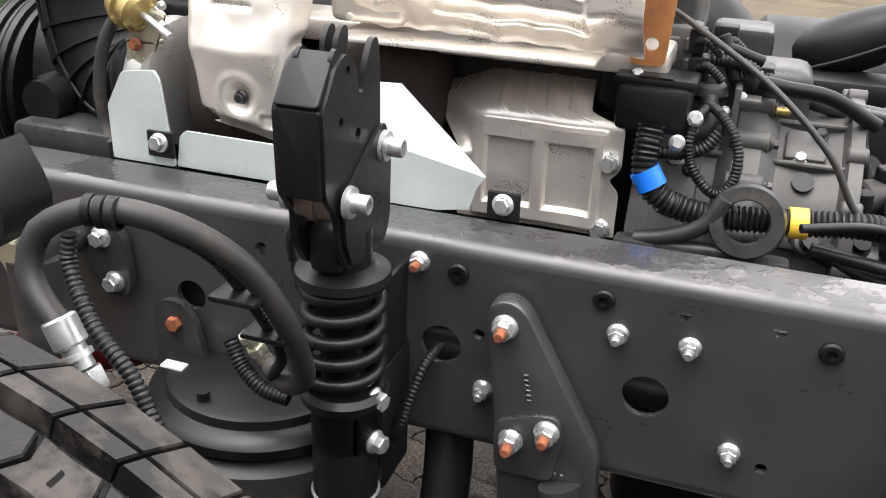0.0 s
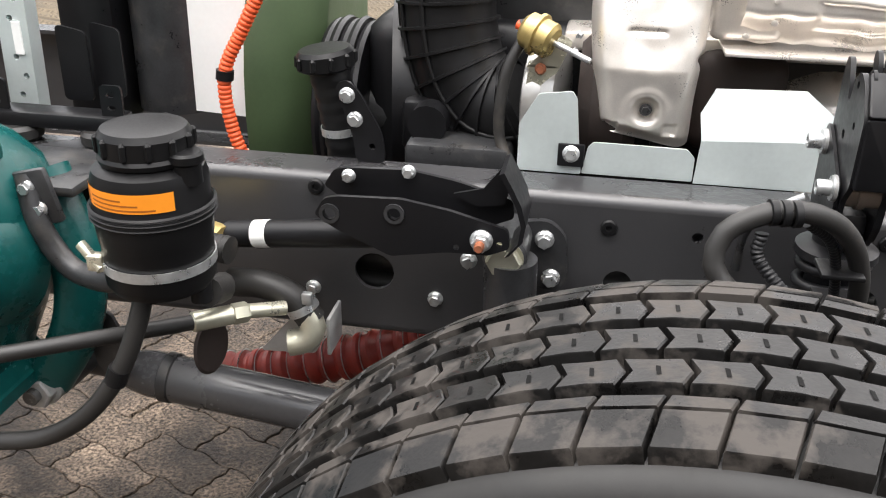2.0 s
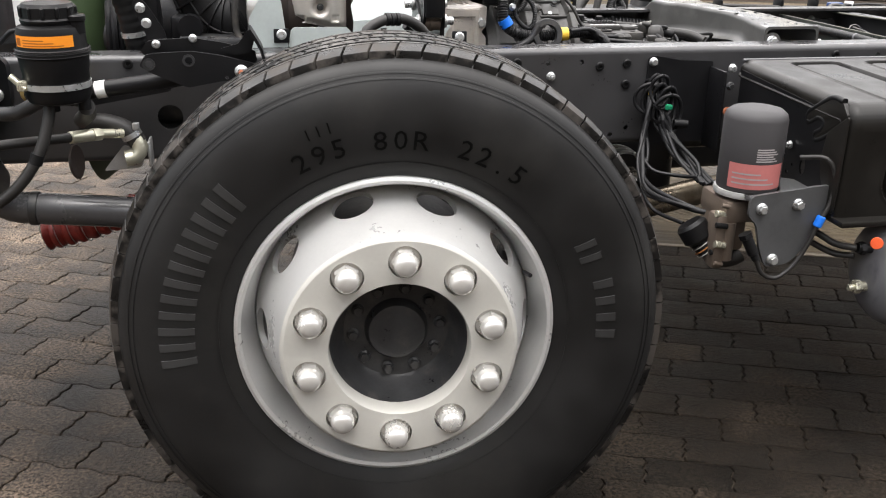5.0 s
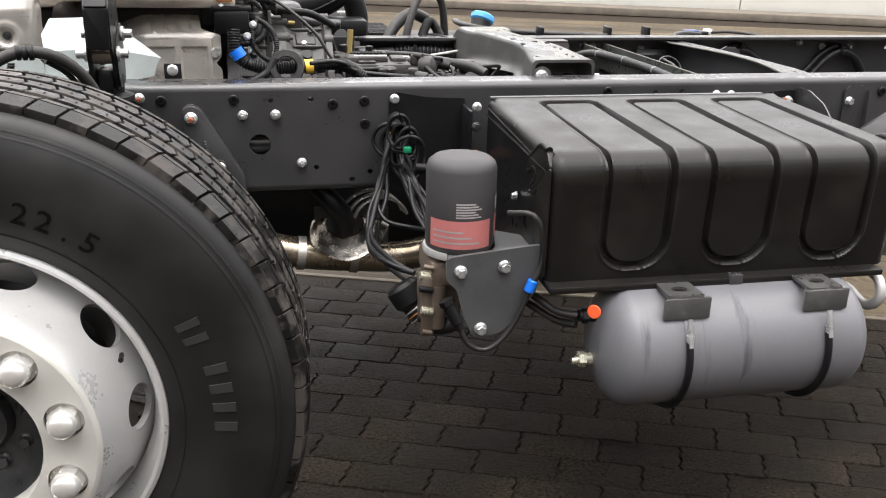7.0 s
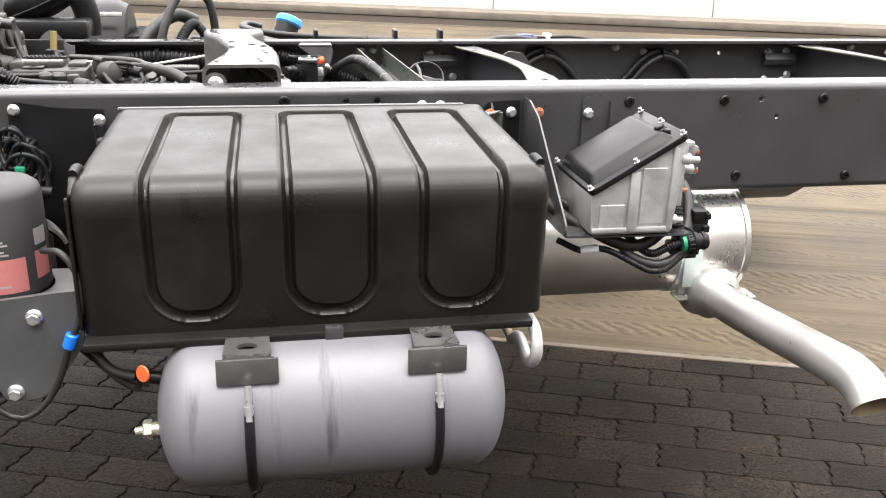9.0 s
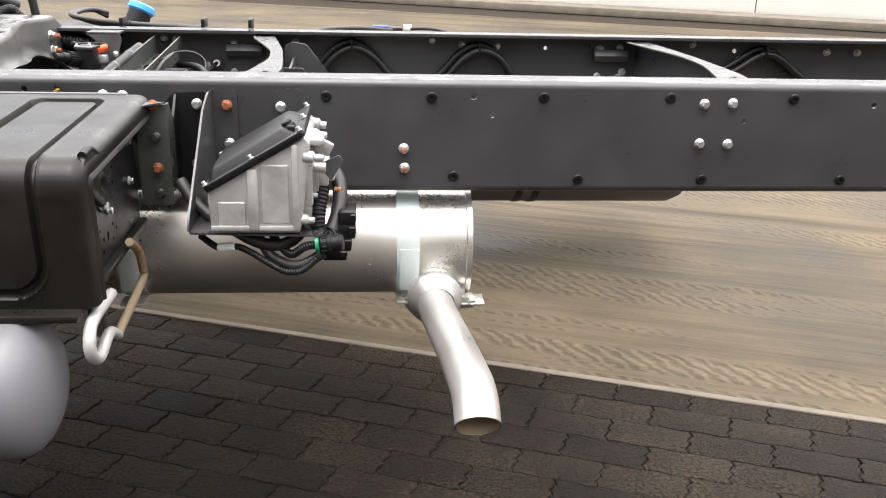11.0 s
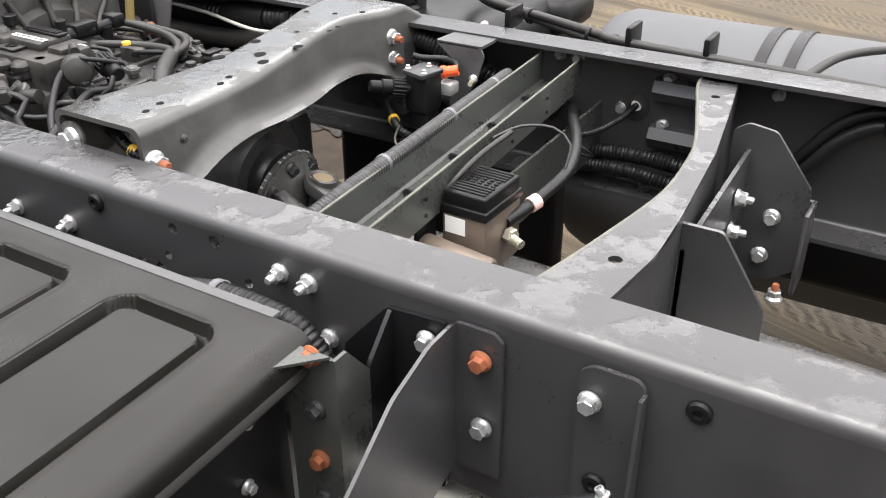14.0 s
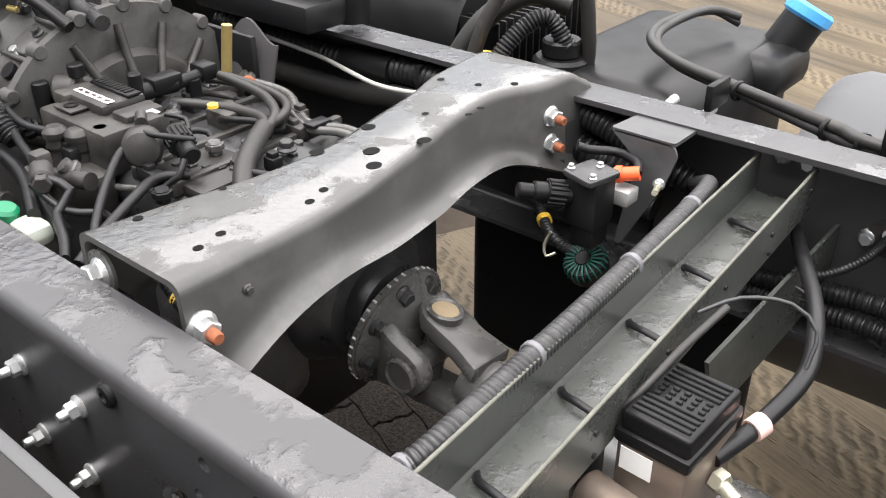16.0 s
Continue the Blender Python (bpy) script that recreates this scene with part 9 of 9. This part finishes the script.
    part("valve_skirt", box((.83, .262, .82), (.10, .03, .07), .008), DUSTY, v)
    # domed solenoid, ringed connector, end cylinder
    part("solenoid", lathe([(0, 0), (.024, 0), (.0265, .004), (.0265, .026), (.022, .034), (.012, .038), (0, .039)], axis((.905, .310, .890), (.75, -.55, .15)), 28), DUSTY, v)
    part("solenoid_boss", join(box((.893, .330, .905), (.03, .03, .03), .006), rod((.885, .325, .92), (.905, .312, .918), .008, 12)), DUSTY, v)
    part("connector", join(rod((.925, .345, .898), (.958, .335, .892), .0165, 22, bevel=.002), rod((.955, .336, .8925), (.985, .327, .888), .0125, 20, bevel=.002)), PLASTIC, v)
    for i in range(16):
        a = radians(22.5 * i)
        dd = Vector((.93, -.30, -.18)).normalized()
        u0 = dd.orthogonal().normalized()
        w0 = dd.cross(u0)
        q = Vector((.944, .339, .8945)) + (u0 * math.cos(a) + w0 * math.sin(a)) * .0168
        part("grip", tube([q - dd * .012, q + dd * .012], .0022, 6), PLASTIC, v)
    part("end_cylinder", rod((.70, .345, .905), (.672, .325, .905), .024, 22, bevel=.004), DUSTY, v)
    part("end_fitting", join(rod((.672, .325, .905), (.655, .312, .905), .011, 14), hexa(.0125, 0, .01, axis((.66, .316, .905), (-.8, -.6, 0)))), PLASTIC, v)
    for p, h, rr in (((.70, .345, .925), .02, .012), ((.775, .39, .905), .03, .010), ((.675, .30, .88), .045, .012)):
        part("cap_stud", rod(p, (p[0], p[1], p[2] + h), rr, 16, bevel=.002), PLASTIC, v)
    # black rail of plugs behind the block
    part("plug_rail", join(rod((.765, .395, .90), (.772, .46, .90), .013, 14, bevel=.003), box((.768, .44, .908), (.03, .05, .02), .004), rod((.772, .46, .90), (.768, .52, .90), .010, 14), box((.765, .515, .903), (.036, .03, .026), .006), rod((.775, .485, .875), (.775, .485, .90), .012, 14)), PLASTIC, v)
    part("plug_plate", box((.868, .475, .865), (.05, .045, .03), .003), DUSTY, v)
    part("yellow_dot", rod((.868, .450, .888), (.868, .450, .893), .008, 16), YELLOW, v, "yellow plug")
    # leads and hoses
    part("sleeve", tube([(1.085, .325, .868), (1.052, .355, .882), (1.01, .405, .884), (.976, .452, .884)], .0135, 16), HOSE, v, "dusty rubber sleeve")
    for pts, rr in (([(.985, .445, .884), (.945, .475, .884), (.87, .475, .88), (.797, .443, .88), (.76, .43, .878)], .0075), ([(.985, .448, .884), (.962, .485, .89), (.91, .515, .893), (.85, .525, .895), (.79, .525, .898)], .0072), ([(.98, .45, .885), (.965, .50, .888), (.93, .53, .89), (.87, .538, .893), (.80, .53, .898)], .0065)):
        part("hose", tube(pts, rr, 12, step=.014), HOSE, v)
    for q in (0, 1):
        part("metal_pipe", tube([(.80 + .01 * q, .585 - .012 * q, .872), (.845, .59 - .014 * q, .87), (.88, .585 - .016 * q, .868), (.93 + .006 * q, .555 - .016 * q, .866), (.985 + .01 * q, .532 - .014 * q, .866), (1.04, .548 - .014 * q, .868), (1.10, .54 - .012 * q, .868)], .0066, 12), GREASY, v)
    part("pipe_clip", box((1.0, .528, .874), (.022, .036, .006), .002), BLACK, v)
    for pts, rr in (([(.908, .300, .898), (.912, .272, .893), (.935, .235, .875), (.985, .185, .86), (1.045, .14, .85)], .0058), ([(.985, .320, .865), (.965, .285, .868), (.99, .235, .868), (1.03, .16, .86), (1.05, .12, .85)], .0068), ([(.655, .312, .905), (.66, .285, .905), (.672, .248, .902), (.70, .215, .91), (.66, .16, .93), (.60, .13, .93)], .0052),
                    ([(.672, .245, .902), (.74, .235, .898), (.785, .245, .897)], .0052), ([(.676, .242, .898), (.755, .215, .89), (.83, .195, .886), (.86, .182, .888)], .0058), ([(.895, .178, .886), (.925, .19, .875), (.93, .165, .855), (.985, .14, .848), (1.02, .12, .845)], .0062), ([(.88, .165, .878), (.93, .175, .855), (.965, .205, .85), (.99, .20, .848)], .005),
                    ([(.985, .315, .888), (.99, .30, .872), (.975, .288, .858), (.985, .27, .85)], .0045), ([(.90, .315, .912), (.93, .30, .915), (.96, .32, .91), (.965, .345, .90)], .004), ([(.885, .36, .91), (.91, .375, .905), (.935, .36, .90)], .0035), ([(.62, .20, .88), (.70, .20, .87), (.80, .19, .86), (.90, .15, .85)], .008), ([(.60, .25, .87), (.68, .22, .85), (.78, .20, .84), (.95, .16, .835)], .0095)):
        part("lead", tube(pts, rr, 12, step=.012), LOOM, v)
    part("side_fitting", join(rod((.865, .188, .888), (.895, .172, .884), .014, 16, bevel=.003), box((.86, .192, .895), (.024, .022, .024), .005), hexa(.012, 0, .01, axis((.897, .171, .884), (.8, -.5, -.1)))), DUSTY, v)
    part("duct_arm", tube([(.80, .20, .855), (.86, .215, .862), (.91, .225, .868)], .012, 12), DUSTY, v)
    rq = random.Random(21)
    for i in range(40):
        p0 = Vector((.60 + .46 * rq.random(), .20 + .40 * rq.random(), .852 + .018 * rq.random()))
        if .70 < p0.x < .90 and .26 < p0.y < .40:
            p0.z -= .02
        k = i % 4
        if k == 0:
            bm = join(rod(p0, p0 + Vector((0, 0, .02)), .010, 12, bevel=.002), hexa(.013, 0, .009, Matrix.Translation(p0 + Vector((0, 0, .008)))))
        elif k == 1:
            bm = join(box(tuple(p0), (.02 + .03 * rq.random(), .018, .02), .003), box(tuple(p0 + Vector((0, 0, .012))), (.014, .012, .010), .002))
        elif k == 2:
            bm = tube([p0, p0 + Vector((.03, -.01, .012)), p0 + Vector((.05 + .05 * rq.random(), .02, .008)), p0 + Vector((.08, .05 * rq.random(), -.02))], .005, 8)
        else:
            bm = lathe([(.012, 0), (.015, .003), (.015, .01), (.011, .012), (.011, .02), (.0, .02)], axis(p0, (rq.random() - .5, -.6, .8)), 14)
        part("fitting", bm, (DUSTY, IRON, LOOM, GREASY, PLASTIC)[i % 5], v)
    part("green_plug", rod((.865, .128, .838), (.870, .131, .858), .017, 18, bevel=.004), GREENC, v, "bright green transport plug")
    part("bottle", box((.905, .140, .832), (.055, .04, .03), .014), mat("clouded_plastic", (0.42, 0.46, 0.40), 0.4, var=0.12), v, "pale plastic sleeve")
    part("red_line", tube([(.84, .10, .83), (.90, .112, .832), (.97, .11, .832)], .006, 10), RED, v, "dusty red line")
    part("dip_tube", rod((.733, .568, .80), (.746, .582, .955), .0085, 16), GOLD, v, "yellow passivated tube")
    # lifting eye casting beside the rail
    e = thing("lifting_eye", (0.52, 0.16, 0.86), "grey cast lifting eye bracket", "bracket")
    part("eye", lathe([(.026, -.009), (.040, -.009), (.043, 0), (.040, .009), (.026, .009), (.024, 0), (.026, -.009)], axis((.545, .16, .917), (0, -1, .25)), 36, cap=False), IRON, e)
    part("arm", tube([(.425, .17, .872), (.46, .165, .882), (.50, .16, .905), (.52, .16, .94)], .010, 10), IRON, e)
    part("arm", tube([(.425, .17, .868), (.50, .165, .872), (.56, .16, .878)], .010, 10), IRON, e)
    part("foot", box((.50, .17, .86), (.20, .03, .03), .008), IRON, e)
    n = thing("engine_harness", (0.52, 0.18, 0.9), "black corrugated harness with blue and yellow tape", "wiring")
    part("harness", tube([(.425, .19, 1.005), (.424, .175, .965), (.432, .17, .94), (.46, .17, .922), (.50, .175, .912), (.56, .185, .912), (.61, .19, .914), (.66, .195, .918), (.70, .21, .91), (.74, .22, .88)], .0155, 12, ribs=.003, pitch=.0065), LOOM, n)
    part("blue_tape", rod((.425, .172, .957), (.437, .17, .938), .0178, 16), BLUE, n, "blue tape band")
    part("yellow_tape", rod((.59, .188, .913), (.61, .19, .914), .0178, 16), YELLOW, n, "yellow tape band")
    part("tie", rod((.575, .187, .913), (.581, .187, .913), .020, 14), PLASTIC, n)
    part("loop", tube([(.480, .27, 1.012), (.472, .235, 1.008), (.467, .22, .985), (.471, .22, .960), (.484, .215, .940), (.506, .21, .926), (.522, .215, .940), (.525, .22, .968), (.516, .23, .993), (.498, .25, 1.010), (.482, .27, 1.016)], .0066, 10, ribs=.0013, pitch=.0045), LOOM, n)
    part("branch", tube([(.43, .22, .965), (.46, .225, .965), (.485, .225, .975), (.50, .23, .995)], .008, 8, ribs=.0015, pitch=.005), LOOM, n)
    j = thing("junction_box", (0.42, 0.24, 0.97), "black plastic cable junction box", "junction box")
    part("box", box((.42, .25, 1.015), (.085, .075, .055), .008, 2), PLASTIC, j)
    part("lid", box((.42, .25, 1.046), (.095, .06, .012), .004), PLASTIC, j)
    part("socket", box((.375, .28, 1.03), (.05, .05, .06), .01), PLASTIC, j)
    part("raised_mark", box((.42, .228, 1.052), (.04, .016, .003), .001), PLASTIC, j)
    for p in ((.465, .25, .99), (.47, .22, 1.01), (.455, .2, .985)):
        bolt(j, "bolt", p, (.2, -1, .3), .8)
    s = thing("starter_sensors", (0.5, 0.34, 0.95), "grey cluster of sensors and cast covers", "sensors")
    can = part("sensor_can", lathe([(.026, 0), (.026, .006), (.0235, .008), (.0235, .042), (.021, .047), (.012, .050), (.012, .060), (.009, .062), (0, .062)], axis((.474, .33, .982), (.04, -.1, 1)), 28), HOUSING, s, "upright grey sensor can")
    part("can_ring", lathe([(.0235, .030), (.0255, .031), (.0255, .036), (.0235, .037)], axis((.474, .33, .982), (.04, -.1, 1)), 28, cap=False), PLASTIC, can)
    part("elbow_hose", tube([(.474, .325, 1.035), (.470, .32, 1.052), (.480, .318, 1.060), (.512, .315, 1.058), (.53, .31, 1.050)], .0085, 10, ribs=.0015, pitch=.005), LOOM, s)
    part("tee", join(rod((.482, .33, 1.088), (.508, .32, 1.035), .010, 14, bevel=.002), rod((.508, .32, 1.035), (.515, .315, 1.012), .0075, 12), rod((.49, .325, 1.075), (.535, .33, 1.060), .0075, 12, bevel=.001)), PLASTIC, s)
    part("fuel_pipe", tube([(.50, .34, 1.045), (.535, .33, 1.036), (.57, .335, 1.030), (.62, .345, 1.022), (.68, .36, .99)], .0095, 12), PLASTIC, s)
    part("collar", rod((.515, .334, 1.041), (.535, .331, 1.036), .013, 16, bevel=.002), IRON, s)
    part("sheath", rod((.558, .335, 1.002), (.576, .34, 1.001), .005, 12, bevel=.001), GOLD, s, "yellow-green sheath end")
    part("rubber_pipe", tube([(.452, .27, .985), (.462, .27, .98), (.478, .275, .985), (.482, .285, 1.0), (.480, .30, 1.015)], .011, 12), HOSE, s)
    part("bracket", join(box((.512, .30, 1.005), (.008, .03, .06), .002), box((.525, .30, 1.02), (.03, .03, .006), .002)), HOUSING, s)
    pad = part("cast_block", box((.425, .37, 1.055), (.065, .06, .075), .008, 2), HOUSING, s)
    for i in range(3):
        for k in range(2):
            part("raised_pad", box((.405 + .020 * i, .339, 1.045 + .026 * k), (.014, .006, .017), .002, 1), HOUSING, pad)
    for p, w in (((.462, .30, 1.055), (.024, .03, .026)), ((.456, .30, 1.085), (.02, .03, .03)), ((.485, .37, 1.075), (.03, .03, .04)), ((.535, .37, 1.035), (.03, .04, .03))):
        q = part("plug", box(p, w, .004, 2), PLASTIC, s)
        part("plug_neck", tube([(p[0], p[1] - .012, p[2]), (p[0] + .012, p[1] - .024, p[2] + .004), (p[0] + .03, p[1] - .022, p[2] - .012)], .0055, 8, ribs=.001, pitch=.004), LOOM, q)
    for p in ((.452, .262, 1.018), (.456, .262, 1.000), (.500, .29, 1.005), (.516, .30, 1.022), (.397, .235, 1.052), (.398, .235, 1.030)):
        bolt(s, "bolt", p, (.1, -1, .4), .55)
    part("cover", box((.53, .42, 1.0), (.14, .10, .09), .02, 3), IRON, s)
    part("thin_cable", tube([(.40, .30, 1.13), (.46, .28, 1.10), (.55, .24, 1.05), (.62, .21, .99), (.66, .2, .93), (.72, .2, .90)], .004, 6), HOSE, s)
    part("pipe", tube([(.54, .45, 1.03), (.60, .42, 1.0), (.70, .40, .99)], .012, 10), IRON, s)
    k = thing("air_intake_duct", (0.75, 0.85, 0.9), "large glossy black air duct over the far rail", "duct")
    part("duct", lathe([(.0005, 0), (.022, .004), (.036, .018), (.046, .045), (.050, .085), (.049, .125), (.044, .158), (.034, .180), (.018, .192), (.0005, .195)], axis((.585, .80, .972), (.165, 0, .075)), 40), PLASTIC, k, smooth=60)
    part("seam", tube([(.60, .752, .968), (.66, .748, .992), (.72, .75, 1.020), (.765, .765, 1.042)], .0035, 8), PLASTIC, k)
    part("neck", tube([(.74, .80, 1.035), (.775, .805, 1.02), (.79, .81, .975), (.79, .81, .92)], .034, 20), PLASTIC, k)
    part("tray", box((.66, .74, .945), (.30, .10, .05), .012), BLACK, k)
    part("relay_box", box((.50, .78, .98), (.10, .10, .10), .012), IRON, k)
    part("tag", box((.42, .72, 1.03), (.03, .02, .09), .005), mat("pale_yellow_tag", (.75, .72, .45), .5), k, "pale yellow tag")
    c = thing("far_rail_loom", (0.9, 0.80, 0.80), "thick black cable loom along the far rail", "cable")
    part("loom", tube([(.45, .79, .86), (.62, .80, .85), (.80, .81, .845), (.95, .80, .86), (1.08, .79, .85), (1.2, .80, .83), (1.38, .80, .80)], .024, 12, ribs=.004, pitch=.012), LOOM, c)
    part("loom", tube([(.45, .78, .82), (.62, .785, .80), (.80, .79, .80), (.95, .78, .82), (1.08, .77, .80), (1.2, .79, .79), (1.40, .80, .76)], .02, 12), HOSE, c)
    part("loom", tube([(1.22, .82, .87), (1.32, .80, .86), (1.40, .80, .83), (1.48, .81, .80), (1.56, .82, .77)], .021, 12, ribs=.0035, pitch=.009), LOOM, c)
    part("sleeve", rod((.78, .81, .845), (.90, .803, .853), .028, 16), PLASTIC, c)
    part("wire", tube([(.60, .76, .87), (.75, .77, .855), (.9, .76, .84), (1.05, .75, .86), (1.12, .76, .87)], .004, 6), RINGGREY, c)
    part("clip", box((.97, .80, .855), (.012, .05, .06), .004), PLASTIC, c)


gearbox()


def hole_backing():
    """Black tubes added inside the near rail, so that its web holes look dark."""
    t = thing("hole_backing_tubes", (0.3, 0.13, 0.66), "black tubes added inside the frame rail to darken its holes", "air lines")
    for y, z, r in ((.055, .745, .026), (.075, .79, .02), (.10, .72, .03), (.05, .70, .022), (.13, .76, .028)):
        part("line", tube([(-.95, y, z), (-.5, y + .01, z + .01), (0, y, z), (.5, y + .012, z - .006), (1.0, y, z + .004)], r, 10, step=.06), HOSE, t)


hole_backing()


# ---- paving ----


def paver_outline(L, W, zig, along):
    """A zigzag-edged interlocking stone; its edges repeat, so that neighbours nest."""
    g, ge = 0.0007, 0.0026
    up = [(u * L, W / 2 - g + a * zig) for u, a in along]
    dn = [(u * L, -W / 2 + g + a * zig) for u, a in along]
    e = [(.32, .007), (.08, -.003), (-.06, .004), (-.32, -.007)]
    k = len(along) - 1
    out = [(x + (ge if i == 0 else -ge if i == k else 0), y) for i, (x, y) in enumerate(dn)]
    out += [(L / 2 - ge + d, v * W) for v, d in reversed(e)]
    out += [(x + (ge if i == 0 else -ge if i == k else 0), y) for i, (x, y) in reversed(list(enumerate(up)))]
    out += [(-L / 2 + ge + d, v * W) for v, d in e]
    return out


def stone(bm, m, out, L, W):
    rows = []
    for inset, z in ((0.0, -0.03), (0.0, -0.0025), (0.0012, -0.0006), (0.003, 0.0)):
        rows.append([bm.verts.new(m @ Vector((u * (1 - 2 * inset / L), v * (1 - 2 * inset / W), z))) for u, v in out])
    k = len(out)
    for a, b in zip(rows, rows[1:]):
        for i in range(k):
            bm.faces.new((a[i], a[(i + 1) % k], b[(i + 1) % k], b[i]))
    bm.faces.new(rows[-1])


def pave():
    rn = Vector((-math.sin(SLOPE), math.cos(SLOPE)))
    floor = thing("pavement", (0, 0, 0), "brown-grey wet interlocking concrete pavers", "pavement", kind="structure")
    rnd = random.Random(3)
    wave = [(-.5, 0), (-.4, 1), (-.3, .7), (-.2, -.7), (-.1, -1), (0, 0), (.1, 1), (.2, .7), (.3, -.7), (.4, -1), (.5, 0)]
    fields = (  # stone, length, width, zigzag, angle, start, bond shift, reach in x, edge form
        (PAVER, 0.2303, 0.1155, 0.0055, radians(-23), Vector((-0.87, 0.46)), 0.5, (-4.2, 0.12), wave),
        (BLOCK, 0.203, 0.1055, 0.0022, radians(-19.7), Vector((2.3566, 0.0768)), 0.5, (0.12, 5.4), wave))
    for surface, L, W, zig, ang, o, bond, (xa, xb), form in fields:
        out = paver_outline(L, W, zig, form)
        bm = bmesh.new()
        stone(bm, I4, out, L, W)
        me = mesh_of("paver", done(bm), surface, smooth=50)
        d, n = Vector((math.cos(ang), math.sin(ang))), Vector((-math.sin(ang), math.cos(ang)))
        spots, rest = [], bmesh.new()
        for j in range(-44, 44):
            for i in range(-44, 44):
                c = o + d * ((i + (bond if j % 2 else 0)) * L) + n * (j * W)
                past = (c - EDGE).dot(rn) > -0.045 if xb > 1 else c.y > 2.6
                if past or not (xa <= c.x < xb and -3.0 < c.y < 2.9):
                    continue
                m = Matrix.Translation((c.x, c.y, rnd.uniform(-.0015, .0008))) @ Matrix.Rotation(ang, 4, "Z") @ Matrix.Rotation(radians(rnd.uniform(-.6, .6)), 4, "X") @ Matrix.Rotation(radians(rnd.uniform(-.5, .5)), 4, "Y")
                spots.append((c, m))
        near_to = Vector((-0.95, 0.2)) if xa < 0 else Vector((1.8, -0.1))
        spots.sort(key=lambda s: (s[0] - near_to).length)
        for k, (c, m) in enumerate(spots):
            if k < 150:
                ob = new("paver", me)
                ob.parent = floor
                ob.matrix_basis = m
            else:
                stone(rest, m, out, L, W)
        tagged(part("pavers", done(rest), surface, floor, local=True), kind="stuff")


pave()
